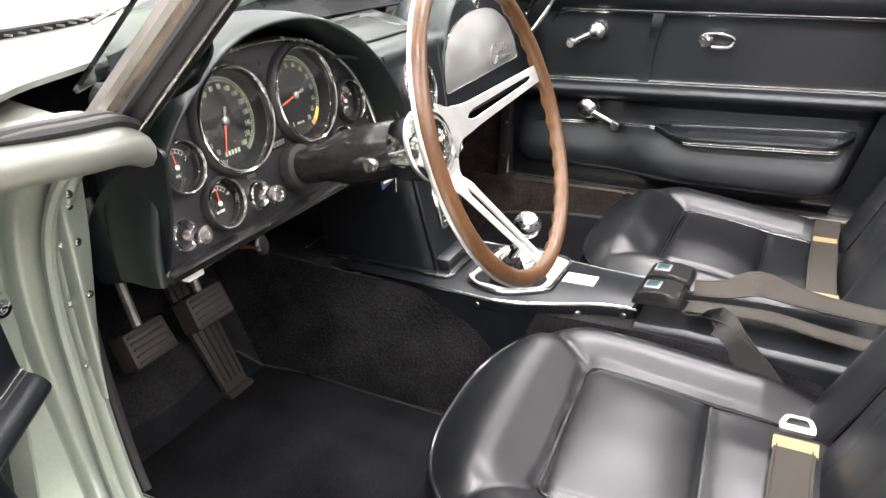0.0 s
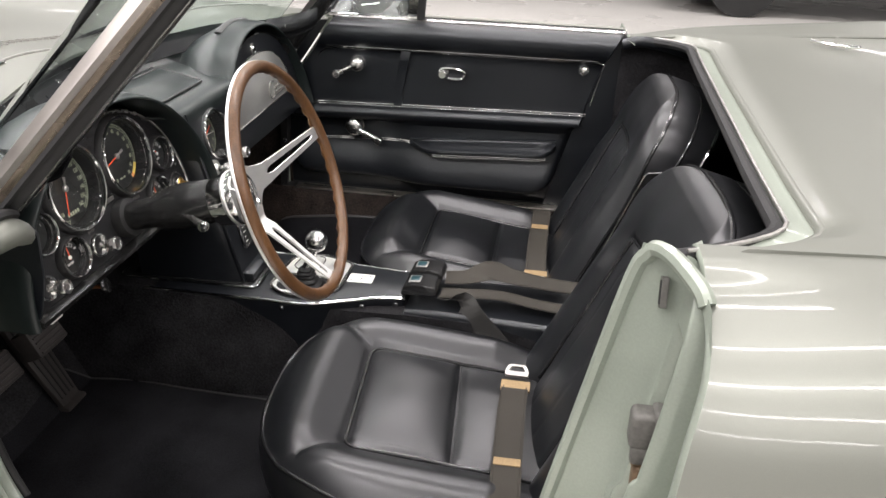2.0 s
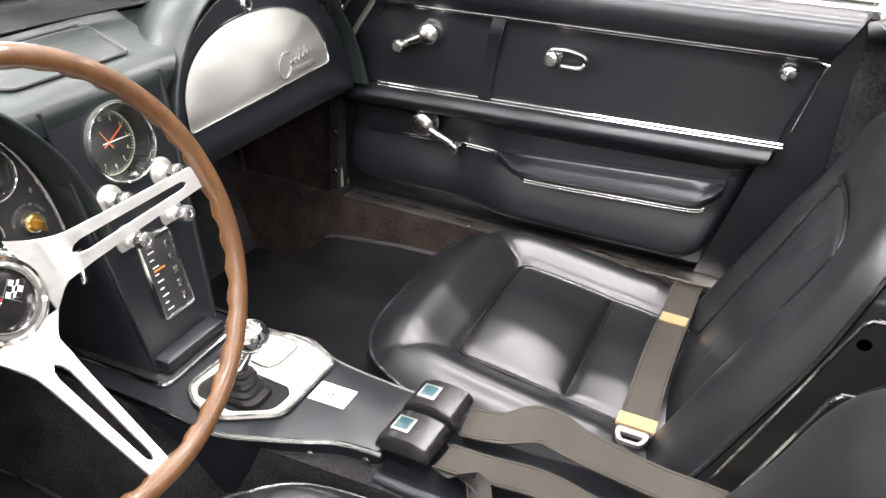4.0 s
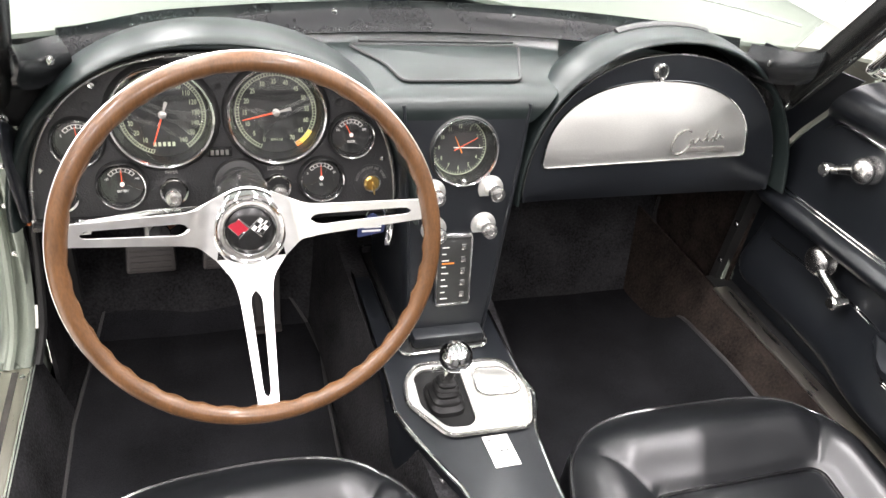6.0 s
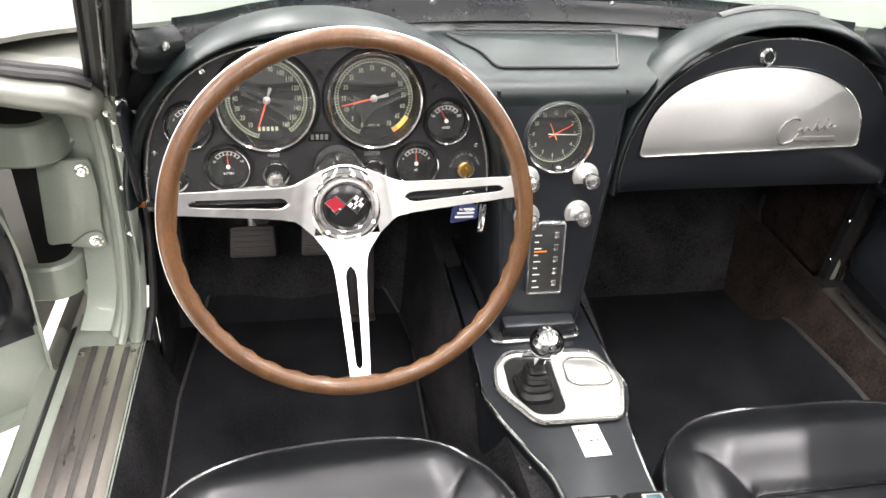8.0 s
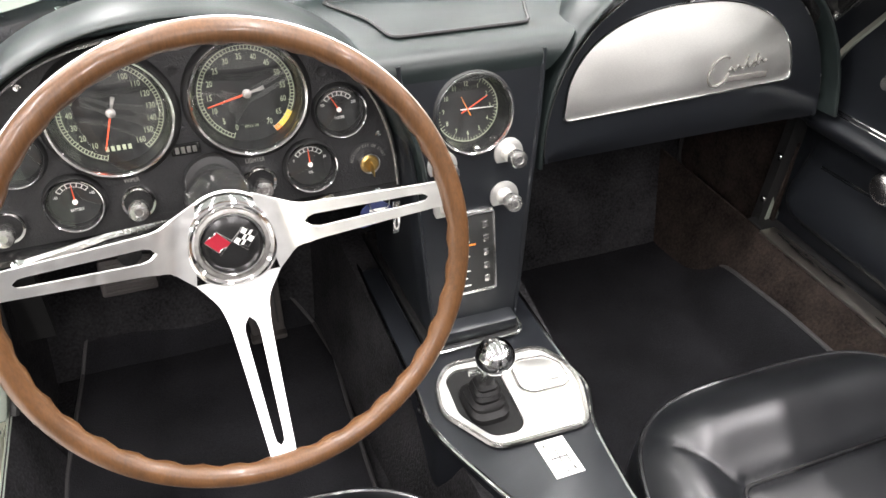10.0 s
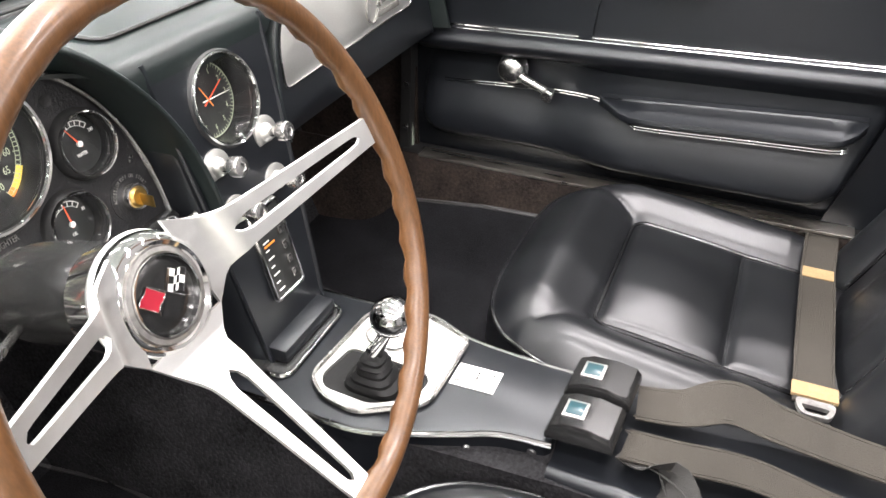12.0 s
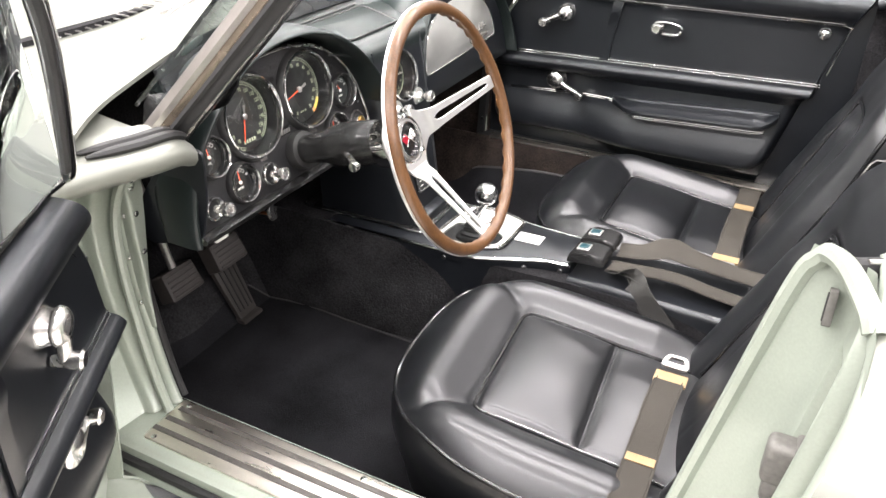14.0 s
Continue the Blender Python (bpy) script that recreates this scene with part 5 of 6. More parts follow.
bm.transform(Matrix.Translation((0, 0, 0.4604)))
part("lettering", joined(bm, *[box(a, b, c, d, 0.4602, 0.4607, 0) for a, b, c, d in ((0.0180, 0.0190, 0.365, 0.377), (0.0270, 0.0280, 0.355, 0.377), (0.0360, 0.0370, 0.355, 0.377), (0.0180, 0.0365, 0.3645, 0.3657))]), PLASTIC, card, "black gear letters and lines", m=CARD_M)
for p, n in (((-0.084, 0.50, 0.445), (-1, 0, 0)), ((-0.05, 0.352, 0.446), (-1, -0.5, 0)), ((-0.028, 0.29, 0.445), (-1, 0, 0)), ((0.112, 0.47, 0.445), (1, 0, 0))):
    screw("console_screw", p, n, 0.0035, console)
part("console_side", loft([[(x, y, z) for x, y in ct[::1]] for z in (0.36, 0.44)], True, False), VINYL, console)

shifter = thing("gear_shifter", (-0.012, 0.478, 0.46), "chrome gear lever with ball knob and black rubber boot", "gear lever")
part("boot", loft([[( -0.014 + w * math.copysign(abs(math.cos(a)) ** 0.6, math.cos(a)), 0.472 + h * math.copysign(abs(math.sin(a)) ** 0.6, math.sin(a)), z) for a in [2 * math.pi * k / 28 for k in range(28)]] for z, w, h in ((0.460, 0.025, 0.033), (0.466, 0.0245, 0.031), (0.470, 0.021, 0.024), (0.474, 0.0215, 0.023), (0.478, 0.0165, 0.018), (0.482, 0.017, 0.018), (0.486, 0.0145, 0.0145), (0.489, 0.0165, 0.0165), (0.492, 0.013, 0.013), (0.496, 0.0135, 0.0135), (0.499, 0.010, 0.010))]), BOOT, shifter, "black pleated rubber boot")
part("lever", tube(smooth_path([(-0.014, 0.475, 0.488), (-0.015, 0.464, 0.515), (-0.016, 0.450, 0.545)], 4), 0.0075, 14), CHROME, shifter, "chrome lever")
part("reverse_lockout", tube([(-0.040, 0.462, 0.528), (0.010, 0.458, 0.531)], 0.0038, 10), CHROME, shifter, "chrome reverse lockout bar")
bm = bmesh.new()
bmesh.ops.create_uvsphere(bm, u_segments=40, v_segments=24, radius=0.0215)
bmesh.ops.translate(bm, verts=bm.verts[:], vec=(-0.017, 0.447, 0.560))
part("ball_knob", bm, CHROME, shifter, "polished chrome ball knob")

# ---------------------------------------------------------------- doors
def door(name, m, label, vent_arm, window_arm, lean=(0.0, 0.0)):
    t = thing(name, m @ Vector((0.62, 0.45, 0.40)), label, "car door")
    prof = [(0.66, 0.40), (0.625, 0.405), (0.612, 0.418), (0.602, 0.432), (0.580, 0.440), (0.563, 0.448), (0.554, 0.459), (0.552, 0.473), (0.557, 0.495), (0.568, 0.522), (0.579, 0.550), (0.587, 0.60), (0.590, 0.618), (0.584, 0.626), (0.5795, 0.634), (0.580, 0.641), (0.588, 0.651), (0.599, 0.658), (0.601, 0.68), (0.602, 0.72), (0.601, 0.77), (0.598, 0.790), (0.588, 0.800), (0.576, 0.815), (0.571, 0.832), (0.574, 0.847), (0.584, 0.857), (0.60, 0.862), (0.63, 0.864), (0.66, 0.862)]
    P = smooth_path([(x, 0, z) for x, z in prof], 3)

    def front_y(z):
        return table(z, ((0.25, 0.73), (0.40, 0.73), (0.60, 0.725), (0.72, 0.69), (0.80, 0.635), (0.865, 0.59)))

    def sunk(y):
        """How far the lower panel stands back: more ahead of the armrest."""
        return lerp(0.016, 0.046, soft_step((y - 0.33) / 0.17))

    def ledge(y):
        return 0.009 - 0.024 * (y + 0.05)

    def skin(u, v):
        i = v * (len(P) - 1)
        k = min(int(i), len(P) - 2)
        p = P[k].lerp(P[k + 1], i - k)
        y0, y1 = front_y(p.z), table(p.z, ((0.40, 0.01), (0.47, -0.005), (0.64, -0.052), (0.80, -0.095), (0.86, -0.125)))
        y = lerp(y0, y1, u)
        e = min(u, 1 - u) * 0.8
        x = p.x + 0.05 * max(0, 1 - e / 0.012) ** 2
        # pressed lower panel with a soft border
        if p.z < 0.63:
            r, ef, er, eb = 0.055, y0 - 0.020 - y, y - y1 - 0.020, p.z - 0.440
            side, low = max(r - ef, r - er, 0), max(r - eb, 0)
            d = r - math.hypot(side, low) if side and low else min(ef, er, max(eb, 0.001))
            k = max(0.0, min(1.0, d / 0.022))
            x = lerp(max(x, 0.606), x, math.sqrt(1 - (1 - k) ** 2))
            x = min(max(x, 0.634), x + sunk(y) * soft_step((0.622 - p.z) / 0.02))
        # the ledge climbs towards the rear
        win = max(0.0, min(1.0, (p.z - 0.57) / 0.04)) * max(0.0, min(1.0, (0.75 - p.z) / 0.06))
        return (x, y, p.z + win * ledge(y))
    us = sorted({*[i / 60 for i in range(61)], 0.004, 0.009, 0.014, 0.019, 0.03, 0.035, 0.04, 0.045, 0.955, 0.96, 0.965, 0.97, 0.981, 0.986, 0.991, 0.996})
    part("inner_panel", sheet(skin, 0, len(P) * 1, 0.0, us=us), VINYL, t, "black vinyl inner panel", m=m)

    def skin_out(u, v):
        z = lerp(0.866, 0.25, v)
        y = lerp(front_y(z) + 0.03, table(z, ((0.25, 0.02), (0.47, 0.0), (0.86, -0.13))), u)
        return (0.70 + 0.16 * math.sin(min(1, v * 2.6) * math.pi / 2) - 0.05 * v * v, y, z)
    part("outer_skin", sheet(skin_out, 24, 24, 0.005), PAINT, t, "sage green metallic outer skin", m=m)
    part("top_rail", loft([[(0.618, y, 0.84), (0.618, y, 0.866), (0.626, y, 0.870), (0.634, y, 0.867), (0.634, y, 0.84)] for y in (0.585, 0.3, -0.13)]), CHROMED, t, "bright window sill rail", m=m)
    part("window_seal", tube([(0.640, 0.60, 0.864), (0.640, -0.12, 0.864)], 0.006, 8), RUBBER, t, m=m)
    part("front_edge", sheet(lambda u, v: (lerp(0.612, 0.82, u), front_y(lerp(0.862, 0.27, v)) + 0.03 * u, lerp(0.862, 0.27, v)), 8, 20, 0.004), JAMB, t, "painted door front edge", m=m)
    part("rear_edge", sheet(lambda u, v: (lerp(0.612, 0.80, u), table(lerp(0.86, 0.26, v), ((0.25, 0.018), (0.47, -0.002), (0.86, -0.128))), lerp(0.86, 0.26, v)), 6, 12, 0.004), JAMB, t, m=m)
    part("bottom_edge", box(0.614, 0.81, 0.03, 0.73, 0.255, 0.268, 0), JAMB, t, m=m)
    part("lower_inner_skin", box(0.635, 0.645, 0.02, 0.735, 0.26, 0.42, 0), JAMB, t, m=m)
    # bright double lines
    def line(nm, pts, r=0.0020):
        part(nm, tube(pts, r, 6), CHROME, t, "thin bright trim line", m=m)
    line("trim_line", [(0.6005, 0.627, 0.770), (0.598, 0.608, 0.788), (0.5935, 0.585, 0.794), (0.5925, 0.30, 0.796), (0.5915, -0.07, 0.798), (0.595, -0.086, 0.793), (0.6, -0.082, 0.78), (0.6005, -0.062, 0.69)], 0.0016)
    line("trim_line", [(0.5985, y, 0.6600 + ledge(y)) for y in (0.70, 0.5, 0.3, 0.1, -0.055)], 0.0017)
    line("trim_line", [(0.5955, y, 0.6555 + ledge(y)) for y in (0.70, 0.5, 0.3, 0.1, -0.055)], 0.0011)
    line("trim_line", [(0.588, 0.60, 0.7985), (0.587, 0.30, 0.8005), (0.586, -0.07, 0.8025)], 0.0011)
    # armrest pad with a bright line below its edge
    rings = []
    for y, s in ((0.385, 0.10), (0.375, 0.25), (0.350, 0.70), (0.33, 0.95), (0.30, 1.0), (0.15, 1.0), (0.06, 1.0), (0.04, 0.9), (0.022, 0.55), (0.010, 0.2)):
        zb, zt, dp = lerp(0.5535, 0.5660, (0.33 - y) / 0.29), lerp(0.574, 0.595, (0.37 - y) / 0.36), 0.044 * s
        zb = lerp(zt - 0.008, zb, min(1, s * 1.3))
        rings.append([(0.596, y, zb - 0.006), (0.588 - dp * 0.8, y, zb - 0.005), (0.588 - dp * 0.97, y, zb - 0.002), (0.588 - dp * 1.02, y, zb + 0.003), (0.588 - dp * 0.98, y, zb + 0.008), (0.588 - dp * 0.85, y, zb + 0.010), (0.588 - dp * 0.15, y, zt - 0.003), (0.5835, y, zt), (0.597, y, zt + 0.001)])
    arm = part("armrest", loft(rings), VINYL, t, "black vinyl armrest pad", m=m)
    for drop, rad in ((0.0, 0.0014), (0.0042, 0.0012)):
        line("armrest_trim", smooth_path([(0.6235, 0.665, 0.548 - drop), (0.6245, 0.50, 0.556 - drop), (0.612, 0.415, 0.5605 - drop), (0.600, 0.382, 0.560 - drop), (0.572, 0.345, 0.552 - drop), (0.552, 0.325, 0.5495 - drop), (0.5435, 0.30, 0.5505 - drop), (0.5435, 0.15, 0.557 - drop), (0.5435, 0.05, 0.5615 - drop), (0.552, 0.030, 0.564 - drop)], 4), rad)

    # cranks, latch pull, lock button, strap
    def crank(nm, y, z, x0, dy, dz, lab, r=0.0215):
        c = part(nm, lathe([(r, 0), (r, 0.003), (r * 0.9, 0.006), (r * 0.80, 0.013), (r * 0.93, 0.016), (r * 0.92, 0.019), (r * 0.80, 0.0235), (r * 0.58, 0.027), (r * 0.3, 0.029), (0, 0.0298)], m @ frame_of((x0, y, z), (0, -1, 0), (0, 0, 1)), 30), POLISH, t, lab)
        hub_p, end = Vector((x0 - 0.012, y, z)), Vector((x0 - 0.014, y + dy, z + dz))
        part("crank_arm", tube([hub_p, hub_p.lerp(end, 0.35) + Vector((-0.006, 0, 0)), end], 0.005, 10, radii=[0.0115, 0.0085, 0.0068]), POLISH, c, m=m)
        part("crank_knob", lathe([(0.006, -0.008), (0.0070, 0.004), (0.0095, 0.010), (0.0105, 0.021), (0.008, 0.024), (0, 0.024)], m @ frame_of(end + Vector((0.004, 0, 0)), (0, -1, 0), (0, 0, 1)), 20), POLISH, c)
    crank("vent_crank", 0.522, 0.757, 0.602, *vent_arm, "chrome vent window crank")
    crank("window_crank", 0.537, 0.589, 0.614, *window_arm, "chrome window crank", 0.0255)
    latch = part("latch_knob", lathe([(0.013, 0), (0.013, 0.003), (0.008, 0.006), (0.007, 0.014), (0.0115, 0.018), (0.0115, 0.026), (0.008, 0.029), (0, 0.029)], m @ frame_of((0.601, 0.304, 0.748), (0, -1, 0), (0, 0, 1)), 24), CHROME, t, "chrome door latch pull")
    part("latch_loop", tube(smooth_path([(0.592, 0.304, 0.760), (0.588, 0.277, 0.762), (0.588, 0.254, 0.756), (0.588, 0.250, 0.746), (0.588, 0.260, 0.737), (0.590, 0.292, 0.736)], 5), 0.004, 8), CHROME, latch, m=m)
    part("lock_button", lathe([(0.0125, 0), (0.0125, 0.003), (0.0105, 0.005), (0.010, 0.018), (0.007, 0.020), (0, 0.020)], m @ frame_of((0.602, -0.038, 0.777), (0, -1, 0), (0, 0, 1)), 24), CHROME, t, "chrome lock button")
    part("pull_strap", ribbon([(0.594, 0.398, 0.80), (0.590, 0.402, 0.775), (0.597, 0.41, 0.74), (0.599, 0.418, 0.69), (0.597, 0.42, 0.655)], 0.022, 0.003, (0, 1, 0)), VINYL, t, "black vinyl strap", m=m)
    # vent window frame, leaning in
    vm = m @ Matrix(((1, 0, lean[1], lean[0] - lean[1] * 0.86), (0, 1, 0, 0), (0, 0, 1, 0), (0, 0, 0, 1)))
    part("vent_post", loft([[(0.632 - 0.036 * k + a, 0.380 - 0.025 * k + b, lerp(0.86, 1.130, k)) for a, b in ((0.0, 0.0), (0.004, -0.004), (0.009, -0.002), (0.011, 0.003), (0.015, -0.002), (0.019, 0.0), (0.022, 0.008), (0.019, 0.024), (0.0, 0.024))] for k in (0, 0.5, 1)]), CHROME, t, "chrome vent window post", m=vm)
    part("vent_frame", tube(smooth_path([(0.630, 0.58, 0.868), (0.622, 0.61, 0.870), (0.614, 0.600, 0.882), (0.606, 0.553, 0.95), (0.602, 0.505, 1.03), (0.598, 0.44, 1.10), (0.594, 0.39, 1.132), (0.598, 0.36, 1.135)], 5), 0.0085, 10), CHROME, t, "chrome vent window frame", m=vm)
    part("vent_sill", tube([(0.628, 0.60, 0.868), (0.632, 0.37, 0.868)], 0.006, 8), CHROME, t, m=vm)
    part("vent_rubber", tube(smooth_path([(0.612, 0.590, 0.885), (0.603, 0.543, 0.95), (0.598, 0.495, 1.03), (0.593, 0.432, 1.095), (0.590, 0.39, 1.122)], 4), 0.005, 8), RUBBER, t, "black vent window rubber", m=vm)
    part("vent_seal", loft([[(0.625 - 0.037 * k + a, 0.362 - 0.025 * k + b, lerp(0.86, 1.128, k)) for a, b in ((0.0, 0.0), (0.006, 0.0), (0.007, 0.006), (0.009, 0.006), (0.010, 0.0), (0.016, 0.0), (0.016, 0.018), (0.0, 0.018))] for k in (0, 0.5, 1)]), RUBBER, t, "black window channel", m=vm)
    part("vent_post_cap", box(0.570, 0.590, 0.340, 0.372, 1.122, 1.142, 0.004), PLASTIC, t, "black rubber post cap", m=vm)
    bm = bmesh.new()
    bm.faces.new([bm.verts.new(p) for p in ((0.618, 0.60, 0.874), (0.634, 0.375, 0.872), (0.602, 0.36, 1.125), (0.600, 0.40, 1.122))])
    g = part("vent_glass", bm, GLASS, t, m=vm)
    bmg = bmesh.new()
    bmg.from_mesh(g.data)
    bmesh.ops.solidify(bmg, geom=bmg.faces[:], thickness=0.004)
    bmg.to_mesh(g.data)
    bmg.free()
    g.visible_shadow = False
    return t


door("passenger_door", Matrix.Identity(4), "closed car door with black vinyl inner panel and chrome cranks", (0.052, -0.026), (-0.066, -0.030))
HINGE = Vector((-0.766, 0.579, 0))
THETA = 56.9
mirror = Matrix.Diagonal((-1, 1, 1, 1))
open_m = Matrix.Translation(HINGE) @ Matrix.Rotation(radians(-THETA), 4, "Z") @ Matrix(((1, 0, 0.112, 0.597 - 0.112 * 0.794), (0, 1, 0, -0.60), (0, 0, 1, 0), (0, 0, 0, 1))) @ mirror
door("driver_door", open_m, "open car door with black vinyl inner panel and chrome cranks", (0.008, -0.047), (0.052, -0.006), (-0.025, -0.13))

# black cover between the dashboard end and the passenger door
part("pillar_cover", sheet(lambda u, v: (lerp(0.606, 0.555, v), lerp(table(lerp(0.60, 0.858, u), ((0.60, 0.728), (0.72, 0.694), (0.80, 0.640), (0.858, 0.600))), 0.762, v), lerp(0.60, 0.858, u)), 16, 8, 0.003), VINYL, body, "black vinyl pillar cover")
# passenger side rear trim behind the door
part("quarter_trim", sheet(lambda u, v: (0.606 + 0.012 * v, lerp(table(lerp(0.86, 0.30, v), ((0.3, 0.06), (0.86, -0.09))), -0.34, u), lerp(0.855, 0.30, v) - 0.012 * u), 12, 16, 0.004), VINYL, body, "black vinyl quarter trim")
part("quarter_roll", tube(smooth_path([(0.575, -0.12, 0.848), (0.572, -0.16, 0.858), (0.575, -0.22, 0.85), (0.58, -0.29, 0.83)], 5), 0.013, 10), VINYL, body, "black vinyl edge roll")

# ---------------------------------------------------------------- windscreen
screen = thing("windscreen", (CX, 0.8, 0.86), "curved clear windscreen in a bright frame with black inner trim", "windscreen")


def glass_at(x, k):
    """Point of the glass at height share k."""
    w = lerp(1.0, 0.79, k)
    xx = CX + (x - CX) * w
    return Vector((xx, base_y(x) - 0.37 * k, lerp(0.862 + 0.012 * gauss(x - CX, 0.4) - 0.02, 1.26, k)))


gls = part("glass", sheet(lambda u, v: glass_at(lerp(CX - 0.545, CX + 0.545, u), v), 40, 14, 0.005), GLASS, screen)
gls.visible_shadow = False
part("header_rail", tube([glass_at(lerp(CX - 0.55, CX + 0.55, i / 40), 1.0) for i in range(41)], 0.022, 10), CHROMED, screen, "windscreen header rail")
for s in (-1, 1):
    # inner rear edge of the pillar, leaning in and back
    pts = [Vector((CX + s * (0.500 + (0.963 - z) * 0.28), 0.521 + (0.963 - z) * 0.88, z)) for z in [0.80 + 0.046 * i for i in range(11)]]
    part("pillar_trim", loft([[p + Vector((s * a, b, 0.0)) for a, b in ((0.026, 0.030), (0.030, 0.040), (0.028, 0.048), (0.021, 0.060), (0.010, 0.058), (0.012, 0.034))] for p in pts]), TRIM, screen, "satin bright pillar trim")
    # reflection line beside the trim, put in as a bronze-coloured strip
    part("pillar_reflection_strip", loft([[p + Vector((s * a, b, 0.0)) for a, b in ((0.0245, 0.017), (0.0275, 0.024), (0.027, 0.031), (0.012, 0.032), (0.012, 0.018))] for p in pts]), BRONZE_REFLECTION, screen, "dark bronze reflection line along the pillar trim")
    part("pillar_seal", loft([[p + Vector((s * a, b, 0.0)) for a, b in ((0.025, 0.018), (0.026, 0.011), (0.0215, 0.0075), (0.018, 0.0095), (0.0145, 0.002), (0.009, -0.003), (0.003, -0.002), (0.0, 0.003), (0.002, 0.02))] for p in pts]), RUBBER, screen, "black pillar weatherstrip")
    part("pillar_edge_line", tube([pts[0] + Vector((s * 0.000, 0.010, -0.016)), pts[0] + Vector((s * 0.002, 0.0, -0.002))] + [p + Vector((s * 0.0005, -0.001, 0)) for p in pts[1:]], 0.0026, 8), CHROMED, screen, "thin bright pillar edge")
    part("pillar_garnish", loft([[p + Vector((s * a, b, 0.0)) for a, b in ((0.001, 0.001), (-0.006, -0.004), (-0.015, -0.003), (-0.023, 0.008), (-0.024, 0.034), (0.0, 0.03))] for p in pts]), PLASTIC, screen, "black painted pillar garnish")
    part("pillar_foot", loft([[(CX + s * a, y, z) for a, y, z in r] for r in (((0.475, 0.725, 0.842), (0.482, 0.690, 0.846), (0.495, 0.660, 0.850), (0.520, 0.630, 0.850), (0.530, 0.645, 0.848), (0.50, 0.75, 0.84)), ((0.475, 0.715, 0.835), (0.487, 0.678, 0.835), (0.503, 0.655, 0.835), (0.527, 0.640, 0.832), (0.540, 0.650, 0.83), (0.51, 0.75, 0.83)), ((0.500, 0.705, 0.795), (0.505, 0.682, 0.795), (0.515, 0.672, 0.795), (0.538, 0.664, 0.795), (0.545, 0.68, 0.795), (0.52, 0.75, 0.795)), ((0.512, 0.705, 0.770), (0.514, 0.694, 0.770), (0.520, 0.690, 0.770), (0.534, 0.687, 0.770), (0.540, 0.695, 0.770), (0.525, 0.74, 0.770)))]), PLASTIC, screen, "black pillar foot cover")
    screw("foot_screw", (CX + s * 0.533, 0.668, 0.789), (0, -1, 0.3), 0.0045, screen)
    # corner plate flowing from the pillar into the lower garnish
    high = smooth_path([(0.497, 0.600, 0.908), (0.498, 0.630, 0.889), (0.492, 0.665, 0.878), (0.483, 0.692, 0.873), (0.470, 0.716, 0.869)], 4)
    low = smooth_path([(0.497, 0.612, 0.850), (0.497, 0.635, 0.838), (0.488, 0.662, 0.828), (0.474, 0.690, 0.826), (0.458, 0.712, 0.826)], 4)

    def corner_plate(u, v):
        i = u * (len(high) - 1)
        k = min(int(i), len(high) - 2)
        a, b = high[k].lerp(high[k + 1], i - k), low[k].lerp(low[k + 1], i - k)
        p = a.lerp(b, v)
        return (CX + s * (p.x - 0.008 * math.sin(math.pi * min(1, v * 1.2))), p.y - 0.010 * math.sin(math.pi * v), p.z)
    part("garnish_gusset", sheet(corner_plate, 24, 12, 0.004), GARNISH, screen, "black painted corner garnish", sharp=60)
    screw("foot_screw", (CX + s * 0.474, 0.670, 0.857), (0, -0.9, 0.4), 0.0036, screen)
# inner lower garnish strip with screws
def garnish(u, v):
    x = lerp(CX - 0.478, CX + 0.478, u)
    dip = 0.008 * soft_step((abs(x - CX) - 0.36) / 0.1)
    return (x, base_y(x) - 0.005 - 0.022 * (1 - v) ** 1.5, 0.832 + 0.042 * v - dip)


part("lower_garnish", sheet(garnish, 40, 5, 0.005), GARNISH, screen, "black lower garnish strip")
for x in (-0.374, -0.112, 0.16, 0.42):
    screw("garnish_screw", (x, base_y(x) - 0.0145, 0.857), (0, -0.9, 0.4), 0.0045, screen)
# wipers and cowl grille outside
for sx in (-1, 1):
    wp = thing("wiper", (CX + sx * 0.28, base_y(0.3) + 0.06, 0.87), "dull metal windscreen wiper resting on the cowl", "wiper", "wipers")
    pts = [(CX + sx * 0.30 + 0.40 * (t - 0.3), base_y(CX + sx * 0.30 + 0.40 * (t - 0.3)) + 0.045, 0.885 + 0.02 * math.sin(3 * t)) for t in [i / 10 for i in range(11)]]
    part("blade", tube(pts, 0.0022, 6), STEEL, wp)
    part("wiper_arm", tube([(CX + sx * 0.28, base_y(0.3) + 0.10, 0.88), (CX + sx * 0.28 + 0.1, base_y(0.3) + 0.07, 0.90), pts[5]], 0.003, 6), CHROMED, wp)
part("cowl_grille", joined(*[box(CX - 0.42 + 0.02 * k, CX - 0.4185 + 0.02 * k, 1.035, 1.065, hood_z(CX - 0.4 + 0.02 * k, 1.06) + 0.0035, hood_z(CX - 0.4 + 0.02 * k, 1.06) + 0.006, 0) for k in range(43)]), STEEL, body, "grey cowl grille slots")

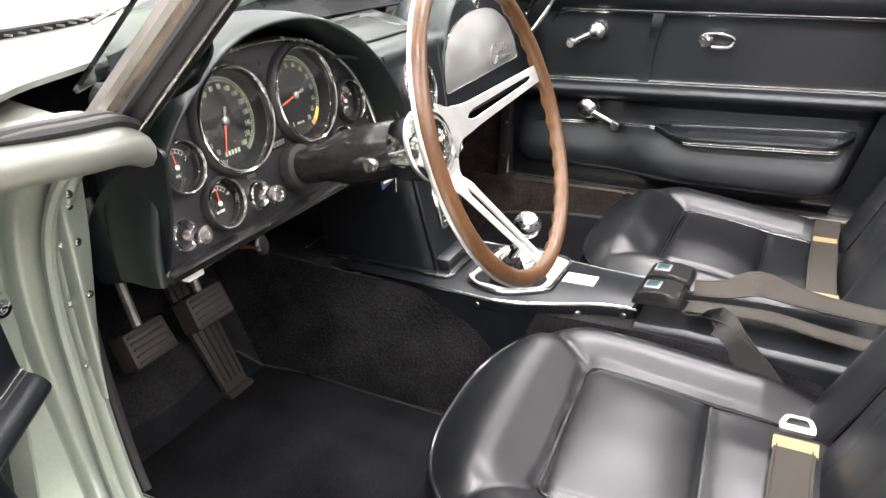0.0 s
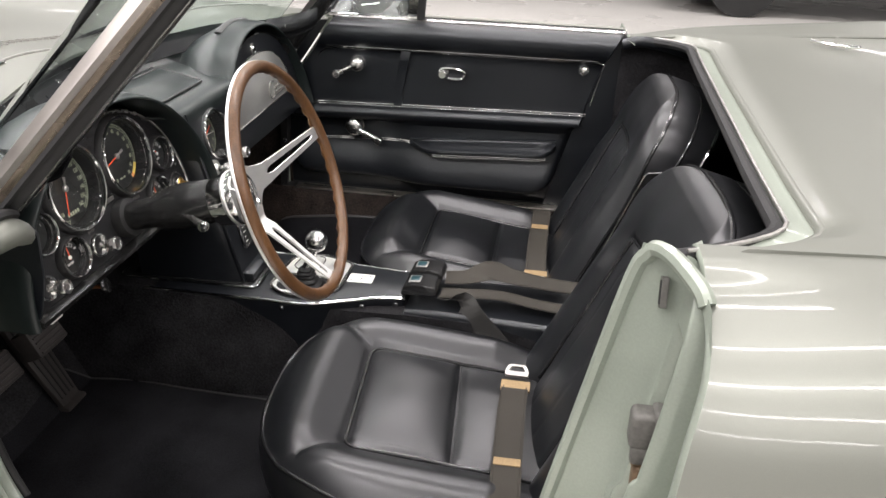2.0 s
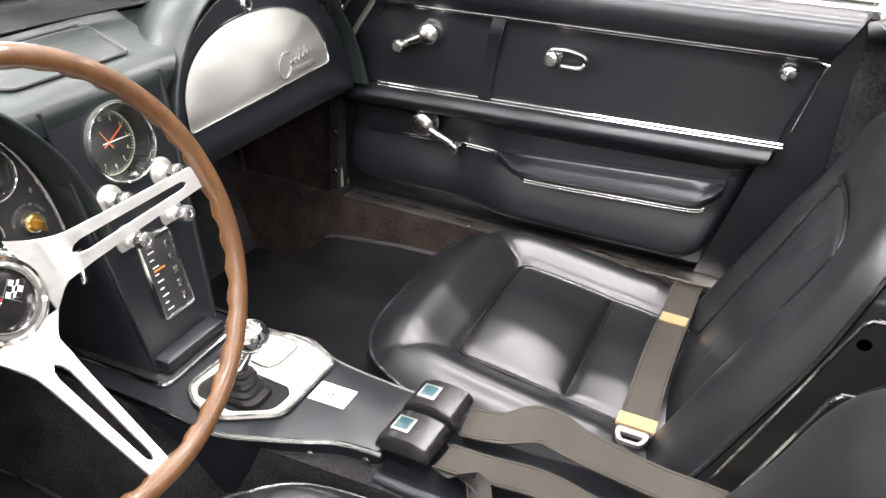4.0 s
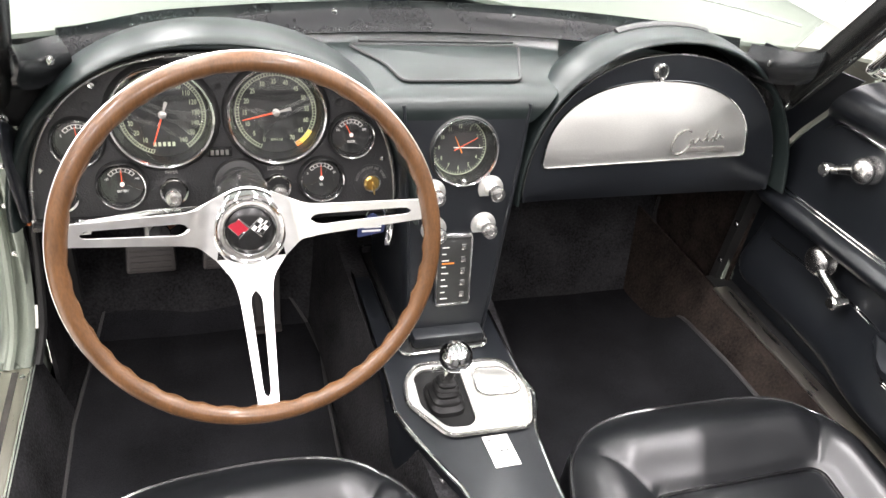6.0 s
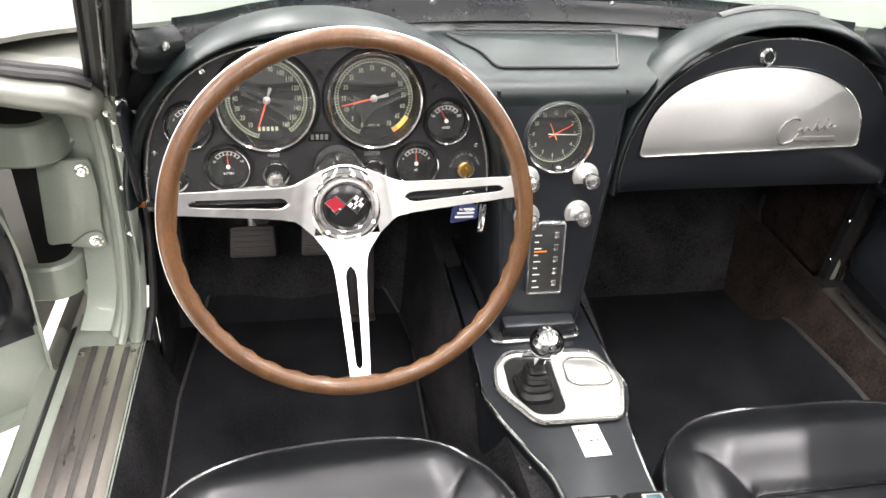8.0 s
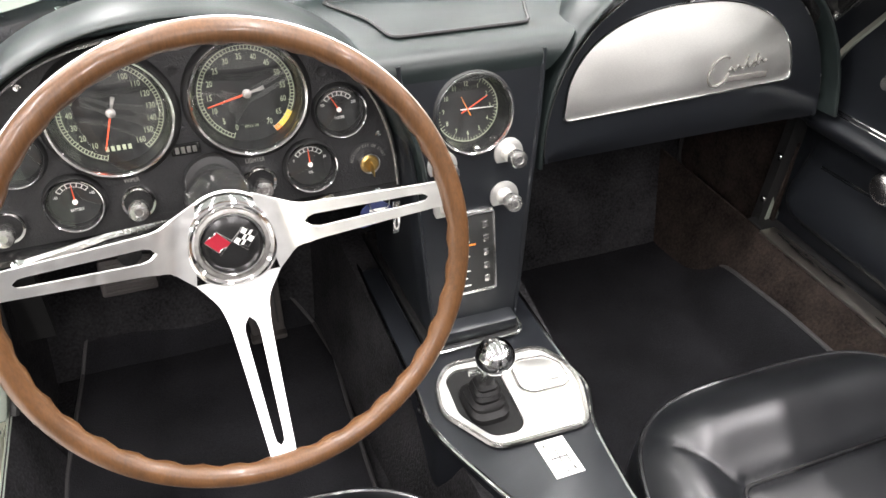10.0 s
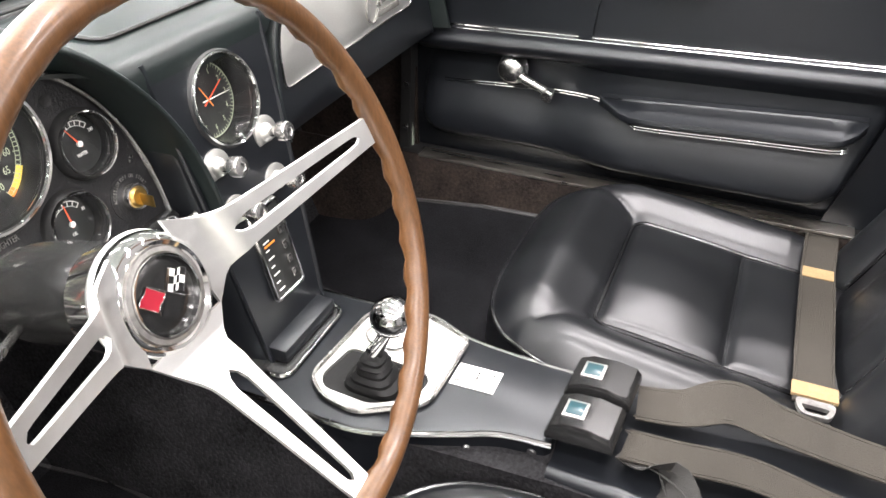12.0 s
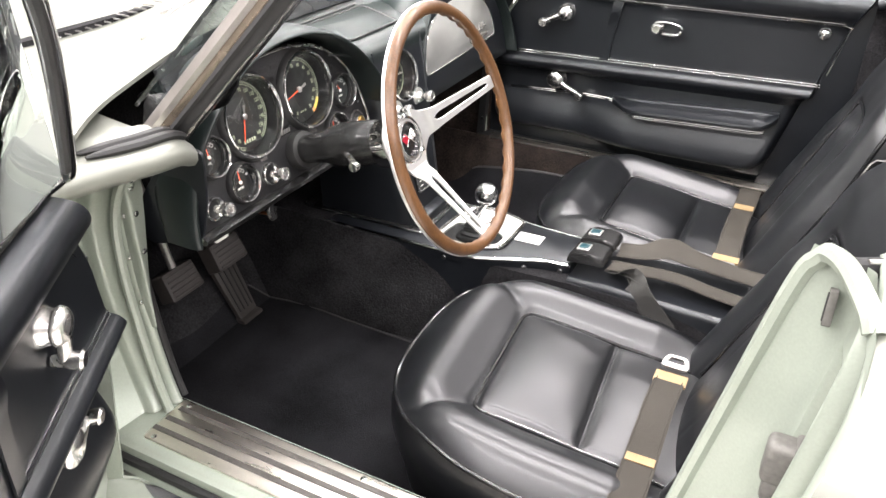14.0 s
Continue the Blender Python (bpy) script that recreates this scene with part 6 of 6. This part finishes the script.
# ---------------------------------------------------------------- seats
def seat_height(x, y):
    """Cushion top over x from the seat's middle and plan y, without its rolled edge."""
    a = abs(x)
    z = 0.393 + 0.049 * min(1, max(0, y) / 0.36)
    z += max(0.021 * gauss(a - 0.182, 0.042) * min(1, max(0.2, (y + 0.05) / 0.12)) * (1 - soft_step((y - 0.29) / 0.10)), 0.018 * gauss(y - 0.352, 0.042) * (1 - soft_step((a - 0.12) / 0.08)))
    inn = max(0.0, min(1.0, (0.150 - a) / 0.02))
    z += inn * (0.020 * max(0, 1 - (a / 0.138) ** 2) ** 0.7 * max(0, 1 - ((y - 0.207) / 0.084) ** 2) ** 0.7 + 0.014 * max(0, 1 - (a / 0.14) ** 2) ** 0.7 * max(0, 1 - ((y - 0.05) / 0.08) ** 2) ** 0.7)
    cr = 0.020
    d = 9.0
    if a < 0.130 - cr:
        d = min(d, abs(y - 0.288))
    if a < 0.130:
        d = min(d, abs(y - 0.128) + 0.002)
    if y < 0.288 - cr:
        d = min(d, abs(a - 0.130))
    elif a > 0.130 - cr and y < 0.31 and a < 0.15:
        d = min(d, abs(math.hypot(a - 0.130 + cr, y - 0.288 + cr) - cr))
    if y > 0.27:
        t = max(0, min(0.62, ((a - 0.125) * 0.075 + (y - 0.284) * 0.10) / (0.075**2 + 0.10**2)))
        d = min(d, math.hypot(a - 0.125 - 0.075 * t, y - 0.284 - 0.10 * t) + 0.007)
    z -= 0.0085 * gauss(d, 0.0078)
    return z + 0.0020 * noise.noise(Vector((x * 10, y * 8, 3.1))) + 0.0003 * noise.noise(Vector((x * 26, y * 30, 7.7)))


def seat(cx, label, turn=0.0, ahead=0.0, square=3.5):
    t = thing("bucket_seat", (cx, 0.2, 0.25), label, "car seat", "bucket seats")

    T = Matrix.Translation((cx, 0.1 + ahead, 0)) @ Matrix.Rotation(radians(turn), 4, "Z") @ Matrix.Translation((-cx, -0.1, 0))

    def plan(s, q):
        """The unit square laid onto the cushion's rounded outline."""
        r = max(abs(s), abs(q), 1e-6)
        if q > 0:
            n = square
            k = (abs(s / r) ** n + abs(q / r) ** n) ** (-1 / n)
            return 0.238 * s * k, 0.15 + 0.280 * q * k
        return 0.238 * s * (1 - 0.10 * q * q), 0.15 + 0.20 * q

    def top(u, v):
        s, q = 2 * u - 1, 2 * v - 1
        x, y = plan(s, q)
        e = (1 - max(abs(s), q)) * 0.24
        z = seat_height(x, y) - 0.015 * max(0, 1 - e / 0.03) ** 2 + 0.007 * gauss(e - 0.048, 0.034)
        return (cx + x, y, z)
    cushion = part("cushion", sheet(top, 120, 120), SEATV, t, "black vinyl cushion with welted centre panel", sharp=60, m=T)
    rim = [Vector(top(0.0, v)) for v in [i / 40 for i in range(41)]] + [Vector(top(u, 1.0)) for u in [i / 50 for i in range(1, 51)]] + [Vector(top(1.0, v)) for v in [1 - i / 40 for i in range(1, 41)]]
    part("piping", tube([p + Vector((0, 0, 0.0)) for p in rim], 0.0036, 8), PIPING, cushion, "black welt round the cushion", m=T)
    mid = Vector((cx, 0.15, 0))
    rings = []
    for dz, k in ((-0.002, 0.995), (-0.008, 1.004), (-0.028, 1.022), (-0.055, 1.026), (-0.085, 1.01), (-0.12, 0.975), (None, 0.94)):
        rings.append([Vector((lerp(mid.x, p.x, k), lerp(mid.y, p.y, k), 0.25 if dz is None else max(0.252, p.z + dz))) + Vector((0, 0, 0.002 * noise.noise(p * 18 + Vector((0, 0, k * 30))))) for p in rim])
    part("skirt", loft(rings, False), SEATV, t, "black vinyl seat skirt", sharp=60, m=T)
    cr = 0.020
    corner = [(0.130 - cr + cr * math.sin(a), 0.288 - cr + cr * math.cos(a)) for a in [math.pi / 2 * i / 8 for i in range(9)]]
    run = [(0.0, 0.288), (0.05, 0.288), (0.09, 0.288)] + corner + [(0.130, y) for y in (0.24, 0.2, 0.16, 0.12, 0.08, 0.04, 0.0)]
    run = [(-x, y) for x, y in run[::-1]] + run[1:]
    part("panel_welt", tube([(cx + x, y, seat_height(x, y) + 0.003) for x, y in [(p.x, p.y) for p in smooth_path([(x, y, 0) for x, y in run], 2)]], 0.0029, 6), PIPING, cushion, "black welt round the centre panel", m=T)
    part("cross_seam", tube([(cx - 0.128 + 0.256 * i / 20, 0.128, seat_height(-0.128 + 0.256 * i / 20, 0.128) + 0.001) for i in range(21)], 0.0014, 6), SEATV, cushion, m=T)
    for s in (-1, 1):
        for off in (-0.0045, 0.0045):
            pts = [(s * (0.130 + 0.066 * k + off * 0.8), 0.292 + 0.088 * k - off * 0.6) for k in [0.58 * i / 14 for i in range(15)]]
            part("mitre_stitch", tube([(cx + x, y, seat_height(x, y) + 0.0004) for x, y in pts], 0.0011, 5), SEATV, cushion, m=T)
    # backrest, leaning back
    BM = frame_of((cx, -0.035, 0.365), (1, 0, 0), (0, -0.205, 0.465))
    BM = BM @ Matrix.Diagonal((1, 1, -1, 1)) if BM.to_3x3().col[2].y < 0 else BM
    H = 0.490

    def half(p):
        q = max(0.0, (p - 0.34) / (H - 0.34))
        return (0.232 - 0.034 * (p / H) ** 2) * max(0.0, 1 - q**2.9) ** (1 / 2.9)

    def face(x, p):
        a = abs(x)
        z = 0.040 + 0.020 * gauss(a - 0.165 + 0.03 * p / H, 0.042) * (1 - 0.8 * max(0, min(1, (p - 0.26) / 0.12))) + 0.011 * gauss(p - 0.395, 0.065)
        z += 0.014 * max(0, 1 - (a / 0.105) ** 2) * max(0, min(1, (0.345 - p) / 0.05)) + 0.0025 * noise.noise(Vector((x * 10, p * 9, 5.3)))
        d = 9.0
        if p < 0.34:
            d = min(d, abs(a - 0.112 + 0.02 * p / H), abs(a - 0.040) + 0.008)
        if a < 0.10:
            d = min(d, abs(p - 0.340 - 0.01 * (1 - (a / 0.1) ** 2)))
        return z - 0.0070 * gauss(d, 0.0065)

    def back(u, v):
        s, p = 2 * u - 1, H * (1 - (1 - v) ** 1.7)
        w = max(half(p), 0.001)
        x = s * w
        e = min(w * (1 - abs(s)), H - p)
        return (x, p, face(x, p) - 0.022 * max(0, 1 - max(e, 0) / 0.035) ** 2)
    backrest = part("backrest", sheet(back, 100, 100), SEATV, t, "black vinyl backrest with welted panels", m=T @ BM, sharp=60)
    outline = [Vector(back(0.0, v)) for v in [i / 60 for i in range(61)]] + [Vector(back(1.0, v)) for v in [1 - i / 60 for i in range(61)]]
    part("piping", tube([p + Vector((0, 0, 0.001)) for p in outline], 0.0036, 8), PIPING, backrest, "black welt round the backrest", m=T @ BM)
    for s in (-1, 1):
        part("seam_welt", tube([(s * (0.112 - 0.02 * p / H), p, face(0.112 - 0.02 * p / H, p) + 0.0045) for p in [0.03 + 0.305 * i / 24 for i in range(25)]], 0.0030, 8), PIPING, backrest, m=T @ BM)
    part("cross_welt", tube([(x, 0.340 + 0.01 * (1 - (x / 0.1) ** 2), face(x, 0.340 + 0.01 * (1 - (x / 0.1) ** 2)) + 0.0045) for x in [-0.098 + 0.196 * i / 20 for i in range(21)]], 0.0030, 8), PIPING, backrest, m=T @ BM)
    part("gusset", loft([[Vector((p.x * k, p.y + (0.004 if p.y > 0.4 else 0) * j, p.z - dz)) for p in outline] for j, (k, dz) in enumerate(((0.998, 0.001), (1.014, 0.016), (1.020, 0.046), (1.012, 0.082), (1.0, 0.094)))], False), SEATV, t, "black vinyl side gusset", m=T @ BM, sharp=60)
    shell = [[Vector((p.x * k, p.y - 0.006 * j, p.z - dz)) for p in outline] for j, (k, dz) in enumerate(((1.0, 0.092), (0.99, 0.102), (0.90, 0.110), (0.5, 0.118), (0.02, 0.118)))]
    part("back_shell", loft(shell, False), PLASTIC, t, "black hard back shell", m=T @ BM)
    part("shell_trim", tube([Vector((p.x * 1.018, p.y + (0.010 if p.y > 0.4 else 0.0), p.z - 0.090)) for p in outline], 0.0032, 6), CHROME, t, "bright edge strip on the back shell", m=T @ BM)
    part("gusset_welt", tube([Vector((p.x * 1.020, p.y + (0.006 if p.y > 0.4 else 0.0), p.z - 0.050)) for p in outline], 0.0034, 8), PIPING, t, "black welt along the side gusset", m=T @ BM)
    YZ = Matrix(((0, 0, 1, 0), (1, 0, 0, 0), (0, 1, 0, 0), (0, 0, 0, 1)))
    for s in (-1, 1):
        x0 = cx + s * 0.238 - (0.004 if s < 0 else 0)
        plate = [(-0.050, 0.415), (-0.157, 0.707), (-0.186, 0.711), (-0.196, 0.670), (-0.120, 0.400)]
        bracket = part("hinge_bracket", prism(rounded(plate, 0.006), x0, x0 + 0.004, YZ, 0.001), PLASTIC, t, "black hinge bracket", m=T)
        edge = [(cx + s * 0.2405, y, z) for y, z in ((-0.052, 0.420), (-0.105, 0.565), (-0.154, 0.702), (-0.160, 0.709), (-0.184, 0.711))]
        part("bracket_edge", tube(edge, 0.0022, 6), CHROME, bracket, "bright bracket edge", m=T)
        part("bracket_screw", lathe([(0.0065, 0), (0.0065, 0.0015), (0.005, 0.004), (0.002, 0.0045), (0, 0.003)], frame_of((cx + s * 0.242, -0.160, 0.683), (0, -s, 0), (0, 0, 1)), 16), CHROME, bracket, "bright hinge screw", m=T)
    return t


seat(-0.278, "driver's black vinyl bucket seat with welted panels", 4.0, 0.006, 2.7)
seat(0.342, "passenger's black vinyl bucket seat with welted panels")

# ---------------------------------------------------------------- belts
def buckle(name, p, u, v, label):
    """A rounded black lift buckle with a teal badge."""
    t = thing(name, p, label, "seat belt buckle", "belt buckles")
    m = frame_of(p, u, v)
    rings = []
    for y, h in ((-0.034, 0.010), (-0.030, 0.016), (-0.01, 0.021), (0.015, 0.021), (0.030, 0.015), (0.034, 0.008)):
        rings.append([(-0.026, y, 0), (0.026, y, 0), (0.026, y, h * 0.75), (0.023, y, h), (-0.023, y, h), (-0.026, y, h * 0.75)])
    part("buckle_body", loft(rings), PLASTIC, t, m=m)
    part("badge_frame", box(-0.012, 0.012, -0.002, 0.021, 0.019, 0.0225, 0.001), STEEL, t, m=m)
    part("badge", box(-0.0085, 0.0085, 0.001, 0.018, 0.0215, 0.0235, 0.0006), TEAL, t, "teal badge", m=m)


buckle("belt_buckle", (0.001, 0.245, 0.470), (1, -0.05, 0), (0.05, 1, -0.1), "black lift-flap belt buckle with teal badge on the console")
buckle("belt_buckle", (0.060, 0.242, 0.472), (1, -0.05, 0), (0.05, 1, -0.1), "black lift-flap belt buckle with teal badge on the console")
pad_rows = [(0.27, -0.050, 0.447), (0.2, -0.054, 0.452), (0.0, -0.064, 0.452), (-0.25, -0.076, 0.455)]
part("rear_tunnel_pad", loft([[(xl - 0.006, y, 0.27), (xl, y, z - 0.010), (xl + 0.002, y, z - 0.004), (xl + 0.007, y, z), (xl + 0.013, y, z - 0.001), (xl + 0.018, y, z - 0.003), (0.080, y, z - 0.003), (0.094, y, z - 0.006), (0.101, y, z - 0.016), (0.106, y, 0.30)] for y, xl, z in pad_rows]), VINYL, console, "black padded rear tunnel cover", sharp=60)


def belt(pts, across, label, mat=BELT, w=0.045):
    t = thing("seat_belt", pts[0], label, "seat belt", "seat belts")
    part("webbing", ribbon(pts, w, 0.0018, across), mat, t)
    P = smooth_path(pts, 6)
    A = smooth_path(across, 6) if isinstance(across[0], (tuple, list)) else [Vector(across)] * len(P)
    for s in (-1, 1):
        part("selvage", tube([p + a.normalized() * (s * (w / 2 - 0.0035)) + Vector((0, 0, 0.0007)) for p, a in zip(P, A)], 0.0011, 5), mat, t, "darker woven edge")
    return t


belt([(0.056, 0.205, 0.470), (0.062, 0.16, 0.474), (0.078, 0.118, 0.484), (0.072, 0.07, 0.478), (0.064, -0.01, 0.473), (0.060, -0.09, 0.472), (0.045, -0.2, 0.47)], [(1, 0, 0.1), (1, 0, 0.2), (0.9, 0.2, 0.5), (1, 0, 0.2), (1, 0, 0.05), (1, 0, 0.05), (1, 0, 0)], "grey webbing seat belt lying along the tunnel")
belt([(-0.002, 0.205, 0.468), (-0.003, 0.16, 0.472), (0.006, 0.09, 0.470), (-0.002, 0.02, 0.464), (-0.006, -0.05, 0.462), (0.01, -0.12, 0.464), (0.04, -0.2, 0.466)], (1, 0.1, -0.12), "grey webbing seat belt running beside the driver's seat")
droop = belt([(0.0, 0.20, 0.466), (-0.02, 0.165, 0.466), (-0.056, 0.135, 0.458), (-0.069, 0.100, 0.425), (-0.075, 0.065, 0.385), (-0.079, 0.035, 0.350)], [(0.8, 0.4, 0), (0.7, 0.6, -0.1), (0.4, 0.8, -0.3), (0.1, 0.7, -0.6), (0, 0.65, -0.7), (0, 0.65, -0.7)], "dark webbing belt drooping beside the driver's seat", BELTK)
part("tan_end", ribbon([(-0.0775, 0.048, 0.366), (-0.079, 0.035, 0.350), (-0.080, 0.022, 0.336)], 0.049, 0.005, (0, 0.65, -0.7)), TAN, droop, "worn tan belt end")
for cx, s, lab in ((-0.278, -1, "driver's"), (0.342, 1, "passenger's")):
    xs = (-0.165, -0.10, -0.03, 0.05, 0.12, 0.18, 0.222) if s > 0 else (-0.085, -0.05, 0.0, 0.06, 0.12, 0.18, 0.222)
    pts = [(cx + s * x, (0.032 if s > 0 else 0.045) - 0.02 * abs(x), seat_height(x, 0.045) + (0.014 if abs(x) < 0.13 else 0.010)) for x in xs] + [(cx + s * 0.243, 0.038, 0.388), (cx + s * 0.247, 0.035, 0.33)]
    strap = belt(pts, (0, 1, 0), "grey-brown webbing belt lying across the " + lab + " cushion")
    m = frame_of((pts[0][0] - s * 0.010, pts[0][1], pts[0][2] + 0.004), (s, 0, -0.1), (0, s, 0)) @ Matrix.Diagonal((0.85, 0.82, 1, 1))
    part("tongue_plate", holed(rounded([(-0.024, -0.017), (-0.006, -0.0245), (0.010, -0.0245), (0.010, 0.0245), (-0.006, 0.0245), (-0.024, 0.017)], 0.007), [rounded([(-0.018, -0.012), (-0.003, -0.018), (-0.003, 0.018), (-0.018, 0.012)], 0.004)], 0, 0.005), STEEL, strap, "bright steel tongue plate", m=m)
    part("tan_keeper", ribbon([Vector(pts[0]) + Vector((s * 0.008, 0, 0.002)), Vector(pts[0]) + Vector((s * 0.020, 0, 0.0015)), Vector(pts[0]) + Vector((s * 0.032, 0, 0.001))], 0.049, 0.004, (0, 1, 0)), TAN, strap, "worn tan keeper band")
    t0, t1 = (0.108, 0.126) if s < 0 else (0.088, 0.124)
    lie = [p for p in smooth_path(pts, 12) if t0 <= (p.x - cx) * s <= t1]
    part("paper_tag", ribbon([p + Vector((0, 0, 0.0022)) for p in (lie[0], lie[len(lie) // 2], lie[-1])], 0.040, 0.0015, (0, 1, 0)), TAN, strap, "aged tan paper tag")


# ---------------------------------------------------------------- deck emblem and other parked cars
emblem = part("deck_emblem", joined(tube([(0.532, -0.517, rear_z(0.53, -0.52) + 0.012), (0.507, -0.561, rear_z(0.5, -0.56) + 0.013), (0.496, -0.609, rear_z(0.5, -0.6) + 0.012)], 0.0035, 8), tube([(0.507, -0.561, rear_z(0.5, -0.56) + 0.006), (0.507, -0.561, rear_z(0.5, -0.56) + 0.03)], 0.004, 8)), CHROME, body, "small chrome emblem on the rear deck")


def parked_car(x, y, label):
    """A low dark coupe standing along y, its flank at x."""
    t = thing("parked_car", (x + 0.85, y - 2.0, 0), label, "car", "parked cars")
    rings = []
    for v, hw, lo, hi in ((0.0, 0.62, 0.42, 0.60), (0.15, 0.78, 0.24, 0.76), (0.9, 0.84, 0.20, 0.86), (1.6, 0.85, 0.20, 0.90), (2.4, 0.85, 0.20, 0.90), (3.4, 0.84, 0.22, 0.90), (4.1, 0.76, 0.30, 0.82), (4.3, 0.60, 0.45, 0.66)):
        rings.append([(x + 0.85 + hw * a, y - v, lerp(lo, hi, b)) for a, b in ((-0.9, 0), (-1, 0.15), (-1.0, 0.6), (-0.93, 0.9), (-0.7, 1), (0.7, 1), (0.93, 0.9), (1, 0.6), (1, 0.15), (0.9, 0))])
    shell = part("car_shell", loft(rings), DARKPAINT, t)
    part("cabin", loft([[(x + 0.85 + w * a, y - v, z) for a, w, z in ((-1, 0.70, 0.86), (-1, 0.58, top), (1, 0.58, top), (1, 0.70, 0.86))] for v, top in ((1.3, 0.90), (1.9, 1.24), (2.7, 1.24), (3.5, 0.92))]), PLASTIC, t, "dark glazed cabin")
    for v in (0.85, 3.45):
        for sx in (-1, 1):
            m = frame_of((x + 0.85 + sx * 0.74, y - v, 0.32), (0, -sx, 0), (0, 0, 1))
            tyre = part("tyre", lathe([(0.19, 0.10), (0.20, 0.115), (0.27, 0.12), (0.31, 0.10), (0.32, 0.06), (0.32, -0.08), (0.2, -0.09)], m, 40), TYRE, t, "black tyre with thin red line")
            part("red_line", lathe([(0.262, 0.1215), (0.270, 0.1215)], m, 40, cap=False), REDLINE, tyre)
            part("rim", lathe([(0.195, 0.10), (0.19, 0.12), (0.17, 0.09), (0.06, 0.10), (0.05, 0.115), (0, 0.115)], m, 30), CHROMED, tyre)
    return t


parked_car(6.66, -0.82, "dark parked coupe with red-line tyres")
parked_car(5.62, 7.9, "dark parked coupe standing on the garage floor")
